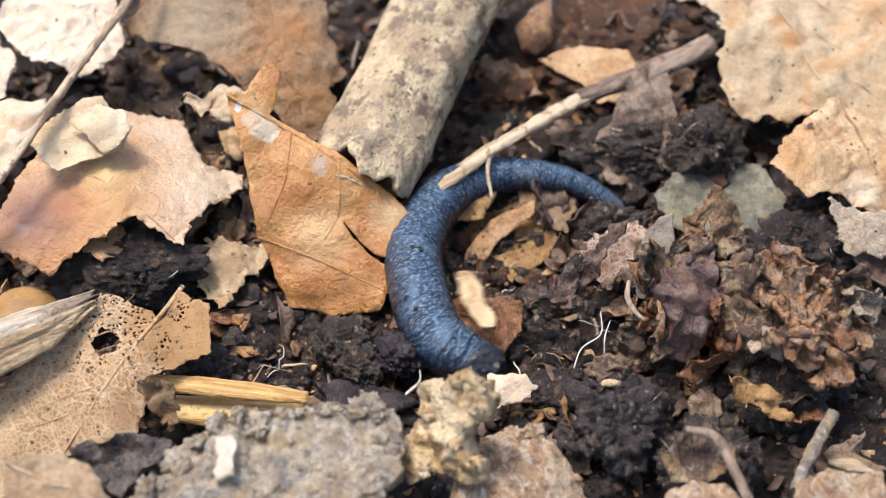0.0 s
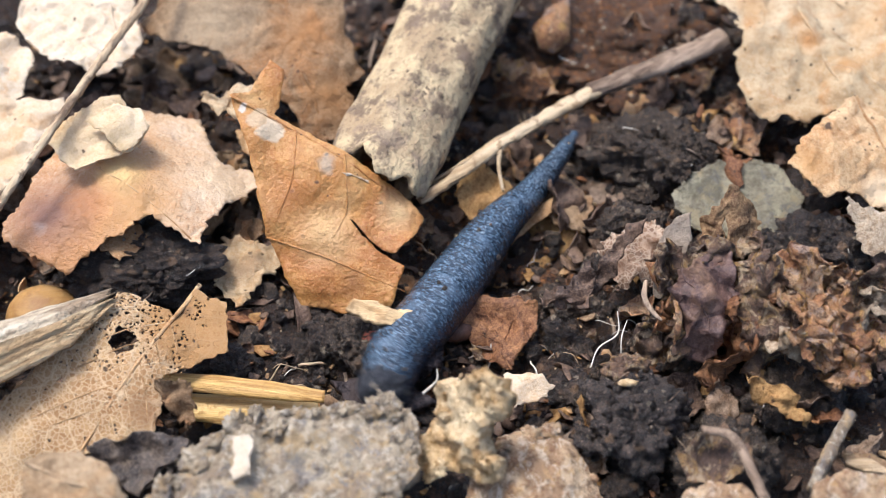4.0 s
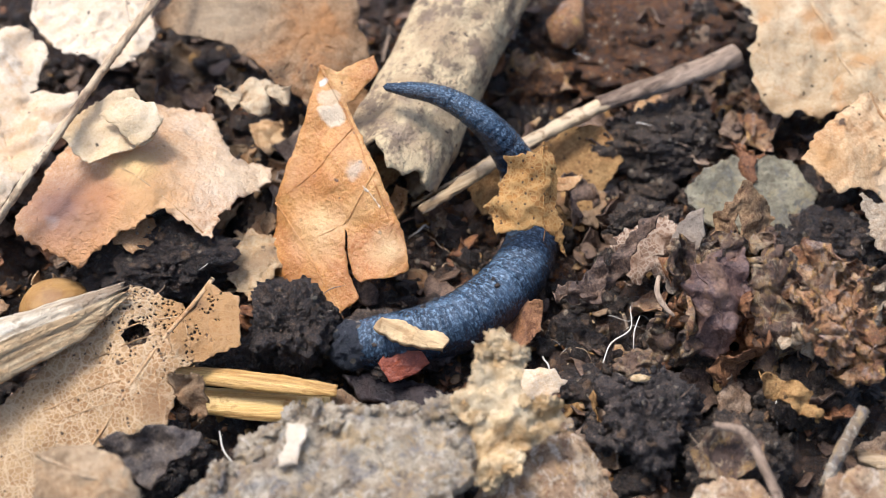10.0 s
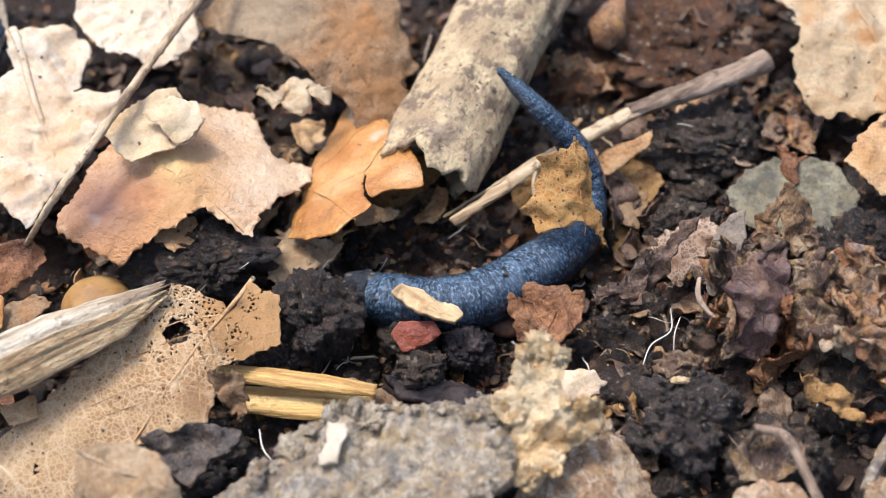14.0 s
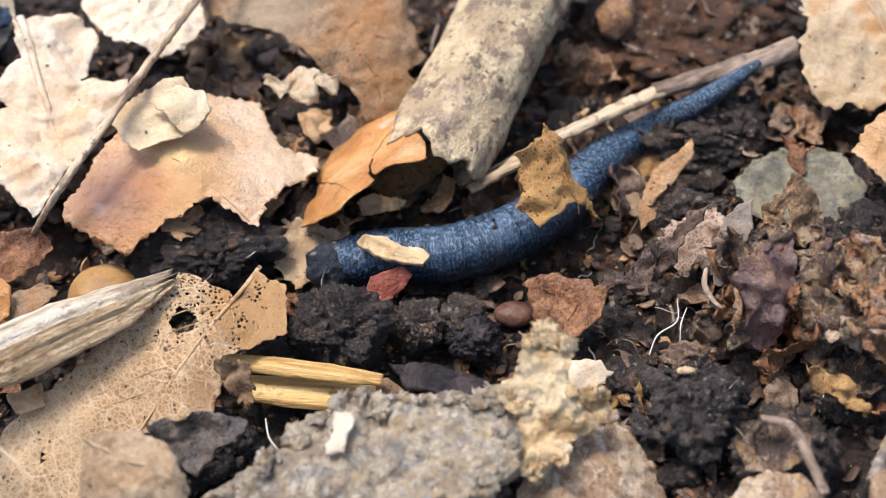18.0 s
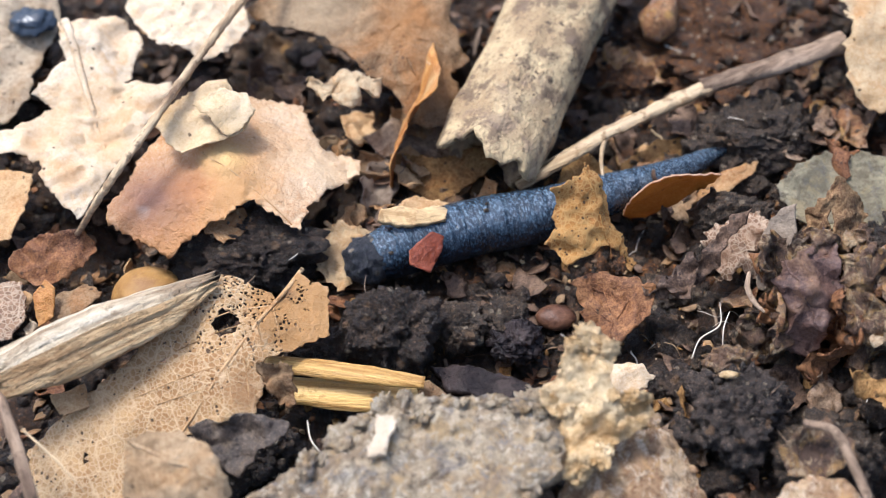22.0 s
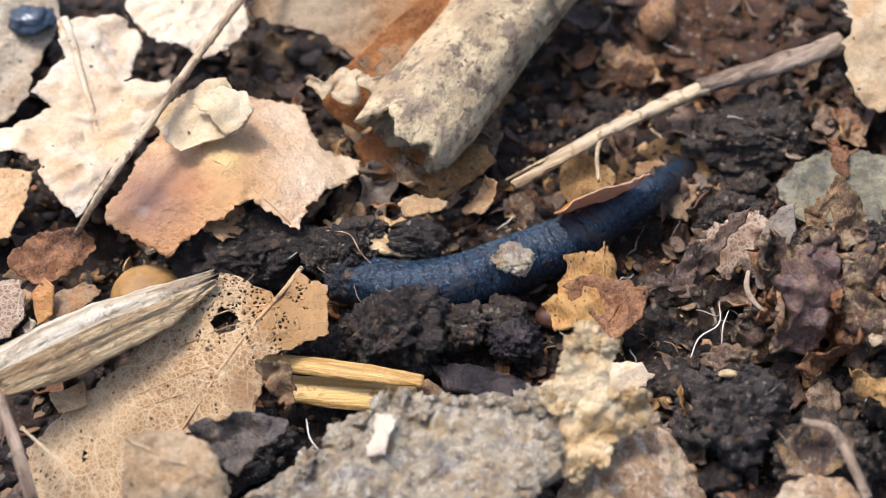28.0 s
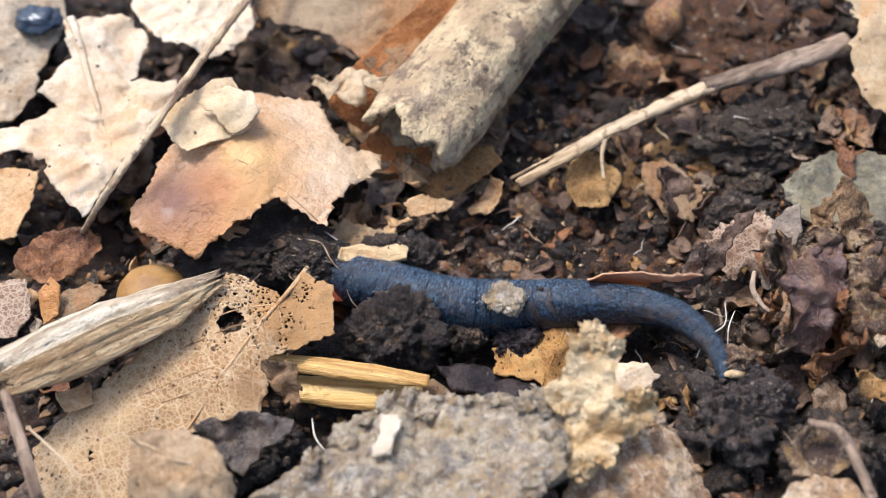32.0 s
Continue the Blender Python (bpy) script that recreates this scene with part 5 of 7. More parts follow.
heap("rotten_leaf_clump", "heap of crumpled purplish brown rotten leaves", (30.01, -11.42, 5), 3.6, [
    (ROT, -2.03, 0.68, 2.5, 50, 20, 4.76, 2.75),
    (RED, 0.68, -1.62, 1.5, 65, 120, 3.92, 2.25),
    (ROT, 1.35, 2.16, 3.5, 35, 200, 3.64, 2),
    (ROT, -2.97, -2.43, 0.5, 70, 300, 3.36, 2.12),
    (ROTRED, 3.24, 1.08, 1.75, 60, 60, 2.52, 1.5)], 31)
heap("rotten_leaf_clump", "heap of brown and ochre rotten leaf layers", (34.84, -12.76, 5), 3.6, [
    (ROT, -1.08, 2.43, 3, 45, 40, 3.92, 2.5),
    (ROT, 0.81, -0.81, 2.25, 60, 150, 4.2, 2.38),
    (RED, -1.89, -2.97, 0.75, 70, 250, 3.08, 1.88),
    (ROTRED, 1.62, -3.51, 0.25, 75, 330, 2.66, 1.75),
    (ROT, 2.7, 2.16, 1.5, 40, 10, 3.08, 2)], 32)
heap("rotten_leaf_clump", "clump of pinkish brown rotten leaf layers", (39.08, -16.86, 7.5), 4.0, [
    (ROTRED, -0.81, 1.35, 3.25, 38, 10, 3.64, 3.25),
    (ROTRED, 1.62, 0.54, 2.5, 50, 100, 3.92, 2.5),
    (GREY, -2.7, -1.62, 1.5, 60, 200, 2.8, 2.25),
    (ROTRED, 1.08, -2.7, 0.75, 66, 290, 3.22, 2.12),
    (ROTRED, -0.81, 3.24, 1.5, 25, 350, 3.92, 3),
    (ROT, 2.16, 2.16, 3, 40, 45, 2.24, 1.75)], 33)
pink_leaf = leaf("leaf_fragment", "pinkish orange-brown crumpled rotten leaf", ROTRED, (38.97, -18.23, 10), (0.1, 0.5), [
    (-2.55, -0.93), (-1.43, -2.72), (0.9, -3.74), (2.83, -2.06), (2.77, 1.42), (1.43, 3.55), (-1.12, 3.15), (-2.84, 1.42)], jag=0.6, wave=1.3, wave_size=3, crumple=1.5)
dark_front = clod("clod", "big dark brown crumbly clod with a white fleck", DUSKCLOD, (23.25, -21.11, 3.5), (4.4, 4.2, 4.2), 22.5, rough=0.3)
dark_right = clod("clod", "dark brown clod of wet soil", BROWNCLOD, (37.29, -9.46, 2.5), (4.5, 4, 3), 23.5, rough=0.35)
dark_right_b = clod("clod", "dark brown clod on soil", CLOD, (42.07, -2.08, 3), (5, 3.5, 2.5), 24.5, rough=0.35)
round_right = clod("clod", "greyish brown rounded clod", BROWNCLOD, (30.11, -25.55, 4), (3.8, 3.4, 3.2), 25.5, rough=0.3)
dark_corner = clod("clod", "brown clod at the litter edge", BROWNCLOD, (36.57, -18.43, 3), (4.4, 4, 3.4), 26.5, rough=0.35)
pale_stem = rod("straw", "mottled tan straw stem standing on soil", GREYBARK, [(39.5, -24.68, 9), (37.45, -27.62, 8.5), (35.33, -31.16, 8)], [0.45, 0.55, 0.45], rough=0.3, category="straw")
red_corner = leaf("leaf_fragment", "pale red-brown bark flake", REDBARK, (38.2, -32.43, 9), (0, 0.3), [
    (-3.81, -2.32), (3.83, -2.49), (3.61, 1.7), (-0.67, 2.01), (-2.93, 1.17)], jag=0.3, thick=0.6)
grey_corner = leaf("leaf_fragment", "brown dead leaf edge", BROWN, (41.27, -27.19, 6), (0, 0.2), [
    (-0.69, -0.77), (2.88, -0.84), (-0, 0.66), (-2.2, 0.95)], jag=0.2)
red_soil = clod("clod", "reddish crumbly mass of rotten wood", REDSOIL, (28.22, 26.06, 2.5), (9, 8, 2.6), 31.5, rough=0.4, knob=2.5)
tan_corner = leaf("leaf_fragment", "pinkish tan bark flake among clods", REDBARK, (27.8, -32.38, 8), (0, 0.3), [
    (-3.67, -2.3), (3.64, -2.31), (3.86, -0.14), (2.14, 1.61), (-0.35, 2.15), (-2.11, 1.4), (-3.51, -0.35)], jag=0.4, thick=0.8, wave=0.8, wave_size=3)
grey_round = leaf("leaf_fragment", "brown leaf curled round a clod", ROT, (28.32, -27.88, 8), (0.1, 0.5), [
    (-2.29, -1.62), (-0.22, -2.18), (2.81, -1.49), (2.86, 0.88), (1.09, 2.3), (-1.51, 2.02), (-2.76, 0.13)], jag=0.4, wave=0.8, wave_size=3, roll=(20, 4))
bent_straw = rod("straw", "thin bent brown straw over a clod", TWIGGY, [(27.33, -26.62, 10), (29.41, -27.89, 10.5), (30.52, -30.88, 10), (31.26, -33.3, 9.5)], [0.3, 0.4, 0.4, 0.4], category="straw")
pale_bit = leaf("wood_chip", "pale splinter of wood lying on soil", SPLIT, (40.52, -27.47, 6), (0, 0.2), [
    (-1.42, 0.1), (0.03, -0.61), (2.23, -0.8), (0.64, 0.34), (-1.5, 0.97)], thick=0.5, jag=0.15, category="wood chip")
white_fleck = clod("wood_chip", "small white fleck on a dark clod", TANWOOD, (22.59, -20.13, 7.6), (0.8, 0.35, 0.3), 91.0, rough=0.2, detail=3, category="wood chip")
root_a = rod("rootlet", "forked white root thread hanging over soil", ROOT, [(20.61, -14.86, 3), (21.43, -13.15, 3.5), (23.04, -12.45, 4.5), (23.1, -10.82, 5.5)], [0.05, 0.08, 0.08, 0.04], sides=6, category="root")
root_b = rod("rootlet", "white root thread hanging over soil", ROOT, [(23.14, -14.28, 4), (23.24, -13.16, 5), (23.89, -11.45, 5)], [0.05, 0.07, 0.04], sides=6, category="root")
fibre_a = rod("rootlet", "white torn fibre on rotten wood", ROOT, [(9.55, -21.48, 11), (9.68, -20.33, 12), (9.02, -19.89, 12.5)], [0.12, 0.08, 0.03], sides=6, category="root")
fibre_b = rod("rootlet", "white torn fibre standing on rotten wood", ROOT, [(11.95, -21.49, 11), (12.2, -20.61, 12), (12.31, -19.78, 12.5)], [0.12, 0.08, 0.03], sides=6, category="root")
fibre_c = rod("rootlet", "thin white rootlet beside a straw", ROOT, [(-11.04, -21.2, 3), (-10.53, -23.89, 4), (-9.35, -26.13, 5)], [0.08, 0.08, 0.05], sides=5, category="root")
fibre_d = rod("rootlet", "thin pale thread across a lacy leaf", SPLIT, [(-32.22, -26.41, 9), (-29.21, -29.3, 9), (-26.7, -32.11, 9)], [0.12, 0.1, 0.06], sides=5, category="root")
front_bark = leaf("bark_piece", "grey lichen-stained bark flake with crumbled edge", GREYBARK, (-2.49, -27.19, 9), (0.05, 0.12), [
    (-15.56, -6.32), (-13.1, -3.92), (-11.19, -2.03), (-9.67, -0.54), (-8.88, 0.88), (-7.06, 1.87), (-4.78, 3.14), (-2.99, 2.73), (-1.4, 3.01), (0.46, 3.4), (1.94, 4.03), (3.4, 3.6), (4.99, 3.98), (6.51, 4.11), (8.1, 2.29), (7.92, 0.18), (7.76, -1.99), (6.26, -4.06), (5.7, -5.39)], jag=0.45, thick=1.3, wave=0.9, wave_size=5, crease=0.4, crumple=0.5, category="bark", blade_name="slab", crust=40)
white_chip = leaf("wood_chip", "small whitish wood chip on grey bark", PALECHIP, (-8.02, -28.54, 10.4), (0.05, 0.12), [
    (-0.57, 1.76), (0.86, 1.86), (1.18, 1.22), (0.92, 0.05), (1.05, -1.53), (-0.36, -1.98), (-0.46, -1.17), (-0.06, 0.12)], jag=0.2, thick=0.35, category="wood chip")
tan_lump = leaf("rotten_wood", "crumbly pale tan flake of rotten wood with white fibres", TANWOOD, (8.84, -24.71, 9.5), (0, 0.9), [
    (-2.59, 3.61), (-2.38, 5.32), (-1.52, 5.11), (-0.66, 5.75), (0.72, 5.49), (1.31, 3.94), (0.97, 2.4), (1.57, 0.77), (2.51, 0.34), (3.46, 0.76), (4.18, -0.18), (3.54, -1.73), (1.47, -2.75), (-0.16, -4.21), (-0.68, -5.41), (-1.96, -5.75), (-2.91, -5.06), (-2.82, -2.92), (-2.56, -0.9), (-3.67, 0.09), (-4.01, 1.12), (-3.02, 2.32)], jag=0.35, thick=1.7, wave=1.0, wave_size=3, crease=0.45, crumple=0.3, category="rotten wood", blade_name="slab", crust=12)
front_right_bark = leaf("bark_piece", "reddish grey bark piece with rounded back", REDBARK, (14.72, -27.71, 6), (0, 0.1), [
    (-5.74, -4.47), (5.86, -4.75), (5.72, -1.84), (3.87, 1.7), (1.44, 4.58), (-1.26, 4.38), (-4.05, 2.39), (-5.8, -1.56)], jag=0.3, thick=1.2, cup=-2.5, crease=0.3, category="bark", blade_name='slab', crust=8)
orange_leaf = leaf("fallen_leaf", "bright orange-brown leaf with a torn slit", ORANGE, (0.05, 1.54, 7), (-0.1, 0.75), [
    (-7.32, 4.35), (-5.87, -3.52), (-3.24, -9.8), (0.72, -10.61), (4.91, -10.17), (6.11, -6.65), (3.46, -4.94), (1.51, -2.25), (4.21, -5.1), (5.47, -5.53), (8.12, -2.8), (8.35, -2.29), (6.25, 0.11), (1.12, 3.58), (-4.74, 7.1), (-4.27, 7.79), (-3.83, 11.09), (-4.96, 12.03), (-7.05, 9.12), (-8.75, 8.76)], rib=[(-8.6, 8.67), (-2.94, 5.61), (8.14, -2.05)], ribs=[[(-5.86, -3.77), (-0.47, -5.72), (6.1, -8.88)], [(-2.94, 5.61), (-3.48, 1.07), (-5.04, -2.49)], [(1.13, 3.33), (1.34, -1.66), (-0.51, -4.74)]], patches=[(CREAM, [(1.01, 1.42), (3.32, 0.8), (3.22, 1.04), (0.95, 1.72)], "pale scratch")], stains=[(-5.2, 5.47, 1.2, (0.62, 0.50, 0.33), 0.75, 0.8), (-6.35, 6.8, 0.9, (0.60, 0.45, 0.27), 0.7, 0.7), (-7.58, 7.83, 0.5, (0.70, 0.62, 0.50), 0.6, 0.85), (-0.48, 2.49, 1, (0.52, 0.41, 0.28), 0.4, 0.7), (-0.56, -3.75, 3.5, (0.66, 0.42, 0.18), 0, 0.7), (5.83, -1.92, 2.2, (0.68, 0.48, 0.22), 0, 0.7), (-3.68, 0.07, 3, (0.40, 0.14, 0.03), 0, 0.7), (1.6, -8.1, 1.6, (0.26, 0.10, 0.03), 0, 0.7)], rib_width=0.15, side_veins=0, under=RUSTUNDER, jag=0.22, wave=0.9, wave_size=6, roll=(-50, -17))
dark_piece = leaf("leaf_fragment", "brown stiff leaf piece with uneven edge", UMBER, (29.18, 11.35, 5), (0.1, 0.6), [
    (-3.49, -4.85), (-0.95, -5.61), (2.4, -3.75), (3.71, 1.04), (3.39, 5.47), (0.85, 6.53), (-1.68, 2.62), (-4.19, -1.26)], jag=0.5, wave=1.4, wave_size=3.5, crumple=0.5)
dark_piece_lump = clod("clod", "dark brown crumbly clod", BROWNCLOD, (35.1, 8.97, 5), (3.4, 3.2, 3.4), 51.0, rough=0.4)
tan_behind = leaf("leaf_fragment", "tan leaf piece beneath a twig", TAN, (26.6, 19.7, 5), (0.1, 0.3), [
    (-1.74, -1.14), (-0.37, -3.47), (2.33, -3.43), (3.79, 0.53), (3.01, 2.21), (-1.27, 3.29), (-5.78, 2.14)], jag=0.3)
rolling_clod = clod("clod", "black crumbly soil clod with rootlets", CLOD, (-1.9, -10.62, 3), (4.0, 3.8, 3.6), 61.0, rough=0.3)
rolling_small = clod("clod", "small brown crumbly clod", BROWNCLOD, (3.94, -12.23, 1.8), (2.1, 2.0, 1.7), 62.0, rough=0.3)
stuck_leaf = leaf("leaf_fragment", "tan leaf piece with dark dots stuck to the tail", DOTTED, (16.14, 0.56, 6), (0.05, 1.1), [
    (-3.52, -1.08), (-2.51, -0.34), (-1.79, 2.09), (-2.06, 3.09), (-0.16, 3.32), (1.48, 3.99), (2.31, 3.23), (2.76, 0.85), (3.33, -1.98), (4.1, -5.25), (3.46, -4.88), (2.72, -3.55), (1.37, -2.9), (-0.36, -3.14), (-2.31, -3.81)], folds=[(1.6, 0, 8, -0.9, 0.4)], rib=[(1.2, 4.5), (2.1, -4.0)], rib_width=0.1, jag=0.35, wave=0.9, wave_size=3, crumple=0.35, under=OCHRE)
second_leaf = leaf("leaf_fragment", "smooth pinkish tan leaf piece stuck to the tail", PINK, (18.79, 5.39, 7), (0.1, 0.9), [
    (-2.01, -1.43), (-1.5, -5.01), (0.8, -4.41), (3.23, -1.81), (3.7, 1.43), (0.36, 3.95), (-1.83, 4.87), (-2.76, 2.41)], under=GLOWING, jag=0.22, wave=0.6, wave_size=4)
pale_flake = leaf("wood_chip", "pale tan wood flake stuck to the tail", PALEFLAKE, (-1.62, -4.29, 6), (0.0, 0.25), [
    (-2.87, 1.27), (-1.94, 1.97), (-0.54, 1.37), (0.91, 0.3), (2.22, -0.25), (2.87, -1.27), (2.11, -2.08), (0.77, -1.39), (-0.85, -0.58), (-2.06, 0.5)], jag=0.25, thick=0.55, wave=0.3, wave_size=2, crease=0.1, crumple=0.12, category="wood chip", blade_name="slab")
red_flake = leaf("leaf_fragment", "small glossy red-brown leaf flake stuck to the tail", REDCHIP, (1.81, -9.17, 4), (0, 0.8), [
    (-1.17, -1.55), (0.99, -0.85), (2.2, 0.11), (1.49, 1.07), (-1.39, 1.09), (-2.11, 0.13)], jag=0.08, wave=0.2)
grey_flake = clod("wood_chip", "grey-tan wood crumb stuck to the tail", GREYBARK, (5.98, -6.28, 5.6), (1.6, 1.6, 0.6), 72.0, rough=0.4, category="wood chip")
mud_cap = clod("clod", "wet black soil clod stuck to the torn tail end", CLOD, (-7.85, -3.08, 3.5), (3.2, 2.6, 2.4), 81.0, rough=0.35)
mud_back = clod("clod", "small dark clod riding on the tail", CLOD, (2.72, 6.88, 5), (2.4, 1.8, 1.5), 82.0, rough=0.35)
mud_lump = clod("clod", "brown soil crumb lifted by the tail", BROWNCLOD, (-3.13, -3.45, 5), (2.2, 1.3, 1.2), 83.0, rough=0.35)
part("root_thread", tube(*rounded([(-1.5, 1.0, 2.3), (0.5, 0.2, 2.7), (1.6, -1.6, 2.2), (3.4, -2.6, 0.6)], [0.04, 0.06, 0.06, 0.03]), 3.0, 0.1, 6), TWIGTAN, mud_cap, "thin tan root thread")

purple_leaf = leaf("leaf_fragment", "shiny purple-brown rotten leaf hanging over a dark hollow", PURPLE, (29.35, -14.24, 9.5), (0.15, 1.1), [
    (1.85, 5.02), (-0.61, 3.54), (-2.93, 1.72), (-2.57, -1.28), (-2.23, -4.43), (-0.89, -5.41), (0.47, -3.56), (1.82, -1.43), (2.53, 1.87), (2.56, 3.83)], rib=[(-1.5, 3.0), (0.2, -3.5)], rib_width=0.14, jag=0.45, wave=1.1, wave_size=2.6, crumple=0.9, cup=-2.2)
drab_leaf = leaf("leaf_fragment", "grey-brown rough rotten leaf bent downwards", ROT, (33.75, -15.15, 9.3), (-0.1, 1.0), [
    (-2.54, 4.7), (-0.33, 5.26), (1.68, 3.31), (2.68, -0.25), (2.23, -3.49), (0.13, -5.57), (-1.52, -3.72), (-2.28, -0.28)], jag=0.5, wave=1.0, wave_size=2.4, crumple=1.1, cup=-1.5)
yellow_flap = leaf("leaf_fragment", "ochre-green rotten leaf flap in shade", OCHRE, (34.03, -21.93, 7.0), (0.0, 0.8), [
    (-2.46, 1.79), (-0.3, 1.38), (1.72, 0.29), (2.36, -2.28), (0.47, -1.47), (-1.81, 0.3)], jag=0.4, wave=0.8, wave_size=2, crumple=0.8)
dark_rim = leaf("leaf_fragment", "dark curled rim of a rotten leaf", DARK, (23.46, -6.34, 7.5), (0.3, 1.0), [
    (2.87, 2.49), (0.92, 2.24), (-0.97, 0.15), (-3.34, -2.52), (-2.46, -3.14), (-0.39, -1.07), (0.96, 0.66), (2.39, 1.11)], jag=0.35, wave=0.5, wave_size=2, roll=(60, 1.6), crumple=0.5)
black_curl = leaf("leaf_fragment", "small black crumpled leaf curl", DARK, (19.03, -8.81, 5.5), (0.2, 0.8), [
    (-2.22, 0.37), (0.01, 0.67), (2.06, 1.87), (2.48, 0.64), (1.35, -1.27), (-0.87, -1.56), (-2.8, -0.73)], jag=0.5, wave=1.0, wave_size=1.6, crumple=1.0)
green_crumb = clod("clod", "ochre-brown crumbly lump of rotten leaf", ROT, (23.04, -17.45, 6), (1.9, 1.3, 1.1), 93.0, rough=0.4, detail=4)
pale_curl = rod("twig", "thin brown curled leaf stalk", TWIGGY, [(25.25, -10.19, 8.50), (24.89, -11.96, 8.60), (25.32, -13.27, 8.40), (26.05, -14.29, 8.30)], [0.2, 0.26, 0.24, 0.12], sides=8)
shadow_leaf = leaf("leaf_fragment", "dark grey-brown leaf curled under a lacy leaf", SMOKE, (-15.85, -25.6, 6.3), (0.15, 0.75), [
    (-4.02, 1.28), (-1.25, 1.92), (1.23, 1.91), (3.63, 1.04), (3.76, -0.07), (1.67, -0.98), (-0.03, -2.58), (-1.56, -2.01), (-3.48, -0.52)], jag=0.3, wave=0.8, wave_size=3, roll=(30, 5), crumple=0.5)
rotten_edge = leaf("leaf_fragment", "crumbled brown rim of a rotten leaf beside a straw", BROWN, (-13.62, -20.17, 5.4), (0.0, 0.8), [
    (-1.42, 2.04), (0.17, 1.81), (1.17, 0.22), (0.86, -2.03), (-0.04, -1.8), (-0.73, -0.22)], jag=0.6, wave=0.8, wave_size=1.5, crumple=1.0)
second_flake = leaf("leaf_fragment", "thin buff leaf flake curled over another flake", BUFF, (-19.03, 6.09, 11.4), (0.1, 0.5), [
    (-3.18, 0.96), (-0.55, 2.08), (1.46, 1.65), (2.44, -0.01), (1.41, -1.5), (-0.1, -2.43), (-1.48, -0.75)], jag=0.3, wave=0.6, wave_size=3, crumple=0.15)
white_litter = leaf("leaf_fragment", "pale crumbled leaf scrap behind a rust-brown leaf", SAND, (-9.73, 12.13, 8.0), (0.0, 0.4), [
    (-3.23, 0.87), (-0.65, 0.98), (2.97, 0.75), (3.24, 0.01), (1.46, -1.4), (-1.13, -0.83), (-2.68, -0.38)], jag=0.7, wave=1.0, wave_size=2, crumple=1.0)
under_stick = leaf("fallen_leaf", "dark brown leaf with an ochre rim under the stick", UMBER, (-0.63, 10.0, 1.6), (0.0, 0.35), [
    (-7.04, 1.47), (-3.85, -0.58), (-1.48, -2.61), (0.87, -4.33), (2.97, -2.9), (4.82, -0.59), (6.18, 2.33), (1.42, 3.52), (-3.89, 3.83)], jag=0.3, wave=0.9, wave_size=4, cup=1.0, crumple=0.4, stains=[(1.0, -2.6, 2.2, (0.42, 0.24, 0.08), 0.2, 0.8)])

# ---- the wriggling tail ----
LENGTH = 44.0
PIECES = 37


def girth(s):
    """Half thickness in mm along the tail, from its torn thick end (0) to its tip (1)."""
    return float(np.interp(s, [0, 0.02, 0.06, 0.2, 0.4, 0.55, 0.7, 0.85, 0.96, 1.0], [1.5, 2.1, 2.5, 2.65, 2.6, 2.25, 1.7, 1.15, 0.75, 0.42]))


def tail_piece(k):
    """One ring of skin round the x axis, a little longer than its share so that the rings overlap."""
    bm = bmesh.new()
    layer = bm.loops.layers.uv.new("UVMap")
    step = LENGTH / PIECES
    sides, along = 30, 8
    rings = []
    for i in range(along + 1):
        u = -1 + 2 * i / along
        x = u * step * 0.78
        s = min(1.0, max(0.0, (k + 0.5) / PIECES - x / LENGTH))
        r = girth(s) * (1 - 0.06 * u * u)
        rings.append([bm.verts.new((x * MM, r * math.sin(a) * MM, r * math.cos(a) * MM * 0.97)) for a in (2 * math.pi * j / sides for j in range(sides))])
    for i in range(along):
        for j in range(sides):
            j2 = (j + 1) % sides
            f = bm.faces.new((rings[i][j], rings[i + 1][j], rings[i + 1][j2], rings[i][j2]))
            for loop, (p, q) in zip(f.loops, ((i, j), (i + 1, j), (i + 1, j2), (i, j2))):
                q = sides if (j == sides - 1 and q == 0) else q
                a = q if j < sides / 2 else q - sides
                x = (-1 + 2 * p / along) * step * 0.78
                loop[layer].uv = (((k + 0.5) * step - x) * MM, a / sides * 16 * MM)
    for ring, flip in ((rings[0], False), (rings[-1], True)):
        mid = sum((v.co for v in ring), Vector()) / sides
        end = bm.verts.new(mid + Vector(((step * 0.3 if flip else -step * 0.3) * MM, 0, 0)))
        for j in range(sides):
            tri = (ring[j], end, ring[(j + 1) % sides]) if flip else (ring[(j + 1) % sides], end, ring[j])
            bm.faces.new(tri)
    return bm


TAIL = tagged(new("salamander_tail"), "cast-off slate-blue salamander tail wriggling on the soil", "animal tail")
SEGMENTS = [part("tail_ring", tail_piece(k), SKIN, TAIL) for k in range(PIECES)]
stump = part("torn_stump", lump((2.1, 2.2, 2.1), 80.0, 0.15, 4, 2.0, 0.1), MUDDY, TAIL, "muddy torn end")
SEGMENTS.append(stump)

dirt = random.Random(404)
for _ in range(16):
    k = min(PIECES - 1, int(dirt.random() ** 3 * PIECES))
    a, r = dirt.uniform(-1.5, 1.5), dirt.uniform(0.10, 0.34)
    g = girth((k + 0.5) / PIECES)
    bit = part("crumb", lump((r, r * 0.8, r * 0.6), 300 + k + a, 0.4, 2, 1.8, 0.25), dirt.choice((CLOD, CLOD, BROWNCLOD, MUDDY, TANWOOD)), SEGMENTS[k])
    bit.location = Vector((dirt.uniform(-0.4, 0.4), g * math.sin(a), g * math.cos(a) * 0.97)) * MM

SHAPES = {}


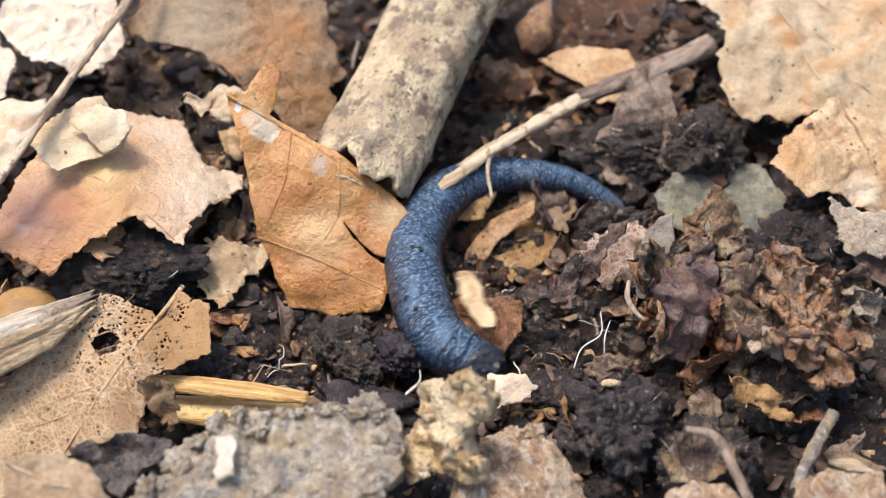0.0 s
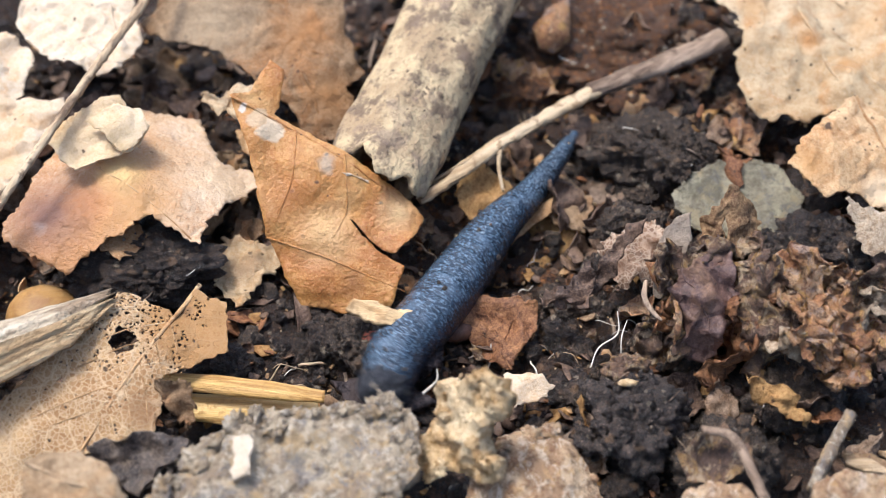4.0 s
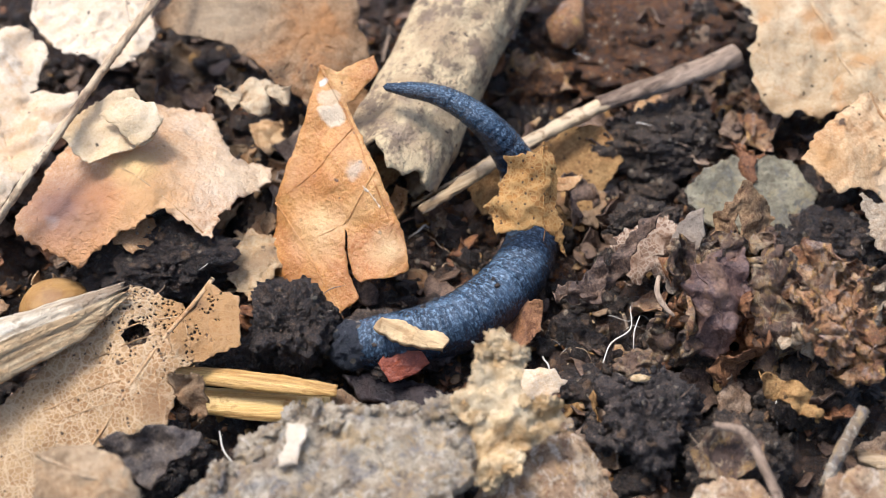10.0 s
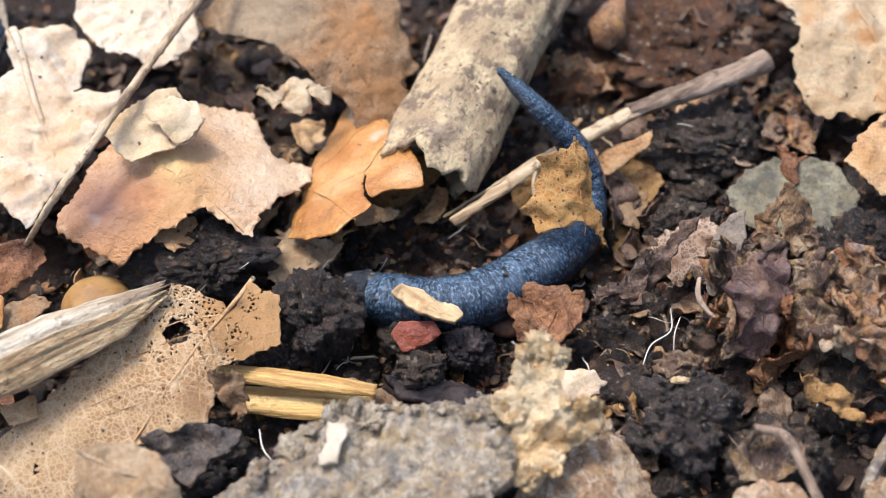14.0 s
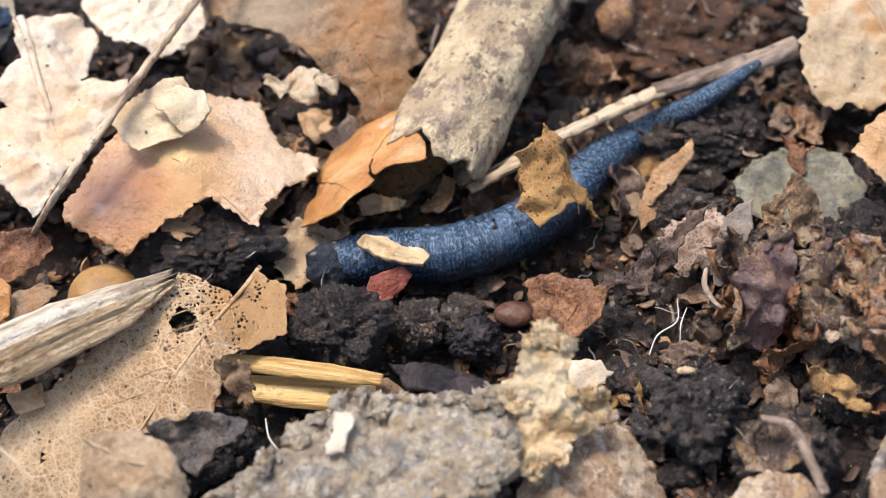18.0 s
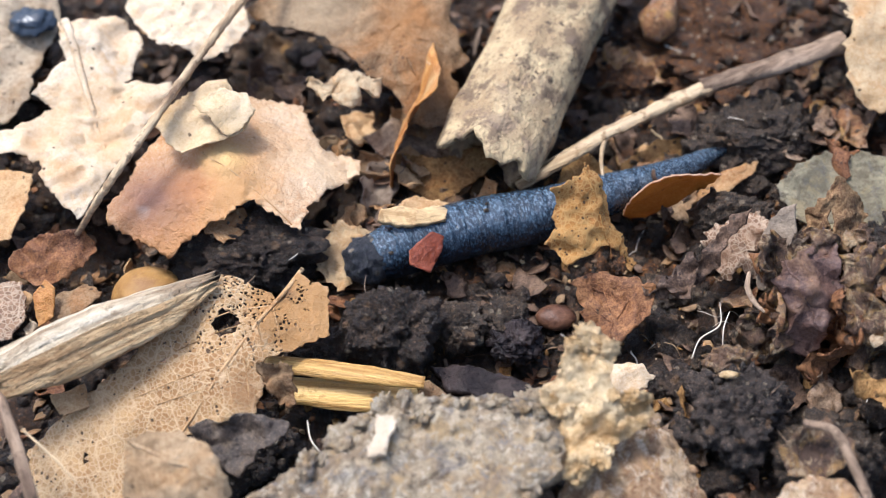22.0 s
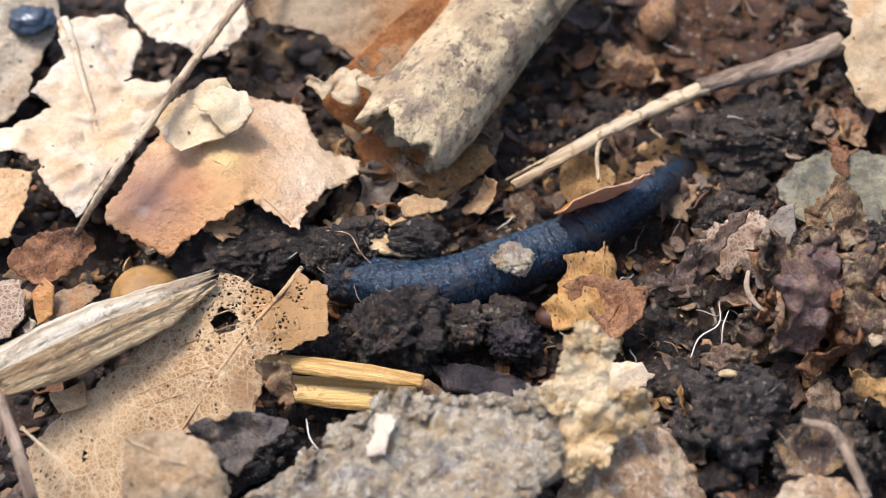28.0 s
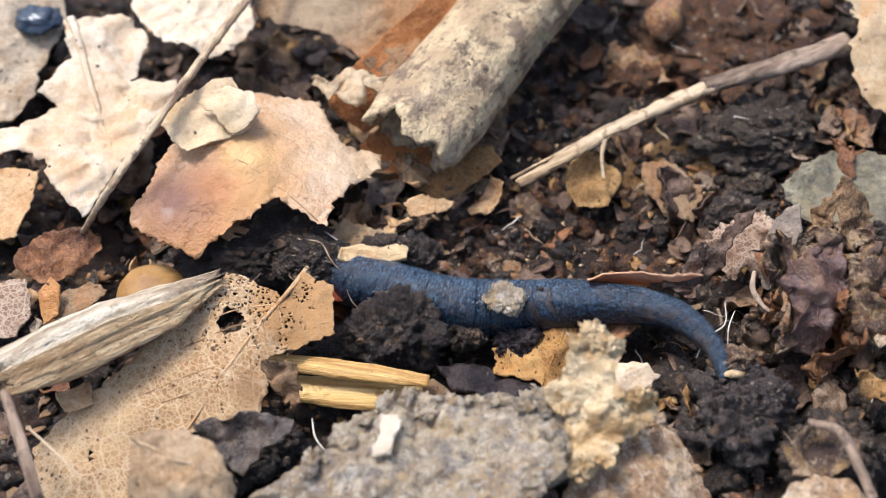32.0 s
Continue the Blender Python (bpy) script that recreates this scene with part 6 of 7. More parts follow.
def bend(t, *points):
    """The tail's middle line at t seconds, from its thick end to its tip, in mm."""
    pts = [Vector(p) for p in points]
    pts = [pts[0] * 2 - pts[1]] + pts + [pts[-1] * 2 - pts[-2]]
    line = []
    for i in range(1, len(pts) - 2):
        a, b, c, d = pts[i - 1:i + 3]
        for k in range(12):
            u = k / 12
            line.append(0.5 * (2 * b + (c - a) * u + (2 * a - 5 * b + 4 * c - d) * u * u + (3 * b - a - 3 * c + d) * u ** 3))
    line.append(pts[-2])
    runs = np.concatenate([[0], np.cumsum([(q - p).length for p, q in zip(line, line[1:])])])
    arr = np.array([p[:] for p in line])
    s = (np.arange(PIECES) + 0.5) / PIECES * runs[-1]
    SHAPES[t] = np.stack([np.interp(s, runs, arr[:, i]) for i in range(3)], -1)


ROLL_TIMES, ROLLS = [0, 23, 24, 25, 26.5, 28, 29, 31, 32], [0, 0, 75, 95, 95, 85, 95, 55, 65]


def piece_poses(mid, t):
    """The rings' poses; late in its fight the tail has rolled over and shows its dark belly."""
    roll = Matrix.Rotation(radians(float(np.interp(t, ROLL_TIMES, ROLLS))), 4, "X")
    poses = []
    for k in range(PIECES):
        a, b = Vector(mid[max(0, k - 1)]), Vector(mid[min(PIECES - 1, k + 1)])
        x = (a - b).normalized()
        y = Vector((0, 0, 1)).cross(x).normalized()
        m = Matrix((x, y, x.cross(y))).transposed().to_4x4()
        m.translation = Vector(mid[k]) * MM
        poses.append(m @ roll)
    head = poses[0].copy()
    head.translation = poses[0].translation + poses[0].to_3x3() @ Vector((0.4 * MM, 0, 0))
    return poses + [head]


def wriggle(tail, pieces):
    """Keys every ring; between two shapes a quick swing gets steps of its own."""
    times = sorted(SHAPES)
    rows = []
    for t, t2 in zip(times, times[1:] + [None]):
        rows.append((t, piece_poses(SHAPES[t], t)))
        if t2 is None:
            break
        ends = piece_poses(SHAPES[t2], t2)
        swing = max(math.degrees(a.to_quaternion().rotation_difference(b.to_quaternion()).angle) for a, b in zip(rows[-1][1], ends))
        extra = 0 if swing < 60 else (1 if swing < 110 else 3)
        start = rows[-1][1]
        for k in range(1, extra + 1):
            f = k / (extra + 1)
            dirs = [(a.to_3x3().col[0].lerp(b.to_3x3().col[0], f) + Vector((0.02, 0.03, 0))).normalized() for a, b in zip(start, ends)]
            span = [(SHAPES[t][i + 1] - SHAPES[t][i]) for i in range(PIECES - 1)]
            lens = [float(np.linalg.norm(q)) for q in span]
            chain = [Vector((0, 0, 0))]
            for i in range(PIECES - 1):
                chain.append(chain[-1] - (dirs[i] + dirs[i + 1]).normalized() * lens[i])
            mid = PIECES // 2
            want = Vector(SHAPES[t][mid]).lerp(Vector(SHAPES[t2][mid]), f)
            chain = np.array([c - chain[mid] + want for c in chain])
            chain[:, 2] = SHAPES[t][:, 2] * (1 - f) + SHAPES[t2][:, 2] * f
            rows.append((t + (t2 - t) * f, piece_poses(chain, t + (t2 - t) * f)))
    for i, piece in enumerate(pieces):
        walk(piece, [(t, poses[i]) for t, poses in rows])


def drift(thing, rows, about=(0, 1)):
    """Keys a thing: seconds, its place in mm, and in degrees from how it was laid its turn, its tip and its roll about a line in it."""
    axis = Vector((*about, 0)).normalized()
    lie = thing.matrix_basis.to_3x3().to_4x4()
    path = [(t, pose(x * MM, y * MM, z * MM) @ pose(0, 0, 0, tip, 0, turn) @ lie @ Matrix.Rotation(radians(roll), 4, axis)) for t, x, y, z, turn, tip, roll in rows]
    full = path[:1]
    for (t, a), (t2, b) in zip(path, path[1:]):
        qa, qb = a.to_quaternion(), b.to_quaternion()
        steps = int(math.degrees(qa.rotation_difference(qb).angle) / 75) + 1
        for k in range(1, steps):
            f = k / steps
            full.append((t + (t2 - t) * f, Matrix.LocRotScale(a.translation.lerp(b.translation, f), qa.slerp(qb, f), None)))
        full.append((t2, b))
    walk(thing, full)


def motions():
    drift(orange_leaf, [
        (0, 0.09, 1.98, 7, 3, 0, 0), (1, -0.37, 2.49, 7, 4, 0, 0), (2, -0.01, 2.6, 7, 0, 0, 0),
        (3, -0.95, 2.79, 7, 6, 0, 0), (3.5, -0.86, 2.66, 7, 6, 0, 0), (5.5, -0.34, 0.01, 7, 3, 0, 0),
        (6, -0.09, -0.26, 7, 3, 0, 0), (7, -0.04, -1.17, 7, -8, 0, 0), (8, 1.55, 0.65, 7, -12, 0, 0),
        (9, -0.43, -0.74, 7, -32, 0, 0), (10, -0.82, 0.85, 7, -38, 0, 0), (11, -1.34, 1.43, 7, -38, 0, 0),
        (12, -0.5, 5.72, 8, -42, 0, 0), (12.5, -0.54, 4.34, 8, -42, 0, 0), (13, -1.2, 5.31, 6.0, -38, -40, 11),
        (14, -2.53, 6.62, 6.5, -35, -53, 35), (16.5, -2.5, 6.2, 6.5, -40, -56, 42), (17, -2.5, 6.28, 6.5, -40, -56, 42),
        (18, -2.36, 6.98, 6.5, -39, -60, 47), (19, -0.51, 10.05, 9, -44, -49, 58), (20, -0.7, 9.8, 9, -44, -48, 57),
        (20.5, -1.4, 12.8, 7.5, -42, -46, 66), (21, -2.31, 15.84, 6, -40, -44, 76), (24.2, -2.31, 15.9, 6, -40, -44, 76),
        (25, -3.2, 16.4, 7.5, -64, 0, 140), (28, -3.6, 16.4, 7.5, -64, 0, 142), (32, -3.6, 16.4, 7.5, -64, 0, 142)], about=(0.55, -0.83))
    drift(stick, [
        (0, 9.88, 20.56, 8, 0, 0, 0), (18.5, 9.6, 20.73, 8, 0, 0, 0), (23.5, 10.11, 21.29, 8, 2, 0, 0),
        (24.2, 9.36, 21.36, 8, 2, 0, 0), (25, 5.5, 21.09, 8.5, -7, 0, 0), (28, 4.99, 20.57, 9, -8, -2, 0),
        (32, 5.06, 20.75, 9, -8, -2, 0)])
    drift(long_twig, [
        (0, 23.96, 14.57, 6.4, 4.58783, 0, 0), (1, 23.55, 14.66, 6.4, 2.40522, 0, 0), (2, 23.23, 13.83, 6.4, 0.22761, 0, 0),
        (3, 23.59, 15.47, 6.4, 3.32696, 0, 0), (3.5, 23.68, 15.29, 6.4, 3.32696, 0, 0), (5.5, 22.68, 16.37, 6.4, 8.7628, 0, 0),
        (6, 22.72, 16.35, 6.4, 8.7628, 0, 0), (7, 23.63, 11.55, 6.4, 6.78303, 0, 0), (8, 23.3, 14.74, 6.4, 5.29772, 0, 0),
        (9, 22.67, 13.13, 6.4, 1.89612, 0, 0), (10, 22.81, 13, 6.4, 1.98785, 0, 0), (11, 22.95, 13, 6.4, 4.59881, 0, 0),
        (12, 23.21, 13.79, 6.4, 0.945801, 0, 0), (13, 23.29, 13.49, 6.4, 3.28499, 0, 0), (14, 21.68, 12.07, 6.4, 3.60538, 0, 0),
        (17, 21.84, 11.9, 6.4, 1.46343, 0, 0), (18, 23.52, 13.53, 6.4, -0.648734, 0, 0), (19, 23.97, 14.66, 6.4, 0.777805, 0, 0),
        (20, 23.97, 14.46, 6.4, 0.554502, 0, 0), (21, 23.88, 14.25, 6.4, 0.141771, 0, 0), (23, 24.08, 14.88, 6.4, 0.141771, 0, 0),
        (24, 23.91, 15.04, 6.4, -0.117547, 0, 0), (25, 23.93, 15.42, 6.4, 1.65855, 0, 0), (28, 23.72, 14.33, 6.4, -0.467958, 0, 0),
        (32, 23.68, 14.47, 6.4, -0.787927, 0, 0)])
    drift(front_bark, [
        (0, -2.54, -27.15, 9, 0, 0, 0), (7, -2.48, -27.19, 9, 0, 0, 0), (7.5, -2.25, -27.14, 9.5, 0, 0, 0),
        (8, -4.34, -26.25, 11, 3, 0, 0), (8.5, -2.04, -27.15, 10, -4, 0, 0), (9, 0.73, -27.53, 9, -5, 0, 0),
        (32, 0.94, -27.54, 9, -5, 0, 0)])
    drift(white_chip, [
        (0, -8.05, -28.46, 10.4, 0, 0, 0), (7, -8.01, -28.54, 10.4, 0, 0, 0), (7.5, -7.77, -28.51, 10.9, 0, 0, 0),
        (8, -9.58, -27.81, 12.4, 3, 0, 0), (8.5, -7.54, -28.51, 11.4, -6, 0, 0), (9, -5.19, -27.99, 10.4, -12, 0, 0),
        (32, -5.01, -28.15, 10.4, -12, 0, 0)])
    drift(tan_lump, [
        (0, 8.78, -26.06, 9.0, -84, 23, 32), (7, 8.78, -26.06, 9.0, -84, 23, 32), (7.5, 9.03, -25.96, 9.40, -84, 23, 32),
        (8, 8.07, -23.97, 11.0, -40, 18, -19), (8.5, 9.4, -25.1, 11.5, -12, 5, -6), (9, 11.37, -25.84, 10.5, 0, 0, 0),
        (32, 11.54, -25.68, 10.5, 0, 0, 0)])
    drift(rust_leaf, [
        (0, -17.15, 3.33, 8, 0, 0, 0), (28.5, -17.45, 2.99, 8, 0, 0, 0), (29.5, -17.31, 2.67, 8.3, 0, 0, 0),
        (30, -16.9, 3.01, 8.8, 0, 0, 0), (31, -17.31, 2.99, 8, 0, 0, 0), (31.6, -16.42, 2.93, 8.6, 2, 0, 0),
        (32, -15.79, 2.43, 8.8, 3, 0, 0)])
    drift(dark_piece, [
        (0, 29.18, 11.35, 5, 0, 0, 0), (1, 29.81, 11.42, 5, -20, 0, 0), (1.3, 29.6, 11.64, 4, -30, -10, 0),
        (1.8, 27.21, 9.94, 2, -60, -30, 0), (2.5, 25.22, 5.83, 1, -80, -40, 0), (8, 25.32, 6.21, -0, -80, -40, 0),
        (32, 25.16, 6.67, 0, -80, -40, 0)])
    drift(dark_piece_lump, [
        (0, 35.1, 8.97, 5, 0, 0, 0), (1, 35.3, 8.68, 5, 20, 0, 0), (1.6, 32.87, 10.78, 4, 60, 0, 0),
        (2, 32.44, 11.6, 4, 80, 0, 0), (3, 31.48, 7.83, 3, 130, 0, 0), (6, 31.03, 12.78, 3, 100, 0, 0),
        (8, 30.7, 13.5, 2, 100, 0, 0), (32, 30.37, 13.99, 2, 100, 0, 0)])
    drift(tan_behind, [
        (0, 26.6, 19.7, 5, 0, 0, 0), (1, 22.89, 15.84, 5, 20, 0, 0), (1.6, 26.39, 16.52, 3.5, 60, 0, 0),
        (3, 29.58, 15.28, 2.5, 80, 0, 0), (32, 29.29, 16.37, 2, 80, 0, 0)])
    drift(rolling_clod, [
        (0, -2.64, -6.09, -6, 0, 0, 0), (3.5, -2.61, -6.91, -5, 0, 0, 0), (4.5, -1.43, -10.26, 0, 0, 0, 0),
        (5.5, -2.12, -10.69, 3, 0, 0, 0), (6, -1.9, -10.62, 3, 10, 0, 0), (7, -3.03, -10.81, 3, 30, 0, 0),
        (8, -2.95, -10.96, 2.6, 50, 0, 0), (9, -4.85, -10.84, 2.8, 80, 0, 0), (10, -5.24, -10.32, 2.8, 90, 0, 0),
        (11, -4.75, -9.83, 2.8, 90, 0, 0), (12, -4.88, -9.19, 2.8, 90, 0, 0), (13, -6.07, -10.09, 2.8, 110, 0, 0),
        (14, -6.75, -9.13, 2.8, 130, 0, 0), (17, -5.05, -11.35, 2.6, 150, 0, 0), (18, -5.32, -11.71, 2.6, 160, 0, 0),
        (19, -5.2, -11.53, 2.6, 170, 0, 0), (20, -4.16, -10.52, 2.6, 170, 0, 0), (21, -6.91, -5.2, 3, 150, 0, 0),
        (21.5, -5.99, -9.86, 2.6, 165, 0, 0), (22, -4.57, -11.58, 2.4, 170, 0, 0), (23, -5.11, -10.96, 2.4, 170, 0, 0),
        (25, -3.86, -11.04, 2.4, 180, 0, 0), (28, -4.02, -11.58, 2.2, 190, 0, 0), (29, -3.62, -12.16, 2.2, 190, 0, 0),
        (31, -4.65, -11.62, 2.2, 200, 0, 0), (32, -4.51, -11.58, 2.2, 200, 0, 0)])
    drift(rolling_small, [
        (0, 2.94, -12.66, 1.2, 0, 0, 0), (5.5, 3, -12.64, 1.2, 0, 0, 0), (6, 3.94, -12.23, 1.8, 0, 0, 0),
        (7, 2.96, -13.43, 1.8, 0, 0, 0), (9, 3.48, -12.22, 1.8, 40, 0, 0), (12, 1.59, -15.4, 1.3, 60, 0, 0),
        (14, 2.08, -13.61, 1.3, 60, 0, 0), (18, 5.05, -9.7, 1.8, 70, 0, 0), (32, 5.1, -9.41, 1.5, 70, 0, 0)])
    drift(shard, [
        (0, 13.3, -10.4, 0.4, 0, 0, 0), (3, 13.2, -10.4, 0.4, 0, 0, 0), (9, 12.6, -10.8, 0.6, 0, 0, 0),
        (12, 11.9, -11.9, 1.8, -10, 0, 0), (14, 12.2, -11.2, 2.4, -5, 0, 0), (18, 13.13, -11.9, 3, -12, 0, 0),
        (19, 14.15, -10.92, 3, -10, 0, 0), (23, 13.63, -11.53, 3, -10, 0, 0), (28, 13.15, -11.81, 3, -10, 0, 0),
        (32, 12.7, -11.99, 2.5, -10, 0, 0)])
    drift(tan_oval, [
        (0, 16.19, 2.18, -1, 0, 0, 0), (3, 16.2, 2.23, -1, 0, 0, 0), (5.5, 20.06, 5.61, 0, 0, 0, 0),
        (6, 21.14, 5.28, 2.5, -30, 0, 0), (7, 17.28, -0.02, 3, 0, 0, 0), (8, 21.14, -1.72, 3.3, -20, 0, 0),
        (9, 16.42, 2.31, 3.5, 0, 0, 0), (9.5, 17.12, 4.17, 3, 0, 0, 0), (10, 20.04, 7.52, 2.5, 20, 0, 0),
        (11, 20.66, 2.55, 1.8, 0, 0, 0), (14, 19.99, 6.23, 1, 20, 0, 0), (32, 20.07, 7.39, 0, 20, 0, 0)])
    drift(tan_strip, [
        (0, 15.66, 2.92, -0, 0, 0, 0), (7, 15.66, 3.02, 0, 0, 0, 0), (9, 18.51, 1.83, 2, -20, 0, 0),
        (10, 16.09, 4.45, 3, -30, 0, 0), (12, 18.25, 7.24, 4, -25, 0, 0), (13, 19.95, 5.69, 4, 0, 0, 0),
        (14, 19.88, 7.66, 3.5, 0, 0, 0), (17, 21.7, 5.82, 4, 0, 0, 0), (18, 23.75, 4.59, 3, 20, 0, 0),
        (19, 21.65, 5.83, 4, 0, 0, 0), (21, 21.67, 9.72, 4.5, -15, 0, 0), (21.5, 22.34, 6.84, 3, 0, 0, 0),
        (22, 25.05, 5.88, 1, 0, 0, 0), (32, 25.35, 7.4, -0.5, 0, 0, 0)])
    drift(stuck_leaf, [
        (0, 25.59, 4.13, -3, 0, -40, 0), (7, 22.63, 4.62, -3, 0, -40, 0), (8.4, 16.89, -0.84, -1, 0, -30, 0),
        (9, 14.3, 8.85, 6, -30, 0, 0), (9.5, 16.74, 2.21, 6, -20, 0, 0), (10, 14.52, -0.98, 9, -10, 0, 0),
        (10.5, 14.22, -4.42, 9, 0, 0, 0), (11, 11.81, -0.99, 9, 5, 0, 0), (12, 14.88, -0.22, 9, 5, 0, 0),
        (12.5, 15.02, -0.92, 9, 5, 0, 0), (13, 10.5, -0.23, 9, 10, 0, 0), (14, 14.2, -0.56, 9, 0, 0, 0),
        (14.5, 14.4, -0.64, 9, 0, 0, 0), (16.5, 13.43, -0.93, 9, 5, 0, 0), (17, 13.4, -0.64, 9, 10, 0, 0),
        (18, 12.41, -0.39, 9, 25, 0, 0), (19, 12.72, -0.81, 9, 20, 0, 0), (20, 13.3, -0.72, 9, 8, 0, 0),
        (20.5, 12.58, -2.14, 9, 0, 0, 0), (21, 12.05, -2.14, 9, 12, 0, 0), (21.5, 10.8, -7.92, 6, 20, 0, 0),
        (22, 11.45, -4.68, 9, 15, 0, 0), (23, 15.7, -1.92, 8.5, 0, 0, 0), (24, 13.59, -1.35, 8.5, 3, 0, 0),
        (25, 13.6, -1.3, 8.5, 5, 0, 0), (25.5, 14.21, -2.93, 8.5, 3, 0, 0), (27.5, 13.31, -3.03, 8.5, 5, 0, 0),
        (28, 11.83, -8.71, 4, -10, -20, 0), (28.5, 14.15, -10.39, 3, -10, -20, 0), (29, 10.81, -8.91, 3.5, -35, -15, 0),
        (29.5, 12.25, -9.01, 3.5, -35, -15, 0), (30, 6.95, -12.94, 0, -40, -50, 0), (31, 8.73, -7.92, 0.6, -60, -62, 0),
        (31.5, 7.38, -9.37, 1, -50, -50, 0), (32, 7.18, -13.24, 2, -30, -35, 0)])
    drift(second_leaf, [
        (0, 39.89, 13.94, -5, -60, -50, 0), (21, 27.63, 12.72, -5, -60, -50, 0), (21.6, 23.1, 4.43, -0, -60, -40, 0),
        (22, 19.86, 2.69, 4.6, -98, 0, -56), (22.5, 21.8, 2.5, 6.5, -82, 0, -66), (23, 23.67, 2.33, 8, -68, -2, -72),
        (23.5, 21.5, 4, 7.5, -30, -1, -36), 
(24, 19.13, 5.3, 7, 0, 0, 0), (24.5, 17.54, 9.35, 8, 40, 0, 0),
        (25, 17.99, 12.44, 9, 80, 0, 0), (25.5, 15.16, 2.59, 7, 80, -60, 0), (27.5, 18.4, 3.81, 6, -74, -53, 126),
        (28, 13.69, 0.67, 6, -60, -50, 126), (28.5, 17.96, -1.44, 6.15, -74, -53, 126), (29, 21.9, -3, 6.5, -100, -50, 128),
        (29.5, 19.9, -2.4, 6.5, -97, -50, 128), (30, 14.01, -17.55, 8, 20, -20, 0), (30.5, 13.22, -19.27, 8, 10, 0, 0),
        (31, 15.85, -7.58, 7, -65, -40, 0), (31.5, 16.09, -10.07, 7, -60, -45, 0), (32, 16.45, -8.31, 5.4, -90, -45, 128)])
    drift(pale_flake, [
        (0, 12.66, -8.32, 4.5, -40, 0, 0), (0.5, -2.09, -11.74, 6, 30, 0, 0), (1, -0.84, -10.24, 6, 28, 0, 0),
        (1.5, 10.92, -7.77, 5, 70, 0, 0), (2, 7.81, -8.48, 5.5, 70, 0, 0), (2.5, -1.65, -5.72, 6, 10, 0, 0),
        (3, -1.27, -5.01, 6, 30, 0, 0), (3.5, 14.36, -9, 4.5, 10, 0, 0), (3.9, 5.7, -10.5, 5, 15, 0, 0),
        (4.4, -0.48, -10.02, 6, 28, 0, 0), (4.9, 5.63, -10.59, 5, 15, 0, 0), (5.5, 12.2, -10.33, 4.5, 10, 0, 0),
        (6, 14.96, -14.17, 5, 65, 0, 0), (6.5, 0.35, -10.97, 6, 10, 0, 0), (7, 12.64, -9.58, 4.5, 15, 0, 0),
        (8, 0.37, -14.33, 5.5, 5, 0, 0), (9, 10.36, -9.17, 5.5, 70, 0, 0), (10, 4.52, -13.9, 6, 15, 0, 0),
        (11, 15.71, -9.16, 5, 20, 0, 0), (12, 2.58, -7.26, 6, -5, 0, 0), (13, 3.22, -7.27, 5.5, 75, 0, 0),
        (14, 2.6, -10.57, 6, 5, 0, 0), (16.5, -4.05, -5.31, 6, 0, 0, 0), (17, -1.07, -5.55, 6, -5, 0, 0),
        (18, -0.77, -5.68, 6, 15, 0, 0), (19, -1.62, -4.29, 6, 0, 0, 0), (19.5, 5.04, -7, 6, 60, 0, 0),
        (20, 5, -9.54, 6, 55, 0, 0), (20.5, -1.45, -2.63, 6, -40, 0, 0), (21, -1.17, 0.06, 6, -15, 0, 0),
        (22, -2.72, -1.32, 6, 40, 0, 0), (23, -1.79, 0.03, 6, 40, 0, 0), (24, 1.49, 0.85, 5, 0, 0, 0),
        (25, -5.29, 1.3, 4, 80, 0, 0), (28, -4.59, -3.91, 5, 20, 0, 0), (29, -2.26, 0.29, 5, 80, 0, 0),
        (30, 3.37, -5.8, 5, 100, 0, 0), (31, -8.37, 1.94, 5, 80, 0, 0), (32, -6.53, -5.09, 5, 40, 0, 0)])
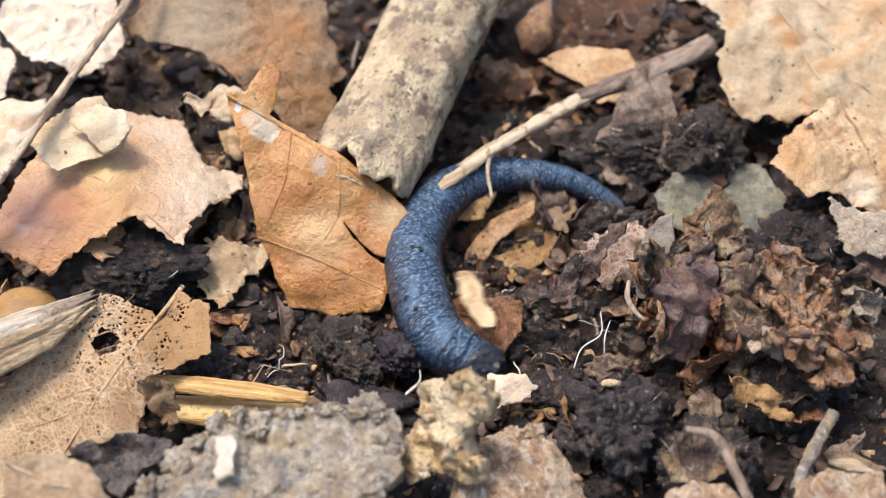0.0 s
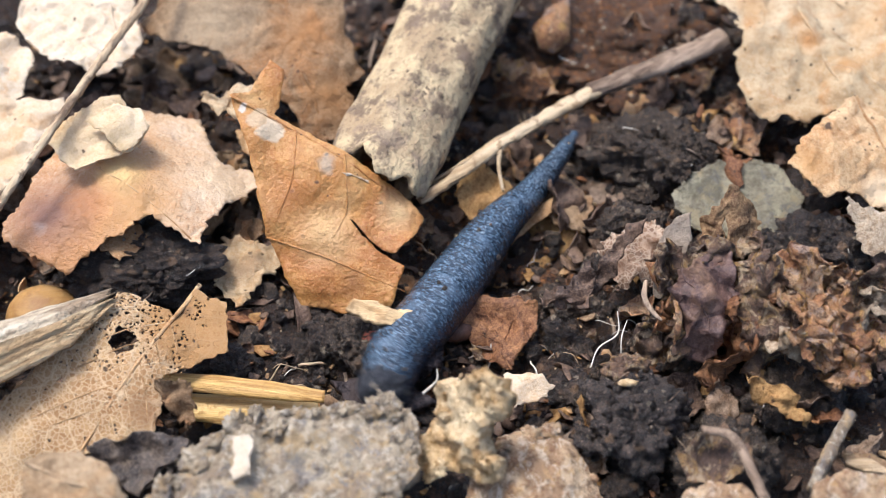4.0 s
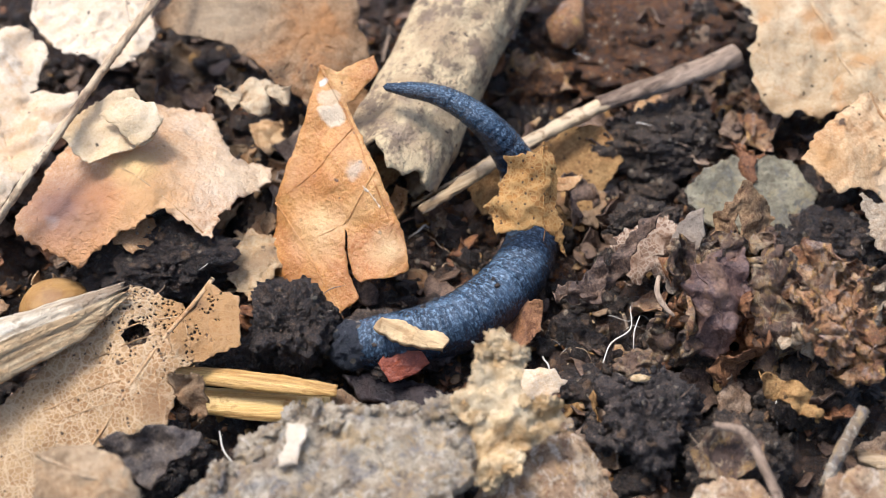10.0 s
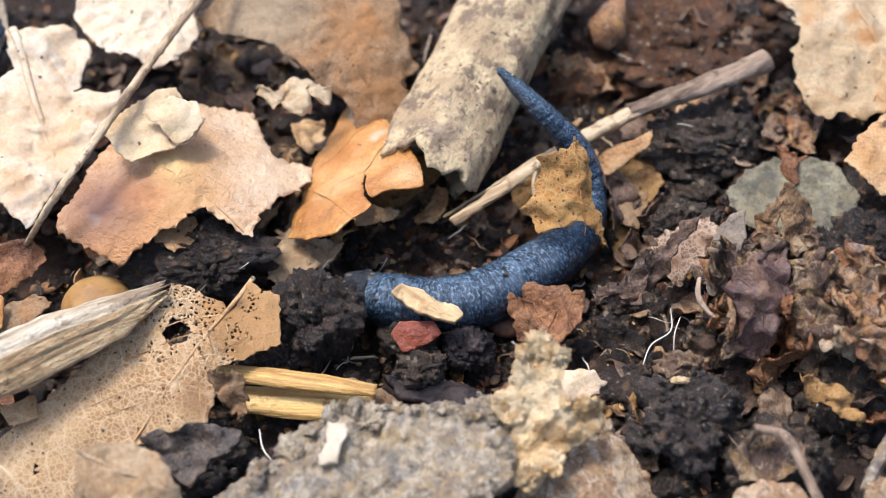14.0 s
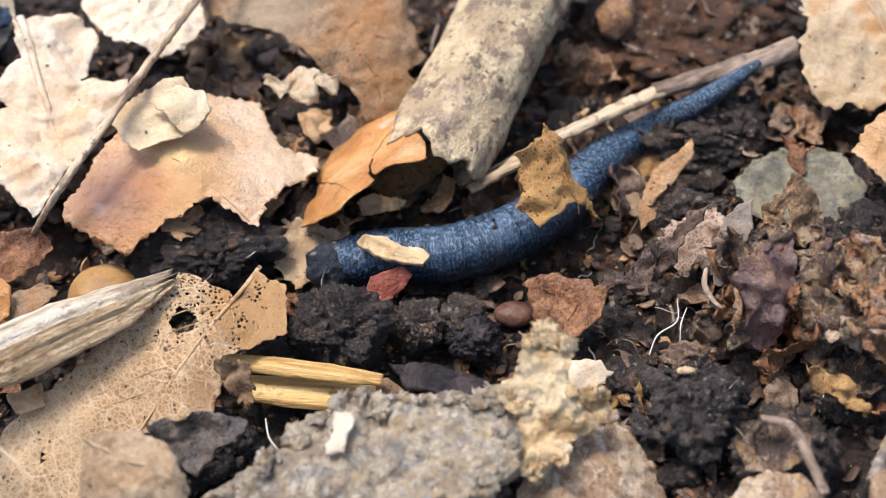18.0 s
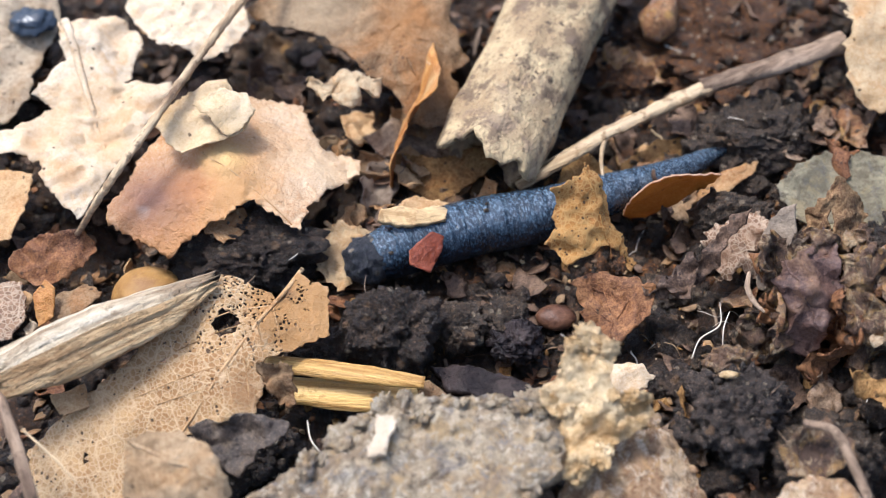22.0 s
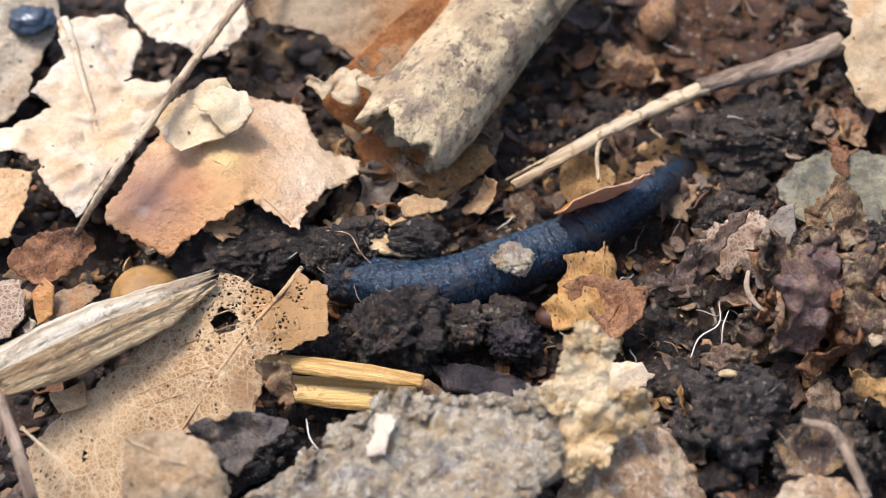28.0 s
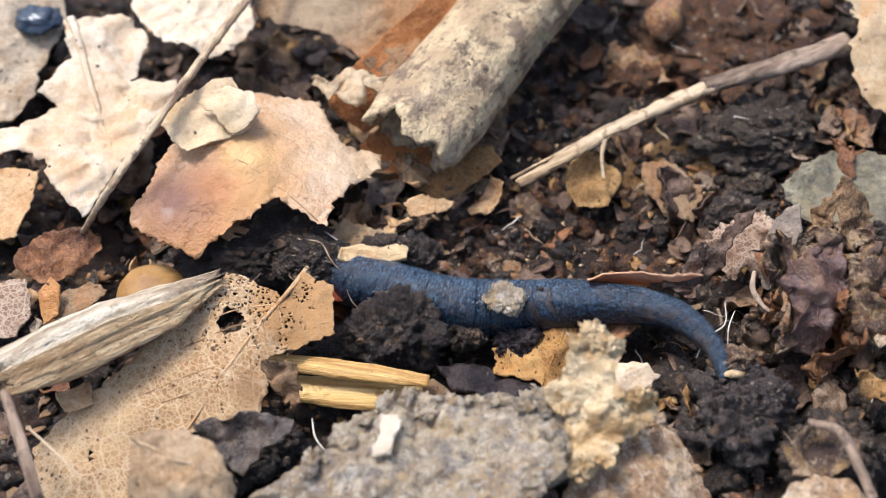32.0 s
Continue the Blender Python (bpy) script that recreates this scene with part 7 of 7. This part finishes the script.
    drift(red_flake, [
        (0, 10.78, -9.74, 1, 0, 0, 0), (0.5, -1.67, -12.83, 4, 0, 0, 0), (1, -0.19, -12.58, 4, -10, 0, 0),
        (1.5, 11.13, -6.9, 1, 0, 0, 0), (2, 9.84, -8.56, 2.2, 40, 0, 0), (2.5, -3.14, -10.28, 4, 10, 0, 0),
        (3, -0.98, -8.06, 4.5, 30, 0, 0), (3.5, 14.02, -9.83, 1, 0, 0, 0), (3.9, 5.73, -11.11, 2, 0, 0, 0),
        (4.4, -0.99, -12.15, 4, -10, 0, 0), (4.9, 5.65, -11.81, 2, 0, 0, 0), (5.5, 12.37, -10.54, 1, 0, 0, 0),
        (6, 14.57, -13.36, 1, 0, 0, 0), (6.5, 2.21, -12.4, 4, 0, 0, 0), (7, 12, -9.46, 1, 0, 0, 0),
        (8, 4.2, -12.16, 2, 0, 0, 0), (9, 10.68, -8.17, 1.5, 0, 0, 0), (10, 3.97, -14.8, 3.2, 0, 0, 0),
        (11, 14.72, -8.07, 1.5, 0, 0, 0), (12, 1.85, -9.32, 4, 0, 0, 0), (13, 5.83, -6.6, 1.5, 0, 0, 0),
        (14, 1.74, -12.05, 3.8, 0, 0, 0), (17, -1.85, -8.16, 4, 20, 0, 0), (18, -1.02, -7.71, 4, 25, 0, 0),
        (19, -2.5, -6.59, 4.2, 0, 0, 0), (20, 6, -8.46, 2, 40, 0, 0), (21, -2.6, -2.59, 4.5, 0, 0, 0),
        (22, -1.38, -4.41, 4.8, 50, 0, 0), (23, -2.26, -3.61, 5, 80, 0, 0), (24, -1.27, -0.32, 2, 80, 0, 0),
        (25, -7.3, 0.18, 3, 80, 0, 0), (28, -7.14, -3.74, 2, 80, 0, 0), (29, -4.21, -5.67, 2, 80, 0, 0),
        (30, 1.68, -4.82, 5, 80, 0, 0), (31, -9.3, -2, 3, 80, 0, 0), (32, -9.48, -6.58, 3, 80, 0, 0)])
    drift(mud_cap, [
        (0, 3.31, 0.66, -8, 0, 0, 0), (23, -5.14, 3.7, -7, 0, 0, 0), (23.5, -4.94, 0.78, -3, 0, 0, 0),
        (24, -4.89, 6.91, 4, 0, 0, 0), (24.5, -6.78, -1.91, 3, 0, 0, 0), (25, -5.92, -4.52, 3, 0, 0, 0),
        (25.5, -6.65, -5.16, 3, 0, 0, 0), (27.5, -6.67, -1.95, 3, 0, 0, 0), (28, -8.56, -4.08, 3.5, 0, 0, 0),
        (28.5, -7.16, -3.07, 3.5, 0, 0, 0), (29, -5.18, -5.23, 3, 0, 0, 0), (29.5, -8.19, -3.4, 3, 0, 0, 0),
        (30, 0.73, 2.04, 4.5, 0, 0, 0), (30.5, -4.02, 0.1, 4, 0, 0, 0), (31, -9.51, -2.45, 3.5, 0, 0, 0),
        (31.5, -8.73, -5.08, 3.5, 0, 0, 0), (32, -11.53, -4.63, 3, 0, 0, 0)])
    drift(mud_back, [
        (0, 18.06, 11.92, -8, 0, 0, 0), (23, 6.26, 10.41, -8, 0, 0, 0), (24, 3.93, -0.78, 6, 0, 0, 0),
        (25, -2.54, 4.75, 5.5, 0, 0, 0), (27.5, 0.8, -0.84, 4, 0, 0, 0), (28, -2.15, -3.45, 5, 0, 0, 0),
        (29, 1.76, 3.66, 4, 0, 0, 0), (30, 0.7, -9.6, 2, 0, 0, 0), (31, 2.73, 7.38, 4.5, 0, 0, 0),
        (32, -3.18, -3.3, 3, 0, 0, 0)])
    drift(mud_lump, [
        (0, 12.04, 4.66, -8, 0, 0, 0), (23, 0.73, 3.14, -8, 0, 0, 0), (24, -1.00, 1.87, 6.6, 0, 0, 0),
        (25, -4.25, -1.86, 3, 0, 0, 0), (28, -7.08, -2.45, 5, 0, 0, 0), (29, 4.14, -5.79, 2.5, 0, 0, 0),
        (30, 3.57, -10.75, 3, 0, 0, 0), (31, -3.4, 5.09, 5, 0, 0, 0), (32, -5.62, -3.54, 4, 0, 0, 0)])
    drift(grey_flake, [
        (0, 9.32, -2.62, -3.4, 0, 0, 0), (24, 9.41, -2.4, -3.4, 0, 0, 0), (24.6, 8.07, -2.76, 4.6, 0, 0, 0),
        (25, 8.22, 4.67, 7.6, 0, 0, 0), (25.5, 8.56, -1.66, 5.6, 0, 0, 0), (27.5, 9.11, -0.31, 5.6, 0, 0, 0),
        (28, 5.98, -6.28, 5.6, 0, 0, 0), (28.5, 5.96, -6.93, 5.6, 0, 0, 0), (29, 10.89, -1.35, 5.6, 10, 0, 0),
        (29.5, 7.51, -3.66, 5.6, 0, 0, 0), (30, 3.54, -11.29, 2.6, 0, 0, 0), (31, 5.35, -2.34, 5.6, 20, 0, 0),
        (31.5, 6.01, -4.98, 5.6, 0, 0, 0), (32, 4.69, -10.7, 5.6, 0, 0, 0)])
    drift(fibre_a, [
        (0, 7.15, -21.41, 10, -60, 0, 0), (7, 7.21, -21.37, 10, -60, 0, 0), (8, 3.98, -17.79, 13, -40, 0, 0),
        (8.5, 6.95, -20.13, 13, -20, 0, 0), (9, 9.6, -20.49, 12, 0, 0, 0), (32, 9.7, -20.29, 12, 0, 0, 0)])
    drift(fibre_b, [
        (0, 9.69, -21.77, 10, -60, 0, 0), (7, 9.74, -21.7, 10, -60, 0, 0), (8, 6.52, -18.13, 13, -40, 0, 0),
        (8.5, 9.47, -20.47, 13, -20, 0, 0), (9, 12.12, -20.82, 12, 0, 0, 0), (32, 12.22, -20.56, 12, 0, 0, 0)])
    bend(0, (12.9, -13.7, 2.0), (9.4, -11.1, 2.7), (8.1, -6.0, 2.7), (8.0, 0.0, 2.7), (11.2, 5.9, 2.7), (16.6, 8.3, 2.7), (22.3, 7.5, 2.7), (26.0, 5.5, 2.0), (28.2, 3.2, 1.0))
    bend(0.5, (-5.0, -10.4, 2.7), (-0.7, -9.9, 2.7), (5.9, -7.2, 2.7), (11.3, -1.8, 2.7), (16.1, 7.3, 2.7), (17.2, 11.5, 6.5), (15.7, 15.6, 11.2), (14.5, 18.9, 12.5))
    bend(1, (-4.9, -10.0, 2.7), (-0.5, -9.1, 2.7), (5.3, -6.4, 2.7), (10.5, -1.2, 2.7), (14.6, 6.4, 2.7), (15.3, 9.9, 6.5), (13.8, 11.6, 11.2), (11.0, 18.3, 12.5))
    bend(1.5, (12.2, -12.1, 2.7), (9.0, -9.6, 2.7), (8.0, -4.4, 2.7), (10.1, 1.3, 2.7), (14.9, 4.7, 2.7), (19.6, 5.0, 2.7), (23.5, 3.1, 2.7), (26.1, 1.5, 1.0))
    bend(2, (6.7, -12.7, 2.0), (6.2, -8.9, 2.7), (7.9, -3.1, 2.7), (13.0, 1.9, 2.7), (19.5, 6.4, 2.7), (26.9, 11.1, 2.7), (31.1, 13.9, 2.5), (34.9, 16.8, 1.5))
    bend(2.5, (-4.6, -4.7, 2.7), (0.2, -5.4, 2.7), (7.1, -6.3, 2.7), (12.6, -4.4, 2.7), (17.9, -0.5, 2.7), (22.1, 5.7, 2.7), (23.0, 11.6, 2.7), (22.1, 16.3, 2.7))
    bend(3, (-6.7, -4.9, 2.7), (-1.8, -5.0, 2.7), (5.1, -4.2, 2.7), (11.2, -2.0, 2.7), (17.9, 0.6, 2.7), (24.3, 2.9, 2.7), (29.1, 3.2, 2.0))
    bend(3.5, (16.4, -14.4, 2.7), (12.2, -13.0, 2.7), (9.9, -8.6, 2.7), (9.7, -3.4, 2.7), (12.3, 2.0, 2.7), (17.0, 4.4, 2.7), (22.2, 4.2, 2.7), (25.2, 3.1, 2.7))
    bend(4.4, (-5.3, -8.4, 2.7), (-0.5, -8.5, 2.7), (5.3, -7.6, 2.7), (10.9, -4.2, 2.7), (15.3, 1.9, 2.7), (17.4, 8.3, 2.7), (16.8, 11.1, 6.5), (15.3, 13.5, 9.2))
    bend(5.5, (15.4, -13.8, 2.7), (10.7, -12.5, 2.7), (8.3, -8.1, 2.7), (9.3, -1.5, 2.7), (12.7, 3.9, 2.7), (17.1, 7.8, 2.7), (22.0, 9.6, 2.7), (25.4, 11.0, 2.0))
    bend(6, (12.4, -16.5, 2.0), (12.7, -11.6, 2.7), (14.4, -4.0, 2.7), (18.0, 2.8, 2.7), (21.2, 9.3, 2.7), (20.3, 11.4, 6.5), (17.8, 14.1, 8.2), (14.2, 16.6, 10.2))
    bend(6.5, (-1.6, -5.5, 2.7), (3.3, -8.2, 2.7), (8.1, -8.6, 2.7), (13.1, -6.5, 2.7), (17.0, -0.5, 2.7), (17.9, 6.5, 2.7), (15.0, 10.0, 6.5), (11.4, 14.1, 11.2))
    bend(7, (16.9, -14.1, 2.7), (12.6, -13.4, 2.7), (8.7, -10.8, 2.7), (7.2, -5.7, 2.7), (9.5, -0.4, 2.7), (13.8, 3.7, 2.7), (18.1, 6.5, 2.7), (23.5, 8.3, 3.0), (26.8, 8.5, 2.0))
    bend(7.5, (17.3, -14.7, 2.7), (12.6, -13.4, 2.7), (9.2, -9.6, 2.7), (9.3, -3.8, 2.7), (12.1, 2.3, 2.7), (17.2, 7.9, 2.7), (21.8, 10.6, 6.5), (24.4, 13.0, 9.2))
    bend(8, (2.8, -9.6, 2.0), (7.1, -10.3, 2.7), (12.5, -9.8, 2.7), (15.8, -4.0, 2.7), (16.0, 1.4, 2.7), (13.1, 3.4, 6.5), (7.9, 2.6, 11.2), (1.4, 4.9, 12.5))
    bend(8.5, (2.3, -12.8, 2.7), (7.1, -12.2, 2.7), (12.0, -10.5, 2.7), (15.5, -5.4, 2.7), (16.3, 1.3, 2.7), (13.8, 4.7, 6.5), (12.3, 7.0, 9.2), (14.1, 9.6, 11.2))
    bend(9, (11.9, -11.7, 2.7), (8.1, -11.0, 2.7), (7.8, -5.3, 2.7), (8.4, 1.5, 2.7), (9.7, 7.8, 2.7), (10.6, 5.6, 9.2), (13.3, 8.9, 10.2), (19.3, 12.9, 9.2))
    bend(9.5, (10.4, -14.9, 2.0), (9.1, -11.2, 2.7), (10.0, -4.1, 2.7), (11.9, 3.4, 2.7), (14.0, 6.7, 6.5), (15.6, 9.8, 9.2), (17.7, 15.2, 11.2))
    bend(10, (-0.5, -12.2, 2.7), (4.3, -11.7, 2.7), (9.7, -9.3, 2.7), (14.4, -4.2, 2.7), (16.1, 1.9, 2.7), (14.8, 4.6, 6.5), (11.6, 5.6, 11.2), (7.7, 7.8, 12.5), (3.3, 9.0, 12.5))
    bend(10.5, (-0.0, -13.9, 2.7), (4.3, -12.2, 2.7), (9.7, -9.2, 2.7), (14.0, -3.4, 2.7), (15.7, 2.7, 2.7), (15.2, 6.1, 6.5), (14.4, 8.8, 10.2), (16.4, 16.1, 11.2))
    bend(11, (20.6, -11.7, 2.7), (15.9, -11.0, 2.7), (11.2, -8.4, 2.7), (10.0, -3.2, 2.7), (12.3, 2.3, 2.7), (16.7, 6.5, 2.7), (20.9, 4.8, 6.5), (25.2, 5.7, 3.0), (23.2, 3.6, 3.0))
    bend(11.5, (16.0, -14.6, 2.7), (12.4, -11.5, 2.7), (11.3, -5.1, 2.7), (13.6, 0.9, 2.7), (17.1, 5.8, 2.7), (18.9, 11.7, 2.7), (18.7, 12.0, 8.2), (15.8, 17.2, 11.2))
    bend(12, (-1.0, -3.0, 2.7), (3.4, -4.7, 2.7), (8.3, -5.4, 2.7), (13.4, -3.1, 2.7), (17.5, 1.6, 2.7), (18.6, 3.6, 6.5), (16.1, 7.3, 9.2), (12.0, 8.2, 12.2), (6.1, 10.4, 12.5))
    bend(12.5, (-1.1, -4.9, 2.7), (4.3, -6.3, 2.7), (10.2, -5.7, 2.7), (14.8, -2.5, 2.7), (18.0, 2.3, 2.7), (18.7, 5.0, 6.5), (17.3, 9.5, 9.2), (16.6, 16.4, 11.2))
    bend(13, (1.8, -13.2, 2.0), (0.4, -7.6, 2.7), (3.4, -2.4, 2.7), (8.5, -0.0, 2.7), (13.3, 3.0, 2.7), (15.4, 8.8, 2.7), (15.6, 10.8, 6.5), (17.5, 14.0, 9.2), (23.3, 18.7, 10.2))
    bend(13.5, (-0.3, -12.8, 2.7), (1.6, -8.4, 2.7), (5.6, -3.9, 2.7), (10.7, -0.6, 2.7), (14.5, 3.5, 2.7), (17.1, 10.0, 2.7), (16.7, 11.0, 8.2), (14.9, 16.9, 11.2))
    bend(14, (-2.9, -6.5, 2.7), (1.5, -7.9, 2.7), (6.3, -7.6, 2.7), (11.4, -4.7, 2.7), (15.6, -0.7, 2.7), (17.5, 4.8, 2.7), (16.4, 6.8, 6.5), (13.2, 8.1, 10.2), (9.7, 10.8, 12.5))
    bend(14.5, (-2.7, -4.7, 2.7), (2.2, -7.0, 2.7), (7.5, -7.0, 2.7), (12.6, -4.2, 2.7), (16.4, 0.5, 2.7), (17.3, 6.2, 2.7), (14.0, 7.2, 8.2), (9.7, 7.0, 12.2), (5.3, 8.5, 12.5))
    bend(16.5, (-3.4, -3.0, 2.7), (1.5, -5.7, 2.7), (7.3, -7.0, 2.7), (12.8, -5.1, 2.7), (17.1, -1.1, 2.7), (19.0, 4.4, 2.7), (16.3, 6.4, 6.5), (12.4, 5.2, 11.2), (8.5, 6.0, 12.5))
    bend(17, (-5.0, -2.8, 2.7), (-0.5, -4.8, 2.7), (5.4, -6.1, 2.7), (11.3, -5.5, 2.7), (16.0, -2.2, 2.7), (18.1, 3.3, 2.7), (17.0, 5.3, 6.5), (16.0, 8.3, 9.2), (19.2, 11.7, 10.2))
    bend(17.5, (-5.5, -5.3, 2.7), (-0.6, -5.3, 2.7), (4.9, -4.0, 2.7), (9.9, -2.1, 2.7), (14.6, 1.3, 2.7), (18.2, 7.7, 2.7), (21.1, 9.7, 6.5), (26.9, 12.4, 8.2))
    bend(18, (-6.4, -4.5, 2.7), (-1.5, -3.5, 2.7), (3.9, -3.2, 2.7), (9.0, -1.2, 2.7), (13.7, 2.2, 2.7), (18.2, 7.9, 2.7), (23.3, 12.3, 2.7), (27.6, 12.1, 6.5), (33.0, 15.3, 8.2))
    bend(18.5, (-3.3, 1.0, 2.7), (1.2, -2.4, 2.7), (7.1, -4.7, 2.7), (12.1, -3.1, 2.7), (16.0, 1.6, 2.7), (17.2, 8.0, 2.7), (14.9, 8.0, 9.2), (11.3, 9.9, 12.2), (7.8, 11.1, 12.5))
    bend(19, (-6.4, -1.3, 2.7), (-1.4, -2.3, 2.7), (4.5, -3.0, 2.7), (10.0, -2.7, 2.7), (14.7, 0.7, 2.7), (17.4, 6.3, 2.7), (18.9, 12.3, 2.7), (20.1, 11.0, 8.2), (25.5, 13.3, 8.2), (29.1, 12.9, 8.2))
    bend(19.5, (2.2, -9.9, 2.7), (3.2, -4.1, 2.7), (6.8, -0.1, 2.7), (11.4, 1.7, 2.7), (16.0, 3.0, 2.7), (21.7, 4.1, 2.7), (27.3, 4.1, 2.7))
    bend(20, (0.9, -11.5, 2.3), (3.8, -6.8, 2.7), (7.9, -2.2, 2.7), (12.5, 0.5, 2.7), (17.1, 1.8, 2.7), (22.3, 2.5, 2.7), (27.5, 3.9, 2.7), (31.9, 3.0, 6.5), (34.4, 7.1, 10.2))
    bend(20.5, (-2.6, 6.0, 2.7), (0.0, 1.1, 2.7), (3.5, -2.3, 2.7), (8.4, -5.0, 2.7), (13.8, -4.3, 2.7), (19.1, -0.3, 2.7), (22.4, 1.6, 6.5), (24.9, 5.2, 9.2))
    bend(21, (-4.9, 4.6, 2.7), (-0.8, 1.8, 2.7), (3.7, -1.0, 2.7), (8.7, -2.3, 2.7), (13.2, -1.6, 2.7), (16.2, 2.5, 2.7), (16.9, 5.8, 6.5), (18.2, 10.6, 8.2), (21.5, 14.9, 9.2), (27.2, 13.7, 8.2))
    bend(21.5, (-4.7, -3.5, 2.7), (0.3, -0.8, 2.7), (5.8, 0.5, 2.7), (11.4, 1.2, 2.7), (15.1, 3.3, 2.7), (13.5, 0.5, 9.2), (8.6, 0.8, 9.2), (3.7, 0.5, 8.2))
    bend(22, (-6.7, -3.5, 2.7), (-2.3, -1.5, 2.7), (3.3, 0.5, 2.7), (8.8, 1.9, 2.7), (14.0, 4.0, 2.7), (18.8, 6.1, 2.7), (23.1, 8.3, 2.7), (27.0, 10.9, 3.0))
    bend(22.5, (-4.3, -2.2, 2.7), (0.7, -0.8, 2.7), (6.7, 0.9, 2.7), (12.9, 2.6, 2.7), (18.7, 5.4, 2.7), (23.5, 7.5, 2.7), (28.6, 11.2, 2.7))
    bend(23, (-3.3, -1.5, 2.7), (2.2, 0.2, 2.7), (8.3, 1.9, 2.7), (14.5, 3.6, 2.7), (19.8, 5.7, 2.7), (24.2, 9.0, 2.7), (28.2, 12.4, 3.0))
    bend(23.5, (-4.2, -2.9, 2.7), (0.7, -1.6, 2.7), (6.8, 0.4, 2.7), (12.4, 2.1, 2.7), (18.1, 4.2, 2.7), (23.5, 6.7, 2.7), (28.0, 9.6, 2.7), (30.6, 14.1, 2.7))
    bend(24, (-4.4, 7.4, 5.0), (-2.3, 3.1, 3.5), (1.7, -0.3, 2.7), (6.7, -2.3, 2.7), (12.1, -3.0, 2.7), (16.7, -1.0, 2.7), (20.2, 3.8, 2.7), (21.4, 8.8, 5.0), (18.0, 13.4, 7.0), (13.6, 16.2, 8.0))
    bend(24.5, (-6.8, -2.3, 2.7), (-4.4, 3.2, 2.7), (-0.8, 6.0, 4.5), (4.3, 7.4, 6.0), (9.9, 7.8, 7.0), (16.0, 7.5, 7.0), (23.0, 8.3, 4.0), (28.6, 6.7, 2.7))
    bend(25, (-5.7, -4.9, 2.7), (-3.7, -0.2, 2.7), (-0.7, 3.7, 4.0), (3.3, 5.7, 6.0), (7.9, 7.2, 7.0), (13.0, 8.6, 7.5), (17.7, 9.7, 7.0), (22.6, 10.3, 5.0), (26.2, 8.9, 3.5), (29.1, 5.3, 2.0))
    bend(25.5, (-4.7, -5.6, 2.7), (0.2, -4.2, 2.7), (5.2, -1.6, 2.7), (9.9, 2.5, 2.7), (14.1, 6.1, 2.7), (18.0, 9.7, 2.7), (22.8, 14.5, 1.0))
    bend(27.5, (-6.2, -2.4, 2.7), (-1.2, -1.0, 2.7), (4.4, 1.7, 2.7), (10.0, 4.2, 2.7), (15.7, 5.6, 2.7), (22.0, 6.3, 2.7), (28.1, 6.0, 2.7), (32.7, 5.3, 2.7))
    bend(28, (-8.5, -5.7, 2.7), (-4.1, -7.0, 2.7), (0.8, -6.6, 2.7), (5.7, -4.4, 2.7), (10.8, -1.7, 2.7), (15.0, 1.7, 2.7), (18.7, 4.5, 2.7), (23.7, 10.8, 0.0), (28.0, 14.9, -1.0))
    bend(28.5, (-6.7, -3.0, 2.7), (-1.2, -4.3, 2.7), (4.2, -5.3, 2.7), (9.6, -5.0, 2.7), (15.1, -3.4, 2.7), (20.7, -1.7, 2.7), (26.3, -0.4, 2.7), (32.4, 0.0, 3.0))
    bend(29, (-5.2, -4.3, 2.7), (-1.3, -1.7, 2.7), (3.3, 1.1, 2.7), (8.9, 2.4, 2.7), (15.0, 2.4, 2.7), (19.7, -0.8, 3.9), (22.3, -7.1, 5.7), (21.1, -12.9, 6.7), (18.6, -16.5, 7.2))
    bend(29.5, (-8.2, -3.1, 2.7), (-3.3, -2.5, 2.7), (2.2, -1.8, 2.7), (7.7, -1.1, 2.7), (13.2, -1.1, 2.7), (18.4, -3.0, 3.7), (23.3, -7.3, 5.2), (27.7, -12.4, 6.7))
    bend(30, (0.7, 0.6, 6.0), (-1.3, -2.9, 4.0), (-2.0, -7.7, 2.7), (0.2, -12.7, 2.0), (4.4, -16.3, 2.0), (9.1, -17.5, 2.0), (13.7, -17.5, 2.0), (17.2, -14.5, 2.7), (21.7, -7.0, 2.7))
    bend(30.5, (-4.2, -0.5, 5.0), (-3.7, -4.0, 3.0), (-1.2, -9.6, 2.7), (2.6, -13.9, 2.0), (6.7, -17.5, 2.0), (11.8, -18.1, 2.0), (17.1, -16.3, 2.0), (20.7, -12.7, 2.7), (23.4, -8.9, 2.7))
    bend(31, (-10.3, -1.7, 2.7), (-6.4, 1.3, 2.7), (-1.4, 3.4, 2.7), (4.2, 3.4, 2.7), (9.2, 0.3, 2.7), (11.9, -5.1, 2.7), (14.0, -10.7, 3.3), (17.0, -14.5, 4.2), (22.6, -14.3, 4.7))
    bend(31.5, (-8.3, -4.4, 2.7), (-3.9, -2.4, 2.7), (1.1, -1.7, 2.7), (6.0, -2.7, 2.7), (10.4, -5.7, 2.7), (12.9, -11.5, 4.2), (13.8, -17.5, 5.7), (14.4, -21.1, 6.7))
    bend(32, (-10.5, -5.0, 2.7), (-5.6, -7.0, 2.7), (-0.2, -8.9, 2.7), (5.1, -9.2, 2.7), (10.3, -9.6, 3.7), (15.0, -10.5, 4.7), (19.0, -12.6, 5.7), (21.3, -16.4, 6.7), (21.8, -19.7, 7.2))
    wriggle(TAIL, SEGMENTS)


motions()
